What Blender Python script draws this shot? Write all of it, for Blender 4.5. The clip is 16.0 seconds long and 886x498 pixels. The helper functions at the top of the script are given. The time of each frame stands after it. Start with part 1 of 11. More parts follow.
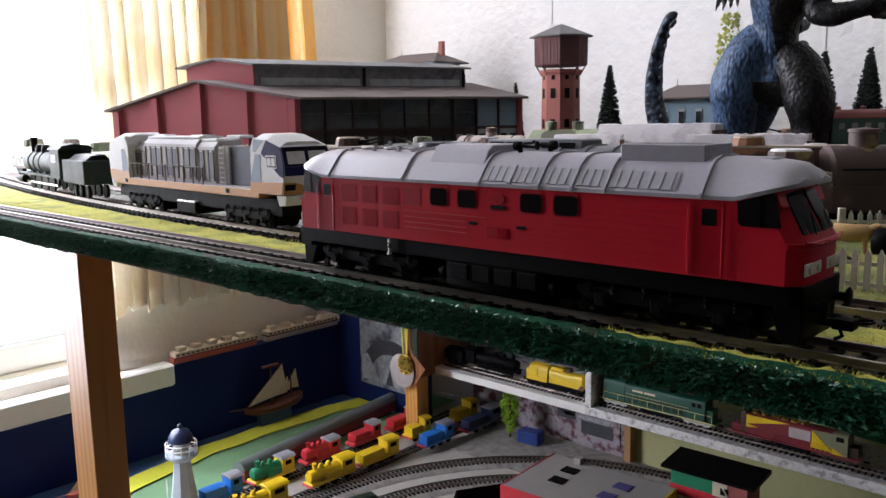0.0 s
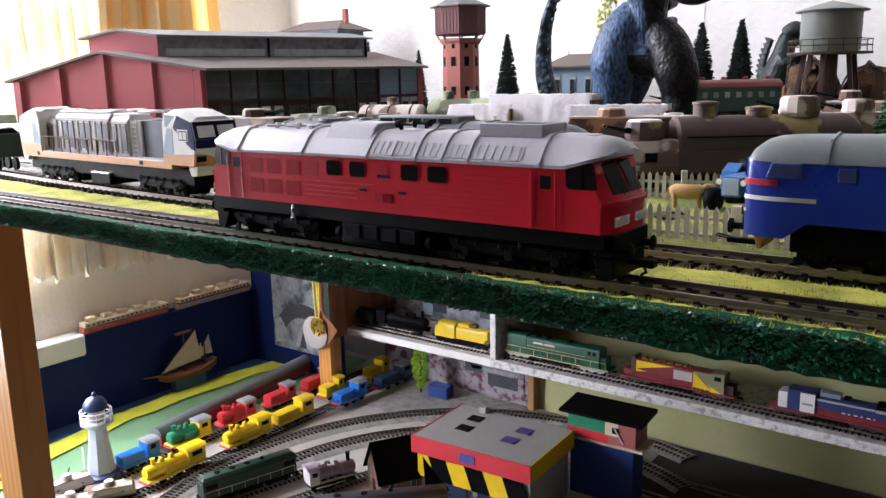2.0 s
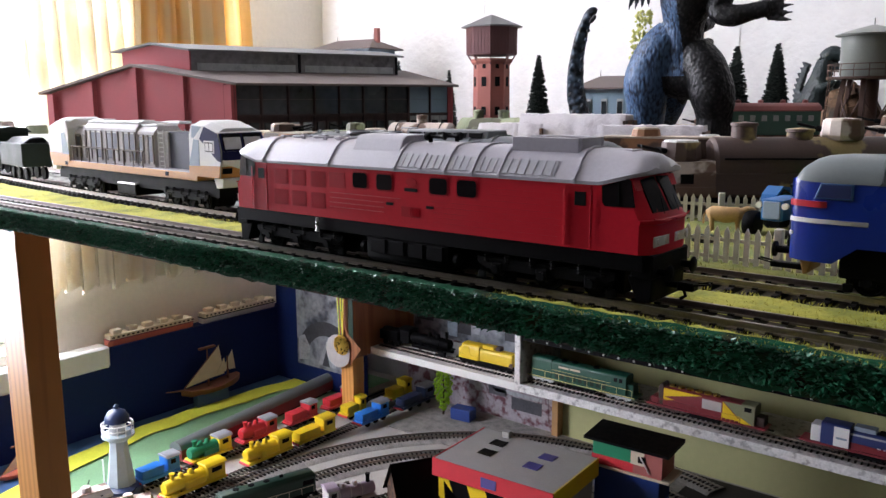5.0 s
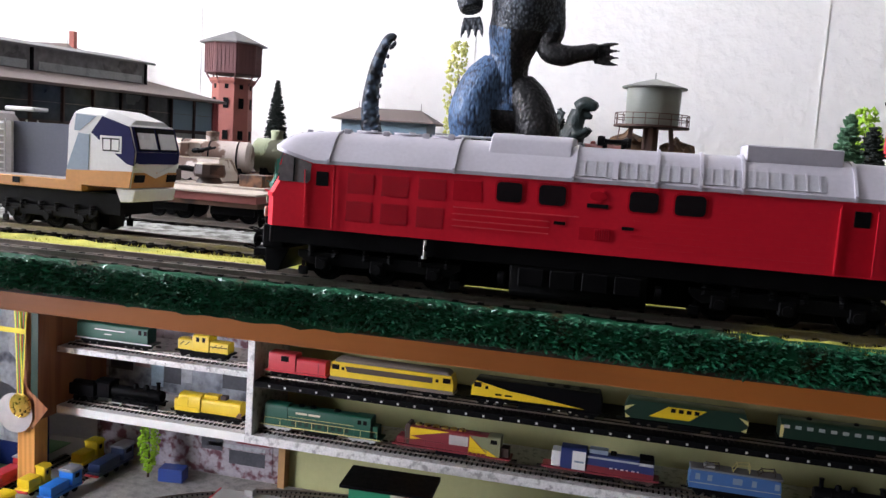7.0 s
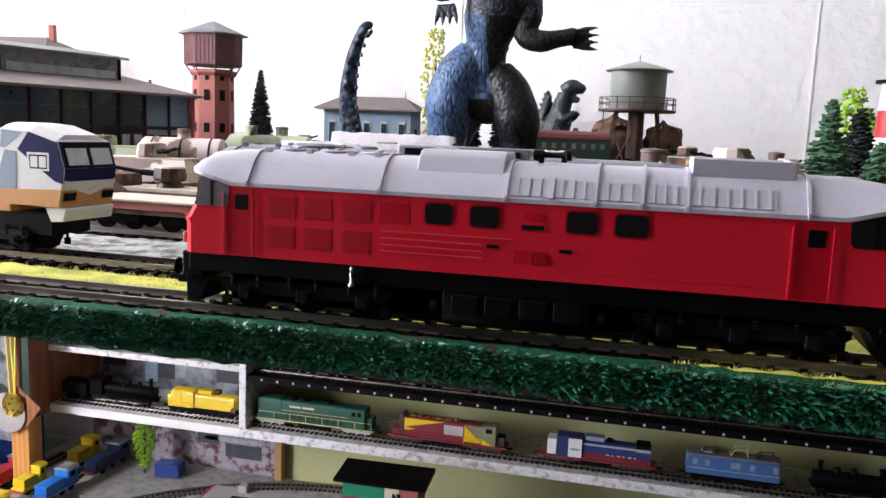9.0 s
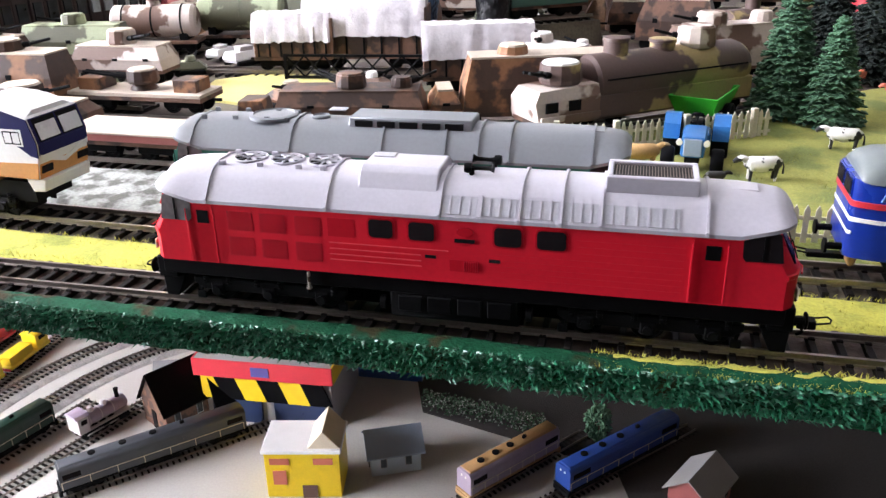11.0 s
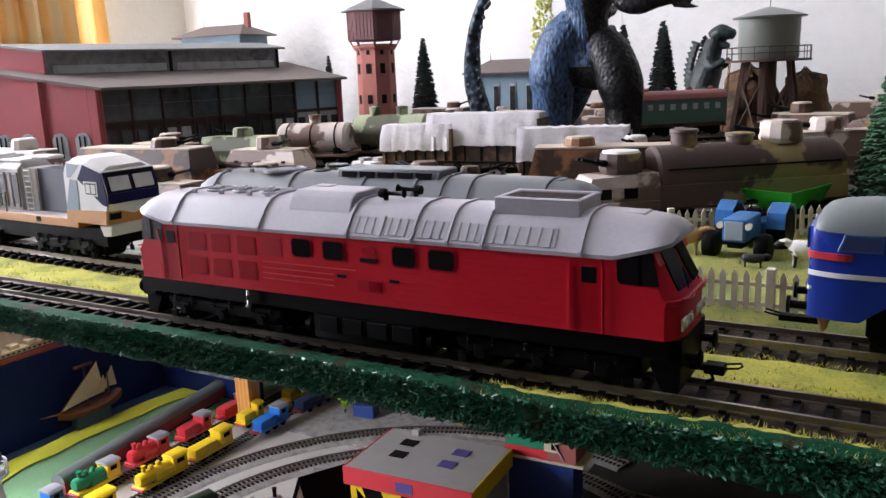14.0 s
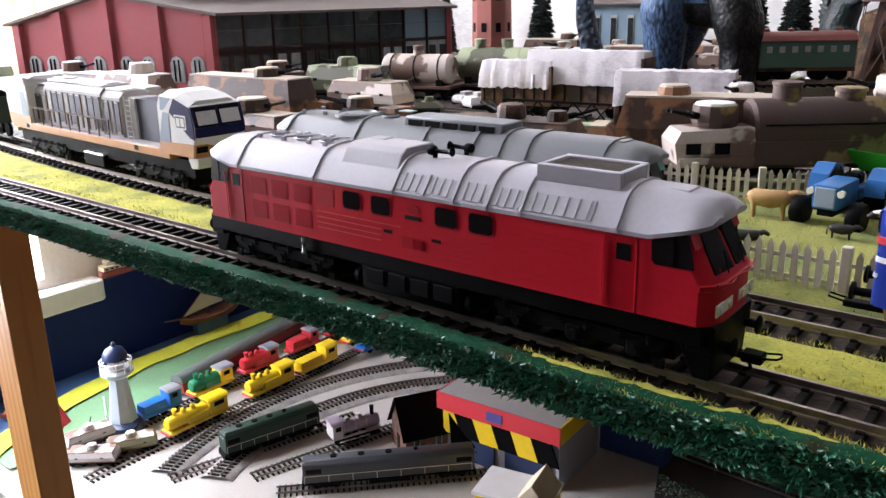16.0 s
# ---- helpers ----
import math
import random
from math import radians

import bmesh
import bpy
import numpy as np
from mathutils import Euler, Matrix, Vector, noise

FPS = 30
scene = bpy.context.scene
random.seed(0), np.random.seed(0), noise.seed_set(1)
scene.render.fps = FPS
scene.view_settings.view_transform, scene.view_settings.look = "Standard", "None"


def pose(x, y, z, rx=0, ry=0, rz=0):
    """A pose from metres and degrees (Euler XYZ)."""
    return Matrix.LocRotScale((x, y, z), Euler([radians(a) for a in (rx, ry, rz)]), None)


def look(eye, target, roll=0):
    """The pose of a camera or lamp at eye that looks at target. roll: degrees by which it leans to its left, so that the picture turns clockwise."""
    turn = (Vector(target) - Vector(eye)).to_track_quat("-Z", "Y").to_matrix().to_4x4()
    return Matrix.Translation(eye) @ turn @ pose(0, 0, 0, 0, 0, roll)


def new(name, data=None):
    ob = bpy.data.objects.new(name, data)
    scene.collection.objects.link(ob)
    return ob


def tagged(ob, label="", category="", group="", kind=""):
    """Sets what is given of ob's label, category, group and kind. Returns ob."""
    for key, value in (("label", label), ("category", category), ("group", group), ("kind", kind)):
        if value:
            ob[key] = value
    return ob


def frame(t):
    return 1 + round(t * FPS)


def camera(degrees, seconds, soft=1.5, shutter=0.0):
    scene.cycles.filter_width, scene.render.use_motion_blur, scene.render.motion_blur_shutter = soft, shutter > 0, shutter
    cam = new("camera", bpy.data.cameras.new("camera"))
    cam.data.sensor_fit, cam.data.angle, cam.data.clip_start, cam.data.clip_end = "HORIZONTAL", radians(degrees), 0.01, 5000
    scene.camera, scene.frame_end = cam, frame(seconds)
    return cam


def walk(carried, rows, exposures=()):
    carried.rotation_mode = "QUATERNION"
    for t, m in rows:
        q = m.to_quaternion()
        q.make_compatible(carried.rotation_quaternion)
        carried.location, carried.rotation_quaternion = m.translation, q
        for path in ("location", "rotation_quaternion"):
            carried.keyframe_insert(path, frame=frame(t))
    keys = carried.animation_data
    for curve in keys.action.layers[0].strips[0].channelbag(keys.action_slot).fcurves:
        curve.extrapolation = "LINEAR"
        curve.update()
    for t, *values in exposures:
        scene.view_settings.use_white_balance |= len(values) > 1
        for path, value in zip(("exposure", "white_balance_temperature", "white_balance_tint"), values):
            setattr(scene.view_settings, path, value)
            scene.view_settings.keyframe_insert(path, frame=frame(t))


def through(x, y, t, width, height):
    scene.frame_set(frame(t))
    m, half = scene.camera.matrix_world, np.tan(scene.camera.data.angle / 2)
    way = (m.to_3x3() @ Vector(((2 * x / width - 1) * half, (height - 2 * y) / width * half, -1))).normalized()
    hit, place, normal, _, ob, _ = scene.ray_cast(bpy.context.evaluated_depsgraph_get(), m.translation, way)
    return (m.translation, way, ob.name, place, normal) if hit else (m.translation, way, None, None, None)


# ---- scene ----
EXPOSURES = [(0.0, -0.77), (0.5, -0.07), (1.0, 0.22), (1.5, 0.43), (2.0, 0.0), (2.5, -0.57), (3.0, -0.95), (5.3, -0.22), (5.5, -0.18), (5.8, -0.10), (6.0, -0.06), (6.5, 0.0), (7.5, -0.06), (8.0, -0.04), (10.5, 0.58), (12.0, 0.68), (13.0, 0.13), (14.5, -0.25), (15.0, -0.3), (16.0, 0.03)]
cam = camera(56.45, 16.0, soft=1.45)
# seconds, place in metres, then yaw, pitch and roll in degrees
PATH = [
    (0.0, 0.1853, -0.2424, 0.0718, 43.08, -9.06, -0.94),
    (0.5, 0.1864, -0.2710, 0.0775, 37.29, -9.51, 0.98),
    (1.0, 0.1870, -0.2875, 0.0725, 33.60, -10.89, 0.84),
    (1.5, 0.2040, -0.2904, 0.0729, 33.32, -11.53, -0.53),
    (2.0, 0.2306, -0.2800, 0.0801, 37.00, -11.68, -1.17),
    (2.5, 0.2534, -0.2621, 0.0846, 40.94, -11.53, -1.47),
    (3.0, 0.2615, -0.2559, 0.0873, 45.03, -11.09, -2.26),
    (3.2, 0.2642, -0.2569, 0.0867, 46.12, -10.78, -2.43),
    (5.3, 0.1974, -0.2781, 0.0753, 34.52, -9.68, 1.13),
    (5.5, 0.1431, -0.2920, 0.0769, 27.84, -8.66, 2.25),
    (5.8, 0.0915, -0.2873, 0.0671, 20.58, -7.57, 3.00),
    (6.0, 0.0701, -0.2827, 0.0602, 17.82, -7.13, 3.06),
    (6.2, 0.0629, -0.2825, 0.0542, 15.96, -7.12, 3.17),
    (6.5, 0.0347, -0.2790, 0.0529, 13.68, -6.84, 3.48),
    (7.0, 0.0148, -0.2869, 0.0539, 13.19, -6.66, 3.81),
    (7.5, 0.0113, -0.2748, 0.0533, 13.14, -6.44, 3.95),
    (8.0, 0.0188, -0.2629, 0.0539, 13.17, -6.35, 3.75),
    (8.2, 0.0190, -0.2560, 0.0530, 13.22, -6.28, 3.72),
    (10.3, 0.0588, -0.2688, 0.1209, 13.98, -16.65, -0.97),
    (10.5, 0.0586, -0.2678, 0.1290, 14.05, -18.39, -1.15),
    (11.0, 0.0545, -0.2621, 0.1459, 13.82, -23.41, -1.22),
    (11.5, 0.0539, -0.2565, 0.1493, 13.51, -25.08, -1.59),
    (12.0, 0.0645, -0.2617, 0.1503, 13.82, -25.51, -1.84),
    (12.5, 0.0749, -0.2665, 0.1481, 16.03, -23.69, -2.50),
    (13.0, 0.0997, -0.2689, 0.1379, 23.91, -18.59, -3.66),
    (13.5, 0.1330, -0.2554, 0.1194, 26.91, -14.68, -2.63),
    (14.0, 0.1608, -0.2407, 0.1025, 30.12, -12.28, -2.31),
    (14.5, 0.1797, -0.2293, 0.0927, 34.65, -11.41, -2.17),
    (15.0, 0.1914, -0.2191, 0.0955, 37.97, -12.10, -2.11),
    (15.5, 0.2022, -0.2125, 0.1068, 39.63, -16.14, -1.48),
    (16.0, 0.1795, -0.2222, 0.1129, 38.81, -17.21, -1.25),
]
walk(cam, [(t, pose(x, y, z, 90 + pitch, 0, yaw) @ pose(0, 0, 0, 0, 0, roll)) for t, x, y, z, yaw, pitch, roll in PATH],
     exposures=EXPOSURES)

# ---- light: a day window in the west wall ----
world = bpy.data.worlds.new("day")
scene.world = world
world.use_nodes = True
wn = world.node_tree
sky = wn.nodes.new("ShaderNodeTexSky")
sky.sky_type = "NISHITA"
sky.sun_disc = False
sky.sun_elevation, sky.sun_rotation = radians(38), radians(100)
wn.nodes["Background"].inputs["Strength"].default_value = 0.12
wn.links.new(sky.outputs[0], wn.nodes["Background"].inputs[0])

XW, YB = -1.345, 1.20          # inner faces of the west and north walls
XE, YS = 3.20, -3.60
ZF, ZC = -1.36, 1.40
WIN1 = (-0.42, 0.90, -0.39, 1.10)   # y0, y1, z0, z1 of the window by the layout


def window_lamp(win, watts):
    y0, y1, z0, z1 = win
    d = bpy.data.lights.new("window_light", "AREA")
    d.shape, d.size, d.size_y, d.energy = "RECTANGLE", y1 - y0 - 0.01, z1 - z0 - 0.01, watts
    d.color = (0.872, 0.872, 1.0)
    ob = new("window_light", d)
    ob.matrix_world = look((XW - 0.05, (y0 + y1) / 2, (z0 + z1) / 2), (XW + 1, (y0 + y1) / 2, (z0 + z1) / 2))


window_lamp(WIN1, 148)

# ---- helpers for meshes and materials ----
COAT = {}


def mat(name, col, rough=0.55, metal=0.0, var=0.18, scale=60.0, fine=900.0, bump=0.15, second=None, share=0.5, coat=0.0, per=0.0, spec=0.5, crisp=0.06):
    """A surface with broad and fine variation. second: another colour that shows in patches, whose borders are sharp where crisp is small."""
    if name in COAT:
        return COAT[name]
    m = bpy.data.materials.new(name)
    m.use_nodes = True
    t = m.node_tree
    b = t.nodes["Principled BSDF"]
    tc = t.nodes.new("ShaderNodeTexCoord")
    n1, n2 = t.nodes.new("ShaderNodeTexNoise"), t.nodes.new("ShaderNodeTexNoise")
    n1.inputs["Scale"].default_value, n1.inputs["Detail"].default_value = scale, 4
    n2.inputs["Scale"].default_value, n2.inputs["Detail"].default_value = fine, 3
    for n in (n1, n2):
        t.links.new(tc.outputs["Object"], n.inputs["Vector"])
    base = None
    if second:
        ramp = t.nodes.new("ShaderNodeValToRGB")
        ramp.color_ramp.elements[0].position, ramp.color_ramp.elements[1].position = share - crisp, share + crisp
        ramp.color_ramp.elements[0].color, ramp.color_ramp.elements[1].color = (*second, 1), (*col, 1)
        t.links.new(n1.outputs["Fac"], ramp.inputs["Fac"])
        base = ramp.outputs["Color"]
    total = t.nodes.new("ShaderNodeMath")
    total.operation = "ADD"
    t.links.new(n1.outputs["Fac"], total.inputs[0])
    t.links.new(n2.outputs["Fac"], total.inputs[1])
    rng = t.nodes.new("ShaderNodeMapRange")
    rng.inputs["From Min"].default_value, rng.inputs["From Max"].default_value = 0.6, 1.4
    rng.inputs["To Min"].default_value, rng.inputs["To Max"].default_value = 1 - var, 1 + var
    t.links.new(total.outputs[0], rng.inputs["Value"])
    value = rng.outputs[0]
    if per:
        oi = t.nodes.new("ShaderNodeObjectInfo")
        pr = t.nodes.new("ShaderNodeMapRange")
        pr.inputs["To Min"].default_value, pr.inputs["To Max"].default_value = 1 - per, 1 + per
        t.links.new(oi.outputs["Random"], pr.inputs["Value"])
        mu = t.nodes.new("ShaderNodeMath")
        mu.operation = "MULTIPLY"
        t.links.new(value, mu.inputs[0])
        t.links.new(pr.outputs[0], mu.inputs[1])
        value = mu.outputs[0]
    hs = t.nodes.new("ShaderNodeHueSaturation")
    hs.inputs["Color"].default_value = (*col, 1)
    if base:
        t.links.new(base, hs.inputs["Color"])
    t.links.new(value, hs.inputs["Value"])
    t.links.new(hs.outputs[0], b.inputs["Base Color"])
    rr = t.nodes.new("ShaderNodeMapRange")
    rr.inputs["From Min"].default_value, rr.inputs["From Max"].default_value = 0.3, 0.7
    rr.inputs["To Min"].default_value, rr.inputs["To Max"].default_value = max(0.03, rough - 0.08), min(1, rough + 0.08)
    t.links.new(n1.outputs["Fac"], rr.inputs["Value"])
    t.links.new(rr.outputs[0], b.inputs["Roughness"])
    b.inputs["Metallic"].default_value = metal
    b.inputs["Coat Weight"].default_value = coat
    b.inputs["Specular IOR Level"].default_value = spec
    if bump:
        bp = t.nodes.new("ShaderNodeBump")
        bp.inputs["Strength"].default_value, bp.inputs["Distance"].default_value = bump, 0.4 / fine
        t.links.new(n2.outputs["Fac"], bp.inputs["Height"])
        t.links.new(bp.outputs[0], b.inputs["Normal"])
    COAT[name] = m
    return m


def glow(name, col, power):
    m = bpy.data.materials.new(name)
    m.use_nodes = True
    b = m.node_tree.nodes["Principled BSDF"]
    b.inputs["Base Color"].default_value = (*col, 1)
    b.inputs["Emission Color"].default_value = (*col, 1)
    b.inputs["Emission Strength"].default_value = power
    return m


def glass(name, tint=(0.8, 0.85, 0.85)):
    if name in COAT:
        return COAT[name]
    m = bpy.data.materials.new(name)
    m.use_nodes = True
    b = m.node_tree.nodes["Principled BSDF"]
    b.inputs["Base Color"].default_value = (*tint, 1)
    b.inputs["Transmission Weight"].default_value, b.inputs["Roughness"].default_value = 1.0, 0.04
    COAT[name] = m
    return m


def cloth(m, through=0.5):
    """Makes a surface thin curtain cloth: part of the light passes through it."""
    t = m.node_tree
    b, out = t.nodes["Principled BSDF"], t.nodes["Material Output"]
    tr, mx = t.nodes.new("ShaderNodeBsdfTranslucent"), t.nodes.new("ShaderNodeMixShader")
    t.links.new(b.inputs["Base Color"].links[0].from_socket, tr.inputs["Color"])
    mx.inputs[0].default_value = through
    t.links.new(b.outputs[0], mx.inputs[1])
    t.links.new(tr.outputs[0], mx.inputs[2])
    t.links.new(mx.outputs[0], out.inputs["Surface"])
    return m


def grain(name, light, dark, rough=0.6, scale=30.0, stretch=(1, 1, 8), bump=0.1):
    """Wood: noise drawn out along one axis, in rings."""
    if name in COAT:
        return COAT[name]
    m = bpy.data.materials.new(name)
    m.use_nodes = True
    t = m.node_tree
    b = t.nodes["Principled BSDF"]
    tc, mp = t.nodes.new("ShaderNodeTexCoord"), t.nodes.new("ShaderNodeMapping")
    mp.inputs["Scale"].default_value = [1 / s for s in stretch]
    w, n = t.nodes.new("ShaderNodeTexWave"), t.nodes.new("ShaderNodeTexNoise")
    w.inputs["Scale"].default_value, w.inputs["Distortion"].default_value = scale, 9
    w.inputs["Detail"].default_value, w.inputs["Detail Scale"].default_value = 3, 1.2
    n.inputs["Scale"].default_value = scale * 12
    t.links.new(tc.outputs["Object"], mp.inputs["Vector"])
    for k in (w, n):
        t.links.new(mp.outputs[0], k.inputs["Vector"])
    ramp, mix = t.nodes.new("ShaderNodeValToRGB"), t.nodes.new("ShaderNodeMath")
    mix.operation = "MULTIPLY_ADD"
    mix.inputs[1].default_value = 0.35
    t.links.new(n.outputs["Fac"], mix.inputs[0])
    t.links.new(w.outputs["Fac"], mix.inputs[2])
    ramp.color_ramp.elements[0].color, ramp.color_ramp.elements[1].color = (*dark, 1), (*light, 1)
    ramp.color_ramp.elements[1].position = 0.9
    t.links.new(mix.outputs[0], ramp.inputs["Fac"])
    t.links.new(ramp.outputs["Color"], b.inputs["Base Color"])
    b.inputs["Roughness"].default_value = rough
    bp = t.nodes.new("ShaderNodeBump")
    bp.inputs["Strength"].default_value, bp.inputs["Distance"].default_value = bump, 0.0005
    t.links.new(mix.outputs[0], bp.inputs["Height"])
    t.links.new(bp.outputs[0], b.inputs["Normal"])
    COAT[name] = m
    return m


def bm_new():
    return bmesh.new()


def put(bm, tmp, m=None, bev=0.0, seg=1):
    """Adds tmp to bm, bevelled and moved, and frees it."""
    if bev:
        bmesh.ops.bevel(tmp, geom=tmp.edges[:], offset=bev, segments=seg, affect="EDGES", profile=0.6, clamp_overlap=True)
    if m is not None:
        tmp.transform(m)
    me = bpy.data.meshes.new("tmp")
    tmp.to_mesh(me)
    tmp.free()
    bm.from_mesh(me)
    bpy.data.meshes.remove(me)
    return bm


def faces_in(bm, pts, faces, m=None, bev=0.0, seg=1):
    """Adds points and faces to bm; outward normals; bevelled on their own if asked."""
    t = bmesh.new() if bev else bm
    v = [t.verts.new(m @ Vector(p) if m is not None and not bev else p) for p in pts]
    fs = [t.faces.new([v[i] for i in f]) for f in faces]
    bmesh.ops.recalc_face_normals(t, faces=fs)
    return put(bm, t, m, bev, seg) if bev else bm


def box(bm, x0, x1, y0, y1, z0, z1, bev=0.0, m=None, seg=1):
    pts = [(x, y, z) for z in (z0, z1) for y in (y0, y1) for x in (x0, x1)]
    return faces_in(bm, pts, ((0, 2, 3, 1), (4, 5, 7, 6), (0, 1, 5, 4), (2, 6, 7, 3), (0, 4, 6, 2), (1, 3, 7, 5)), m, bev, seg)


def prism(bm, pts, a, b, axis="x", bev=0.0, m=None):
    """A polygon drawn out from a to b: pts are (y, z) for axis x, (x, z) for y, (x, y) for z."""
    mk = {"x": lambda p, s: (s, p[0], p[1]), "y": lambda p, s: (p[0], s, p[1]), "z": lambda p, s: (p[0], p[1], s)}[axis]
    n = len(pts)
    faces = [tuple(range(n)), tuple(range(2 * n - 1, n - 1, -1))] + [(i, n + i, n + (i + 1) % n, (i + 1) % n) for i in range(n)]
    return faces_in(bm, [mk(p, a) for p in pts] + [mk(p, b) for p in pts], faces, m, bev)


def loft(bm, rings, caps=True, closed=True, m=None):
    n, k = len(rings[0]), len(rings)
    faces = [(r * n + i, r * n + (i + 1) % n, (r + 1) * n + (i + 1) % n, (r + 1) * n + i) for r in range(k - 1) for i in range(n if closed else n - 1)]
    if caps:
        faces += [tuple(range(n - 1, -1, -1)), tuple(range((k - 1) * n, k * n))]
    return faces_in(bm, [p for r in rings for p in r], faces, m)


def ring(c, r, axis, n=12, r2=None):
    c, axis = Vector(c), Vector(axis).normalized()
    u = axis.orthogonal().normalized()
    v = axis.cross(u)
    r2 = r if r2 is None else r2
    return [c + u * r * math.cos(2 * math.pi * i / n) + v * r2 * math.sin(2 * math.pi * i / n) for i in range(n)]


def tube(bm, p, q, r, n=10, r2=None, m=None):
    ax = Vector(q) - Vector(p)
    return loft(bm, [ring(p, r, ax, n), ring(q, r if r2 is None else r2, ax, n)], m=m)


def bend(bm, pts, r, n=8, m=None):
    """A round bar through points; r one radius or one for each point."""
    pts = [Vector(p) for p in pts]
    rs = r if isinstance(r, (list, tuple)) else [r] * len(pts)
    rings, u = [], None
    for i, p in enumerate(pts):
        ax = (pts[min(i + 1, len(pts) - 1)] - pts[max(i - 1, 0)]).normalized()
        u = ax.orthogonal().normalized() if u is None else (u - ax * u.dot(ax)).normalized()
        v = ax.cross(u)
        rings.append([p + (u * math.cos(2 * math.pi * k / n) + v * math.sin(2 * math.pi * k / n)) * rs[i] for k in range(n)])
    return loft(bm, rings, m=m)


def lathe(bm, prof, n=24, m=None, c=(0, 0)):
    rings = [[(c[0] + r * math.cos(2 * math.pi * i / n), c[1] + r * math.sin(2 * math.pi * i / n), z) for i in range(n)] for r, z in prof]
    return loft(bm, rings, m=m)


def mesh_of(name, bm, material, smooth=35):
    me = bpy.data.meshes.new(name)
    bm.to_mesh(me)
    bm.free()
    me.materials.append(material)
    if smooth:
        me.polygons.foreach_set("use_smooth", [True] * len(me.polygons))
        me.set_sharp_from_angle(angle=radians(smooth))
    return me


def part(name, bm, material, parent, label="", smooth=35, at=None):
    ob = new(name, bm if isinstance(bm, bpy.types.Mesh) else mesh_of(name, bm, material, smooth))
    ob.parent = parent
    if at is not None:
        ob.matrix_basis = at
    if label:
        tagged(ob, label)
    return ob


def thing(name, label, category, at=None, group="", kind=""):
    ob = new(name)
    ob.empty_display_size = 0.02
    if at is not None:
        ob.matrix_basis = at
    return tagged(ob, label, category, group, kind)


def solid(name, bm, material, label, category="", kind="", group="", at=None, smooth=35):
    """A thing that is one mesh."""
    ob = new(name, mesh_of(name, bm, material, smooth))
    if at is not None:
        ob.matrix_basis = at
    return tagged(ob, label, category, group, kind)


def at(x, y, z=0.0, turn=0.0):
    return pose(x, y, z, 0, 0, turn)

# ---- materials ----
M_WALL = mat("wallpaper", (0.82, 0.81, 0.79), 0.85, var=0.04, scale=3, fine=45, bump=0.55)
M_PLASTER = mat("cream_wall", (0.80, 0.76, 0.66), 0.85, var=0.05, scale=6, fine=90, bump=0.2)
M_CEIL = mat("ceiling_paint", (0.52, 0.51, 0.49), 0.9, var=0.03, scale=2, fine=60, bump=0.1)
M_FLOOR = grain("floor_boards", (0.13, 0.08, 0.045), (0.08, 0.05, 0.03), 0.45, scale=6, stretch=(12, 1, 1))
M_WHITE = mat("white_gloss", (0.80, 0.80, 0.77), 0.35, var=0.04, scale=8, fine=120, bump=0.05)
M_SHELF = mat("shelf_edge_white", (0.70, 0.69, 0.68), 0.5, var=0.22, scale=75, fine=300, bump=0.1, second=(0.42, 0.41, 0.41), share=0.40)
M_POST = grain("pine_post", (0.70, 0.34, 0.095), (0.52, 0.23, 0.055), 0.45, scale=26, stretch=(1, 1, 14))
M_BATTEN = grain("brown_batten", (0.66, 0.22, 0.045), (0.50, 0.16, 0.035), 0.5, scale=18, stretch=(20, 1, 1))
M_YARD = mat("yard_ground", (0.070, 0.050, 0.042), 0.95, var=0.35, scale=14, fine=420, bump=0.7, second=(0.15, 0.13, 0.09), share=0.42)
M_GRASSY = mat("grass_mat_yellow", (0.52, 0.50, 0.09), 0.95, var=0.3, scale=45, fine=700, bump=0.9, second=(0.36, 0.38, 0.07), share=0.42)
M_SAND = mat("sand_disc", (0.62, 0.55, 0.20), 0.95, var=0.16, scale=30, fine=600, bump=0.4)
M_EDGE = mat("green_edge_scatter", (0.007, 0.062, 0.028), 0.8, spec=0.12, var=0.45, scale=90, fine=600, bump=1.0, second=(0.045, 0.036, 0.014), share=0.38)
M_LEAF = mat("green_flakes", (0.012, 0.135, 0.062), 0.35, var=0.5, scale=160, fine=900, bump=0.2)
M_TUFTD = mat("dark_green_fibre", (0.012, 0.095, 0.045), 0.5, var=0.4, scale=200, fine=900, bump=0.2)
M_TUFTY = mat("yellow_grass_fibre", (0.50, 0.47, 0.08), 0.8, var=0.3, scale=200, fine=900, bump=0.2)
M_SLEEPER = mat("sleeper_plastic", (0.012, 0.010, 0.009), 0.55, var=0.3, scale=80, fine=900, bump=0.2, per=0.25, spec=0.12)
M_RAIL = mat("nickel_rail", (0.34, 0.30, 0.27), 0.38, 1.0, var=0.2, scale=40, fine=900, bump=0.1)
M_RED = mat("red_paint", (0.57, 0.014, 0.030), 0.38, var=0.08, scale=30, fine=600, bump=0.06, spec=0.14)
M_REDD = mat("red_recess", (0.40, 0.006, 0.016), 0.45, var=0.1, scale=40, fine=600, bump=0.06, spec=0.12)
M_ROOF = mat("grey_roof_paint", (0.40, 0.385, 0.43), 0.38, var=0.07, scale=40, fine=700, bump=0.06)
M_ROOFD = mat("blue_grey_roof", (0.155, 0.165, 0.18), 0.4, var=0.08, scale=40, fine=700, bump=0.06)
M_ROOFG = mat("green_grey_roof", (0.13, 0.15, 0.15), 0.42, var=0.08, scale=40, fine=700, bump=0.06)
M_TANBUF = mat("tan_plastic", (0.42, 0.24, 0.10), 0.6)
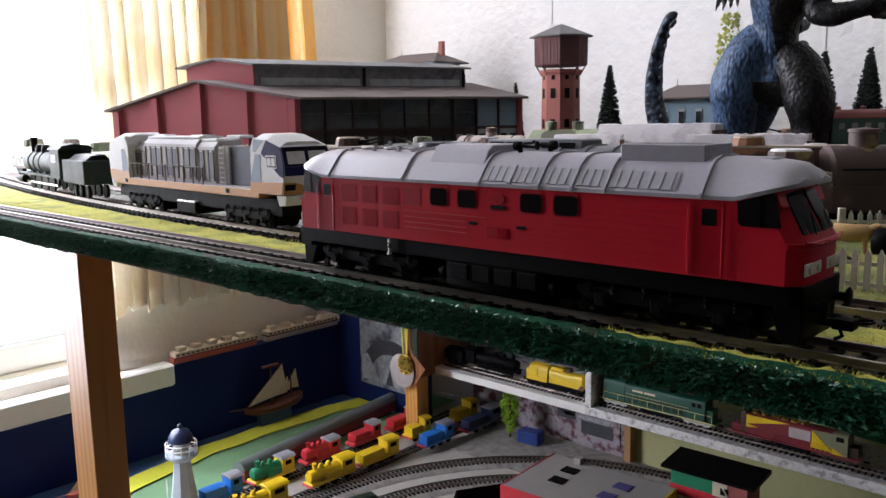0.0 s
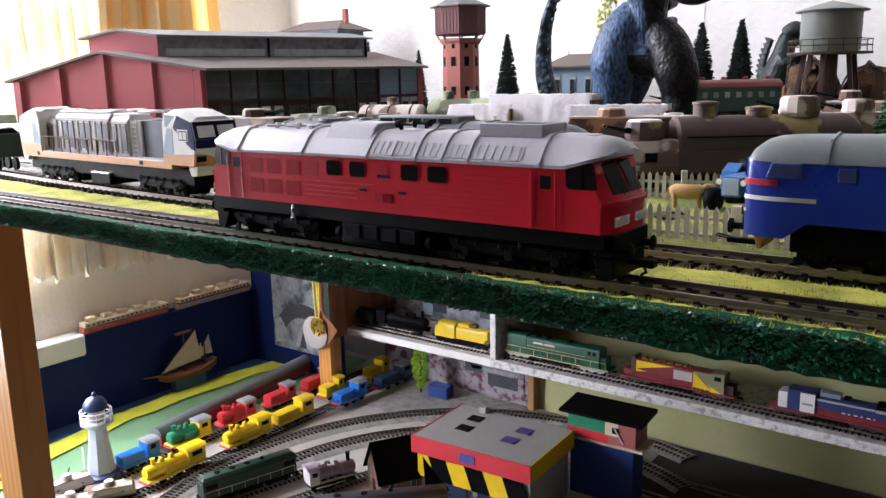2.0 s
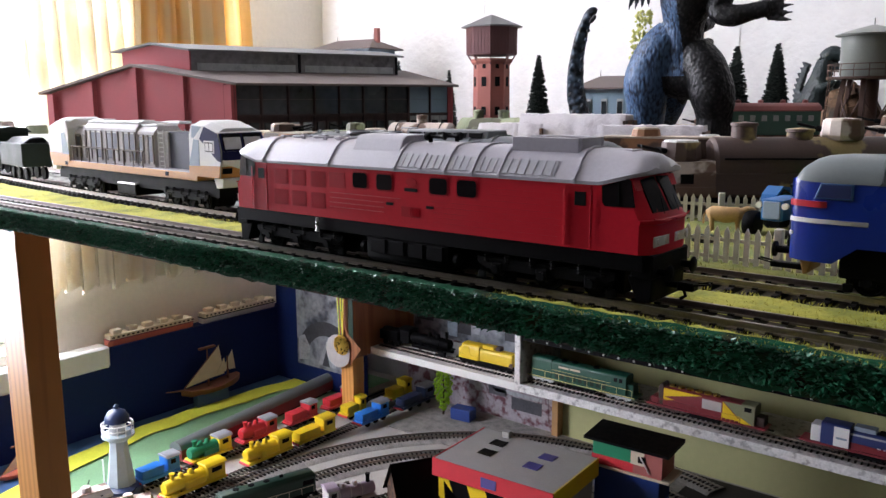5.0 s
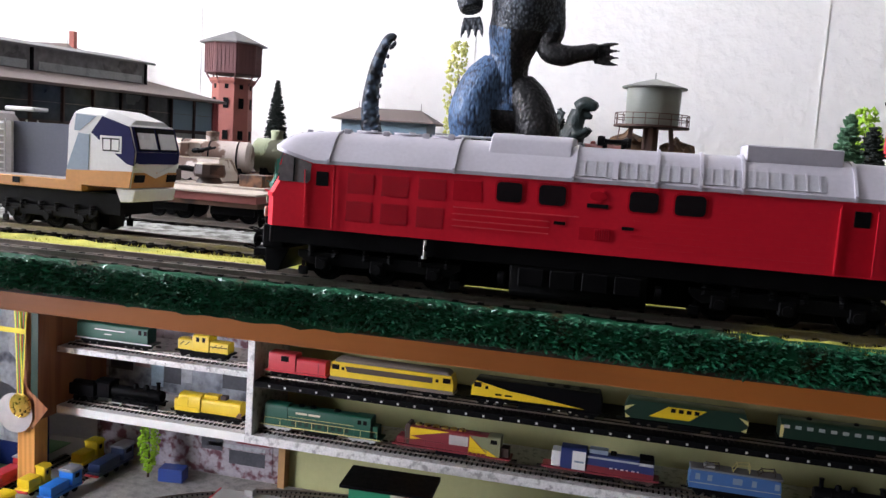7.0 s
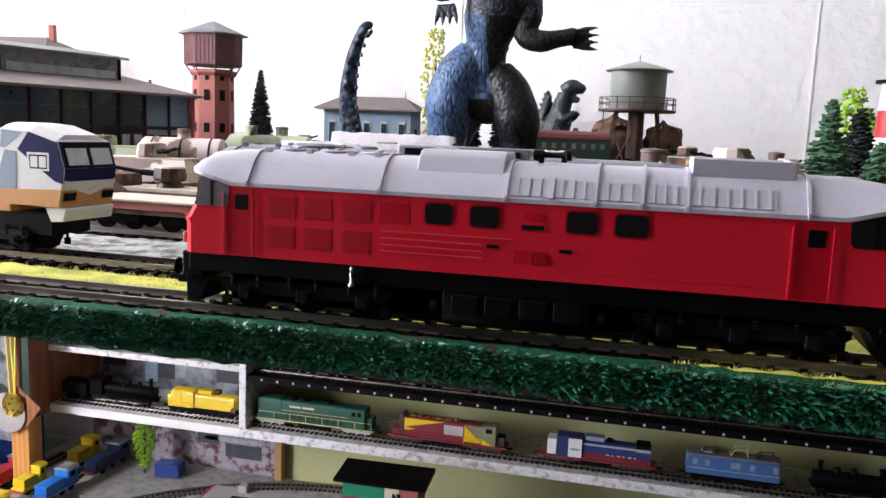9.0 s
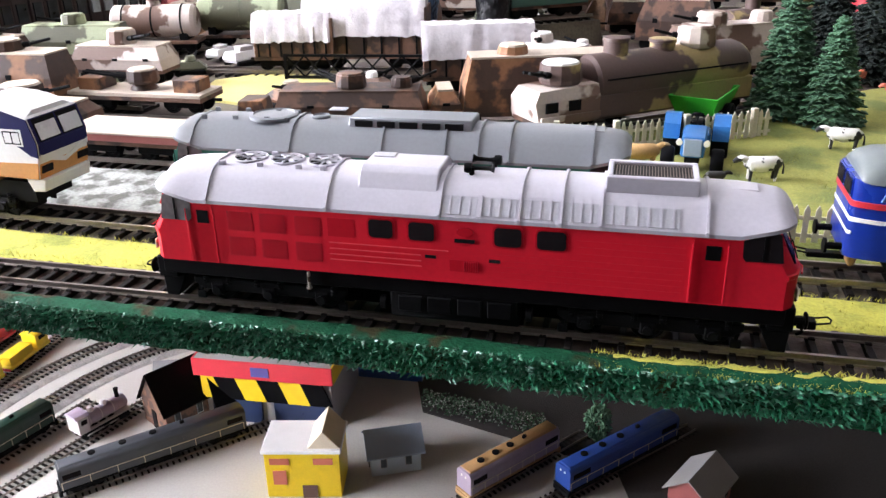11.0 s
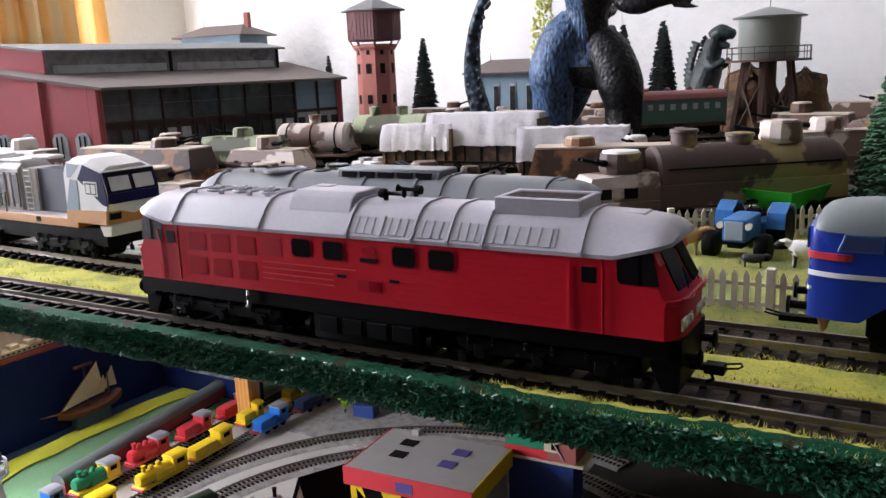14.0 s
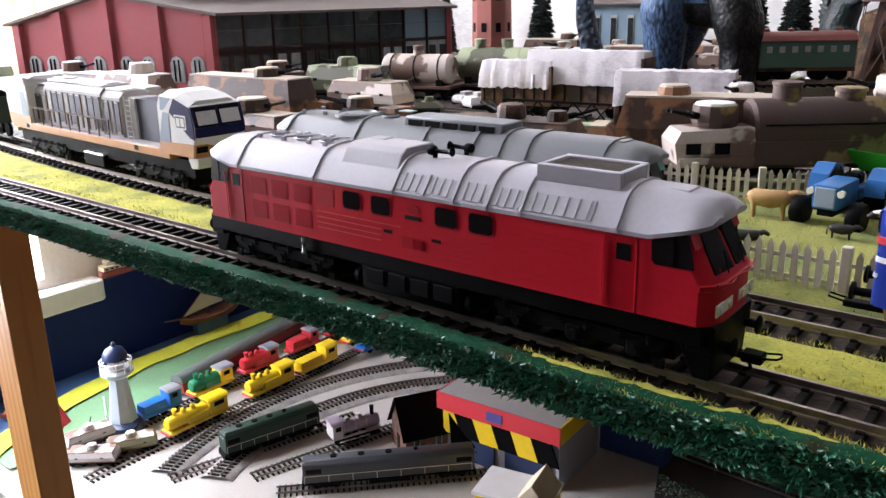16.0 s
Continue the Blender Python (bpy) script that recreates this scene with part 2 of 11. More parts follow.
M_TANKGRN = mat("coach_green", (0.06, 0.14, 0.11), 0.45, var=0.1)
M_SALROOF = mat("coach_red_roof", (0.34, 0.10, 0.09), 0.55, var=0.12)
M_STEAMG = mat("engine_dark_green", (0.022, 0.032, 0.027), 0.6, var=0.2, spec=0.15)
M_SLATEROOF = mat("toy_grey_roof", (0.24, 0.25, 0.28), 0.5)
M_BLOCK = mat("deep_blue_plastic", (0.012, 0.045, 0.22), 0.45)
M_TOYBLUE2 = mat("dark_blue_plastic", (0.02, 0.05, 0.22), 0.45)
M_DKGREY = mat("charcoal_body", (0.045, 0.05, 0.058), 0.4)
M_LILAC = mat("lilac_body", (0.30, 0.24, 0.30), 0.5)
M_STEELG = mat("grey_plastic", (0.42, 0.44, 0.44), 0.5)
M_HEDGE = mat("flowering_hedge", (0.04, 0.10, 0.05), 0.8, var=0.3, scale=260, second=(0.55, 0.55, 0.52), share=0.42)
# dark colour of the added unseen walls, to limit bounced light
M_SOUTH = mat("low_bounce_wall", (0.07, 0.055, 0.045), 0.8, var=0.1, scale=4, fine=60)
M_REDEDGE = mat("highlight_red_edge", (0.60, 0.045, 0.058), 0.35, var=0.25, scale=120, fine=600, bump=0.06)
M_REDDEEP = mat("grille_shade_red", (0.09, 0.005, 0.009), 0.6)
M_MESH = mat("brown_mesh", (0.10, 0.075, 0.065), 0.6)
M_HAZE = glow("hazy_sky", (0.97, 0.985, 1.0), 4.0)
M_MEADOW = mat("meadow_mat", (0.27, 0.27, 0.065), 0.95, var=0.3, scale=30, fine=700, bump=0.9, second=(0.17, 0.20, 0.05), share=0.46)
M_TUFTM = mat("meadow_fibre", (0.30, 0.30, 0.07), 0.8, var=0.3, scale=200, fine=900, bump=0.2)
M_SIDEWOOD = grain("mahogany_board", (0.32, 0.125, 0.050), (0.19, 0.065, 0.026), 0.5, scale=22, stretch=(1, 1, 14))
M_DKGROUND = mat("dark_track_bed", (0.036, 0.031, 0.029), 0.9, var=0.35, scale=20, fine=400, bump=0.7)
M_SCREEN = mat("pale_windscreen", (0.60, 0.60, 0.62), 0.3, var=0.08)
M_LOUV = mat("louvre_grey", (0.35, 0.35, 0.38), 0.45, var=0.1, scale=60, fine=900, bump=0.1)
M_BLACK = mat("black_plastic", (0.0035, 0.0035, 0.004), 0.5, var=0.3, scale=120, fine=900, bump=0.1, spec=0.06)
M_DARK = mat("dark_frame", (0.006, 0.006, 0.0065), 0.55, var=0.3, scale=120, fine=900, bump=0.15, spec=0.06)
M_PANE = mat("dark_pane", (0.012, 0.010, 0.011), 0.2, var=0.2, scale=60, fine=500, bump=0.0, spec=0.02)
M_STEEL = mat("bright_metal", (0.62, 0.61, 0.58), 0.28, 1.0, var=0.1, scale=100, fine=900, bump=0.05)
M_BRASS = mat("gold_medal", (0.72, 0.48, 0.12), 0.3, 1.0, var=0.15, scale=120, fine=900, bump=0.3)
M_LAMP = mat("lamp_lens", (0.75, 0.72, 0.62), 0.2, var=0.05, bump=0.0)
M_CREAM = mat("cream_fence", (0.66, 0.62, 0.50), 0.6, var=0.12, scale=90, fine=700, bump=0.1)
M_PLY = mat("brown_card_wood", (0.25, 0.115, 0.052), 0.6, var=0.25, scale=42, fine=260, bump=0.15, second=(0.058, 0.028, 0.017), share=0.50, crisp=0.03)
M_PLYD = mat("dark_card_wood", (0.125, 0.062, 0.038), 0.6, var=0.25, scale=50, fine=260, bump=0.15, second=(0.042, 0.022, 0.015), share=0.49, crisp=0.03)
# pale card; on wagon lids it also carries the light on top
M_PLYTOP = mat("pale_lit_card", (0.50, 0.42, 0.34), 0.7, var=0.15, scale=70, fine=700, bump=0.1)
M_TARP = mat("white_tarpaulin", (0.64, 0.605, 0.63), 0.7, var=0.08, scale=60, fine=500, bump=0.5, second=(0.50, 0.46, 0.49), share=0.42)
M_CAMO = mat("tan_green_camo", (0.33, 0.25, 0.11), 0.6, var=0.14, scale=20, fine=600, bump=0.1, second=(0.095, 0.058, 0.050), share=0.53, crisp=0.012)
M_CAMOG = mat("olive_camo", (0.34, 0.38, 0.24), 0.6, var=0.12, scale=24, fine=600, bump=0.1, second=(0.10, 0.10, 0.06), share=0.48, crisp=0.012)
M_CAMOP = mat("pale_camo", (0.55, 0.47, 0.42), 0.6, var=0.12, scale=24, fine=600, bump=0.1, second=(0.16, 0.095, 0.07), share=0.47, crisp=0.012)
M_OLIVE = mat("olive_paint", (0.20, 0.21, 0.12), 0.55, var=0.14, scale=70, fine=600, bump=0.1)
M_BRICK = mat("red_card_brick", (0.36, 0.075, 0.085), 0.75, var=0.12, scale=40, fine=900, bump=0.15)
M_BRICKD = mat("dark_card_brick", (0.20, 0.045, 0.05), 0.75, var=0.12, scale=40, fine=900, bump=0.15)
M_BRICKT = mat("tower_brick", (0.31, 0.105, 0.085), 0.75, var=0.12, scale=60, fine=900, bump=0.2)
M_TOWERW = mat("tower_boards", (0.13, 0.055, 0.055), 0.7, var=0.14, scale=60, fine=900, bump=0.2)
# near-black with dark brown patches, for the roundhouse's inner front
M_RHDARK = mat("dark_shed_front", (0.035, 0.020, 0.018), 0.8, var=0.4, scale=30, fine=500, bump=0.2, second=(0.075, 0.035, 0.03), share=0.42)
M_ROCK = mat("brown_rock", (0.15, 0.085, 0.045), 0.9, var=0.45, scale=50, fine=500, bump=0.9, second=(0.05, 0.035, 0.025), share=0.45)
M_NAVYHOOD = mat("navy_hood", (0.030, 0.045, 0.15), 0.4, var=0.1, scale=60, fine=700, bump=0.06)
M_BROWNB = mat("dark_brown_body", (0.055, 0.035, 0.028), 0.5, var=0.15, scale=60, fine=700, bump=0.06)
M_PALEY = mat("pale_yellow_end", (0.62, 0.55, 0.22), 0.5, var=0.1, scale=60, fine=700, bump=0.06)
M_FELT = mat("grey_brown_roof_card", (0.16, 0.13, 0.12), 0.85, var=0.12, scale=24, fine=700, bump=0.2)
# paler than the shed glazing: the glass's reflection is put into its colour
M_MONGLASS = mat("monitor_glass_sheen", (0.17, 0.165, 0.17), 0.3, var=0.6, scale=16, fine=120, bump=0.02)
M_GRAVEL = mat("grey_green_gravel", (0.36, 0.37, 0.34), 0.95, var=0.4, scale=90, fine=500, bump=1.0, second=(0.15, 0.15, 0.13), share=0.46)
M_CABGLASS = mat("backlit_cab_pane", (0.13, 0.12, 0.125), 0.2, var=0.3, scale=60, fine=500, bump=0.0)
M_FELTG = mat("grey_roof_card", (0.20, 0.20, 0.20), 0.85, var=0.12, scale=24, fine=700, bump=0.2)
M_WGLASS = mat("shed_glazing", (0.030, 0.036, 0.040), 0.22, var=0.7, scale=14, fine=120, bump=0.02)
M_WPALE = mat("pale_glazing", (0.38, 0.40, 0.40), 0.3, var=0.2, scale=60, fine=400, bump=0.02)
M_BLUEG = mat("blue_grey_card", (0.20, 0.29, 0.36), 0.7, var=0.12, scale=40, fine=700, bump=0.1)
M_TANK = mat("grey_green_tank", (0.25, 0.27, 0.24), 0.4, var=0.1, scale=40, fine=700, bump=0.06)
M_RUST = mat("rust_brown_legs", (0.11, 0.06, 0.045), 0.6, var=0.2, scale=70, fine=900, bump=0.15)
M_DINOS = mat("dark_green_toy", (0.010, 0.020, 0.020), 0.45, var=0.3, scale=60, fine=500, bump=0.7)
M_PINE = mat("dark_pine", (0.010, 0.017, 0.013), 0.85, var=0.4, scale=120, fine=900, bump=0.3)
M_FIR = mat("fir_green", (0.060, 0.140, 0.075), 0.8, var=0.4, scale=120, fine=900, bump=0.3)
M_LIME = mat("lime_foliage", (0.28, 0.48, 0.03), 0.7, var=0.3, scale=120, fine=900, bump=0.3)
M_YELGREEN = mat("yellow_blossom", (0.62, 0.62, 0.20), 0.7, var=0.3, scale=120, fine=900, bump=0.3)
M_TRUNK = mat("bark", (0.07, 0.045, 0.03), 0.85, var=0.3, scale=90, fine=900, bump=0.4)
M_BLUE = mat("blue_paint", (0.006, 0.026, 0.24), 0.32, var=0.08, scale=40, fine=700, bump=0.05, coat=0.2)
M_TRBLUE = mat("tractor_blue", (0.02, 0.13, 0.36), 0.4, var=0.12, scale=90, fine=700, bump=0.05)
M_GREEN = mat("bright_green", (0.03, 0.42, 0.03), 0.4, var=0.1, scale=90, fine=700, bump=0.05)
M_GRNLOCO = mat("loco_green", (0.012, 0.14, 0.10), 0.4, var=0.1, scale=60, fine=700, bump=0.05)
M_SHELFGRN = mat("shelf_loco_green", (0.006, 0.075, 0.045), 0.45, var=0.1, scale=60, fine=700, bump=0.05)
M_GREYL = mat("warm_grey_card", (0.44, 0.41, 0.40), 0.65, var=0.12, scale=60, fine=700, bump=0.1)
M_WHITEL = mat("white_card", (0.74, 0.73, 0.72), 0.6, var=0.06, scale=60, fine=700, bump=0.06)
M_ORANGE = mat("ochre_orange", (0.56, 0.25, 0.06), 0.55, var=0.1, scale=60, fine=700, bump=0.06)
M_NAVY = mat("navy_card", (0.013, 0.014, 0.075), 0.6, var=0.1, scale=60, fine=700, bump=0.06, spec=0.08)
M_SLATE = mat("blue_grey_side", (0.24, 0.30, 0.37), 0.6, var=0.08, scale=60, fine=700, bump=0.06)
M_YELLOW = mat("toy_yellow", (0.74, 0.52, 0.015), 0.42, var=0.1, scale=60, fine=700, bump=0.06)
M_TOYRED = mat("toy_red", (0.52, 0.03, 0.045), 0.42, var=0.1, scale=60, fine=700, bump=0.06)
M_TOYBLUE = mat("toy_blue", (0.015, 0.16, 0.56), 0.42, var=0.1, scale=60, fine=700, bump=0.06)
M_TOYGREEN = mat("toy_green", (0.015, 0.20, 0.10), 0.42, var=0.1, scale=60, fine=700, bump=0.06)
M_PURPLE = mat("violet_paint", (0.075, 0.065, 0.24), 0.42, var=0.1, scale=60, fine=700, bump=0.06)
M_MAROON = mat("maroon_paint", (0.20, 0.025, 0.035), 0.42, var=0.1, scale=60, fine=700, bump=0.06)
M_MIDBLUE = mat("mid_blue_paint", (0.06, 0.15, 0.36), 0.42, var=0.1, scale=60, fine=700, bump=0.06)
M_DKGREEN = mat("dark_green_body", (0.006, 0.028, 0.017), 0.45, var=0.12, scale=60, fine=700, bump=0.06)
M_BALLAST = mat("grey_ballast", (0.30, 0.285, 0.27), 0.95, var=0.35, scale=60, fine=420, bump=1.0, second=(0.26, 0.25, 0.24), share=0.42)
M_LOWFLOOR = mat("pale_board", (0.42, 0.40, 0.37), 0.8, var=0.1, scale=10, fine=300, bump=0.1)
M_LOWGREEN = mat("painted_green", (0.17, 0.33, 0.17), 0.8, var=0.16, scale=14, fine=300, bump=0.2)
M_LOWYELL = mat("painted_yellow", (0.60, 0.62, 0.05), 0.8, var=0.14, scale=20, fine=300, bump=0.2)
M_SEA = mat("painted_sea", (0.040, 0.105, 0.240), 0.5, var=0.16, scale=8, fine=200, bump=0.1)
M_SEAWALL = mat("navy_panel", (0.009, 0.022, 0.115), 0.6, var=0.12, scale=8, fine=200, bump=0.05, spec=0.15)
M_PHOTO = mat("grey_photo_panel", (0.30, 0.32, 0.36), 0.35, var=0.5, scale=22, fine=90, bump=0.0, second=(0.08, 0.09, 0.12), share=0.42)
M_INK = mat("grey_print", (0.065, 0.068, 0.080), 0.4, var=0.3, scale=60, fine=200, bump=0.0)
M_PAPER = mat("pale_print", (0.42, 0.44, 0.47), 0.4, var=0.3, scale=40, fine=200, bump=0.0, second=(0.22, 0.23, 0.26), share=0.35)
M_SLATED = mat("gap_shade_card", (0.060, 0.064, 0.095), 0.6, var=0.15, scale=80, fine=700, bump=0.1)
M_PRINTSKY = mat("sky_print", (0.36, 0.46, 0.56), 0.4, var=0.2, scale=60, fine=200, bump=0.0)
M_PRINTPINK = mat("pink_print", (0.42, 0.27, 0.28), 0.4, var=0.3, scale=60, fine=200, bump=0.0)
M_POSTER = mat("printed_panel", (0.34, 0.31, 0.34), 0.4, var=0.3, scale=55, fine=180, bump=0.0, second=(0.14, 0.045, 0.06), share=0.45)
M_SHELFBACK = mat("pale_green_wall", (0.46, 0.46, 0.23), 0.8, var=0.05, scale=6, fine=90, bump=0.15)
M_CURT = cloth(mat("cream_curtain", (0.84, 0.80, 0.70), 0.9, var=0.08, scale=16, fine=500, bump=0.15, second=(0.82, 0.75, 0.60), share=0.44), 0.34)
M_CURTY = cloth(grain("yellow_drape", (0.86, 0.78, 0.58), (0.80, 0.56, 0.22), 0.9, scale=7, stretch=(1, 1, 60)), 0.45)
M_HULL = mat("ship_hull_brown", (0.14, 0.05, 0.03), 0.55, var=0.2, scale=70, fine=700, bump=0.2)
M_SAIL = mat("sail_cloth", (0.62, 0.54, 0.40), 0.8, var=0.1, scale=60, fine=700, bump=0.2)
M_SALMON = mat("salmon_paint", (0.50, 0.14, 0.09), 0.6, var=0.1, scale=70, fine=700, bump=0.1)
M_LHBLUE = mat("lighthouse_navy", (0.02, 0.035, 0.09), 0.35, var=0.1, scale=70, fine=700, bump=0.05)
M_LHGREY = mat("lighthouse_pale", (0.42, 0.50, 0.55), 0.5, var=0.1, scale=70, fine=700, bump=0.05)
M_CHECK = mat("grey_hall_roof", (0.34, 0.33, 0.32), 0.7, var=0.1, scale=40, fine=500, bump=0.1)
M_RIBY, M_RIBG, M_RIBR = mat("ribbon_yellow", (0.72, 0.58, 0.05), 0.6), mat("ribbon_green", (0.02, 0.20, 0.06), 0.6), mat("ribbon_red", (0.42, 0.02, 0.03), 0.6)
M_COWW, M_COWB, M_TAN = mat("cow_white", (0.72, 0.70, 0.66), 0.6, var=0.08, scale=85, bump=0.1, second=(0.015, 0.014, 0.014), share=0.46, crisp=0.008), mat("animal_black", (0.015, 0.014, 0.013), 0.6), mat("cow_tan", (0.46, 0.28, 0.11), 0.65, var=0.15, scale=120)
G_PANE = glass("window_glass")

# ---- room ----
def wall_with_openings(name, label, x0, x1, y0, y1, z0, z1, holes, material):
    """A west or east wall with rectangular openings (y0, y1, z0, z1)."""
    bm = bm_new()
    y = y0
    for h in sorted(holes):
        box(bm, x0, x1, y, h[0], z0, z1)
        box(bm, x0, x1, h[0], h[1], z0, h[2])
        box(bm, x0, x1, h[0], h[1], h[3], z1)
        y = h[1]
    box(bm, x0, x1, y, y1, z0, z1)
    bmesh.ops.remove_doubles(bm, verts=bm.verts[:], dist=1e-5)
    return solid(name, bm, material, label, kind="structure", smooth=0)


wall_with_openings("wall_west", "cream painted wall with a window", XW - 0.25, XW, YS, YB, ZF, ZC, [WIN1], M_PLASTER)
solid("wall_west_pier", box(bm_new(), XW - 0.25, XW, 0.462, WIN1[1], WIN1[2], 0.02), M_PLASTER, "cream painted wall below the curtain", kind="structure", smooth=0)
solid("wall_north", box(bm_new(), XW - 0.25, XE + 0.2, YB, YB + 0.2, ZF, ZC), M_WALL, "white embossed wallpaper wall", kind="structure", smooth=0)
# out of view from here to the ceiling: added dark to limit bounced light
solid("wall_south", box(bm_new(), XW - 0.25, XE + 0.2, YS - 0.2, YS, ZF, ZC), M_SOUTH, "unseen dark brown wall, added to limit bounced light", kind="structure", smooth=0)
solid("wall_east", box(bm_new(), XE, XE + 0.2, YS, YB, ZF, ZC), M_SOUTH, "unseen dark brown wall, added to limit bounced light", kind="structure", smooth=0)
solid("floor", box(bm_new(), XW - 0.25, XE + 0.2, YS - 0.2, YB + 0.2, ZF - 0.1, ZF), M_FLOOR, "unseen dark brown floor, dimmed to limit bounced light", kind="structure", smooth=0)
solid("ceiling", box(bm_new(), XW - 0.25, XE + 0.2, YS - 0.2, YB + 0.2, ZC, ZC + 0.1), M_CEIL, "unseen grey ceiling, dimmed to limit bounced light", kind="structure", smooth=0)
# seams between the wallpaper strips
for sx in (-0.845, -0.30, 0.285, 0.82):
    solid("trim", box(bm_new(), sx - 0.0012, sx + 0.0012, YB - 0.0018, YB - 0.0002, -0.05, ZC), M_WHITE, "raised seam of the wallpaper", kind="structure", smooth=0)


def window(name, win):
    y0, y1, z0, z1 = win
    w = thing(name, "white framed window with clear panes", "window", kind="structure")
    x = XW - 0.13
    for a, b in ((y0, y0 + 0.05), (y1 - 0.05, y1), ((y0 + y1) / 2 - 0.03, (y0 + y1) / 2 + 0.03)):
        part("window_frame", box(bm_new(), x, x + 0.05, a, b, z0, z1, 0.004), M_WHITE, w)
    for a, b in ((z0, z0 + 0.05), (z1 - 0.05, z1)):
        part("window_frame", box(bm_new(), x + 0.002, x + 0.048, y0 + 0.05, y1 - 0.05, a, b, 0.004), M_WHITE, w)
    for a, b in ((y0 + 0.05, (y0 + y1) / 2 - 0.03), ((y0 + y1) / 2 + 0.03, y1 - 0.05)):
        p = part("pane", box(bm_new(), x + 0.022, x + 0.028, a, b, z0 + 0.05, z1 - 0.05), G_PANE, w, smooth=0)
        p.visible_shadow = False
    return w


window("window_1", WIN1)
# bright hazy sky beyond the glass
solid("backdrop", box(bm_new(), XW - 1.52, XW - 1.50, -2.6, 2.6, -1.6, 2.4), M_HAZE, "bright white hazy sky outside the window", kind="structure", smooth=0)
solid("window_sill", box(bm_new(), XW - 0.08, XW + 0.035, -0.60, 0.56, -0.455, -0.41, 0.004), M_WHITE, "thick white window sill board", "window sill", "structure")


def curtain(name, label, y0, y1, z0, z1, material, depth, folds, seed, gather=0.0, scallop=0.0):
    rnd = random.Random(seed)
    ph = [rnd.uniform(0, 6.3) for _ in range(4)]
    n, rows, rings = folds * 8, 14, []
    for k in range(rows + 1):
        z = z0 + (z1 - z0) * k / rows
        row = []
        for i in range(n + 1):
            u = i / n
            pull = 1 - gather * math.sin(math.pi * min(1, (k / rows) * 1.1)) * 0.6
            y = (y0 + y1) / 2 + ((u - 0.5) * (y1 - y0)) * pull + 0.004 * math.sin(5 * z + ph[2])
            d = depth * (math.sin(2 * math.pi * folds * u + ph[0] + 0.5 * math.sin(7 * u + ph[1])) + 0.4 * math.sin(2 * math.pi * folds * 2.3 * u + ph[3] + z * 2))
            row.append((XW + 0.055 + d, y, z + (0.006 * math.sin(40 * u + ph[1]) - scallop * abs(math.sin(math.pi * folds * u)) ** 0.6 if k == 0 else 0)))
        rings.append(row)
    bm = bm_new()
    loft(bm, rings, caps=False, closed=False)
    bmesh.ops.solidify(bm, geom=bm.faces[:], thickness=0.0015)
    return solid(name, bm, material, label, "curtain", smooth=80)


curtain("curtain", "cream net curtain in soft folds with a scalloped hem", 0.425, 0.84, -0.268, 1.30, M_CURT, 0.013, 13, 3, scallop=0.020)
curtain("drape", "yellow and orange drape gathered beside the window", 0.615, 0.905, 0.06, 1.32, M_CURTY, 0.020, 7, 8, 0.22).location.x = 0.03

# ---- the upper layout board ----
BX0, BX1, BY0, BY1 = -1.15, 0.75, -0.026, 1.185


def front_edge(x):
    return BY0 - 0.0015 * math.sin(x * 9) - 0.0008 * math.sin(x * 31)


solid("layout_board", box(bm_new(), BX0, BX1, BY0 + 0.004, BY1, -0.010, 0.0), M_YARD, "upper board of the model railway", "board", "structure", smooth=0)
# the scattered green skirt along the front edge, with an uneven lower border
def skirt():
    rnd = random.Random(5)
    rings = []
    n = 420
    for i in range(n + 1):
        x = BX0 + (BX1 - BX0) * i / n
        f = front_edge(x)
        j = lambda a: rnd.uniform(-a, a)
        low = -0.0088 + 0.0014 * math.sin(x * 23 + 1) + j(0.0007)
        rings.append([(x, f + 0.009, 0.0035 + j(0.0003)), (x, f + 0.003 + j(0.0006), 0.0048 + j(0.0006)), (x, f + j(0.0008), 0.0030 + j(0.0006)), (x, f - 0.0006 + j(0.0009), -0.0005 + j(0.0006)),
                      (x, f + j(0.0009), -0.0040 + j(0.0006)), (x, f + 0.0006 + j(0.0008), -0.0072), (x, f + 0.0015, low), (x, f + 0.006, low + 0.0006)])
    return loft(bm_new(), rings, closed=False, caps=False)


solid("board_edge", skirt(), M_EDGE, "dark green scatter along the board's front edge", "board edge", "structure", smooth=60)
solid("board_batten", box(bm_new(), BX0 + 0.02, BX1, 0.190, 0.210, -0.0740, -0.0102, 0.001), M_BATTEN, "orange-brown wooden batten under the board's front", "batten", "structure")
for nm, yy in (("board_batten", 0.55), ("board_batten", 1.10)):
    solid(nm, box(bm_new(), BX0 + 0.02, BX1, yy, yy + 0.03, -0.04, -0.0102, 0.001), M_BATTEN, "red-brown wooden batten under the board", "batten", "structure")
LEG_X, LEG_Y = -0.642, 0.09
solid("table_leg", box(bm_new(), LEG_X - 0.014, LEG_X + 0.034, LEG_Y, LEG_Y + 0.034, ZF, -0.0102, 0.0012), M_POST, "square varnished pine post under the upper board", "table leg", "structure")
solid("table_leg", box(bm_new(), 0.69, 0.724, LEG_Y, LEG_Y + 0.034, ZF, -0.0102, 0.0012), M_POST, "square varnished pine post under the upper board", "table leg", "structure")


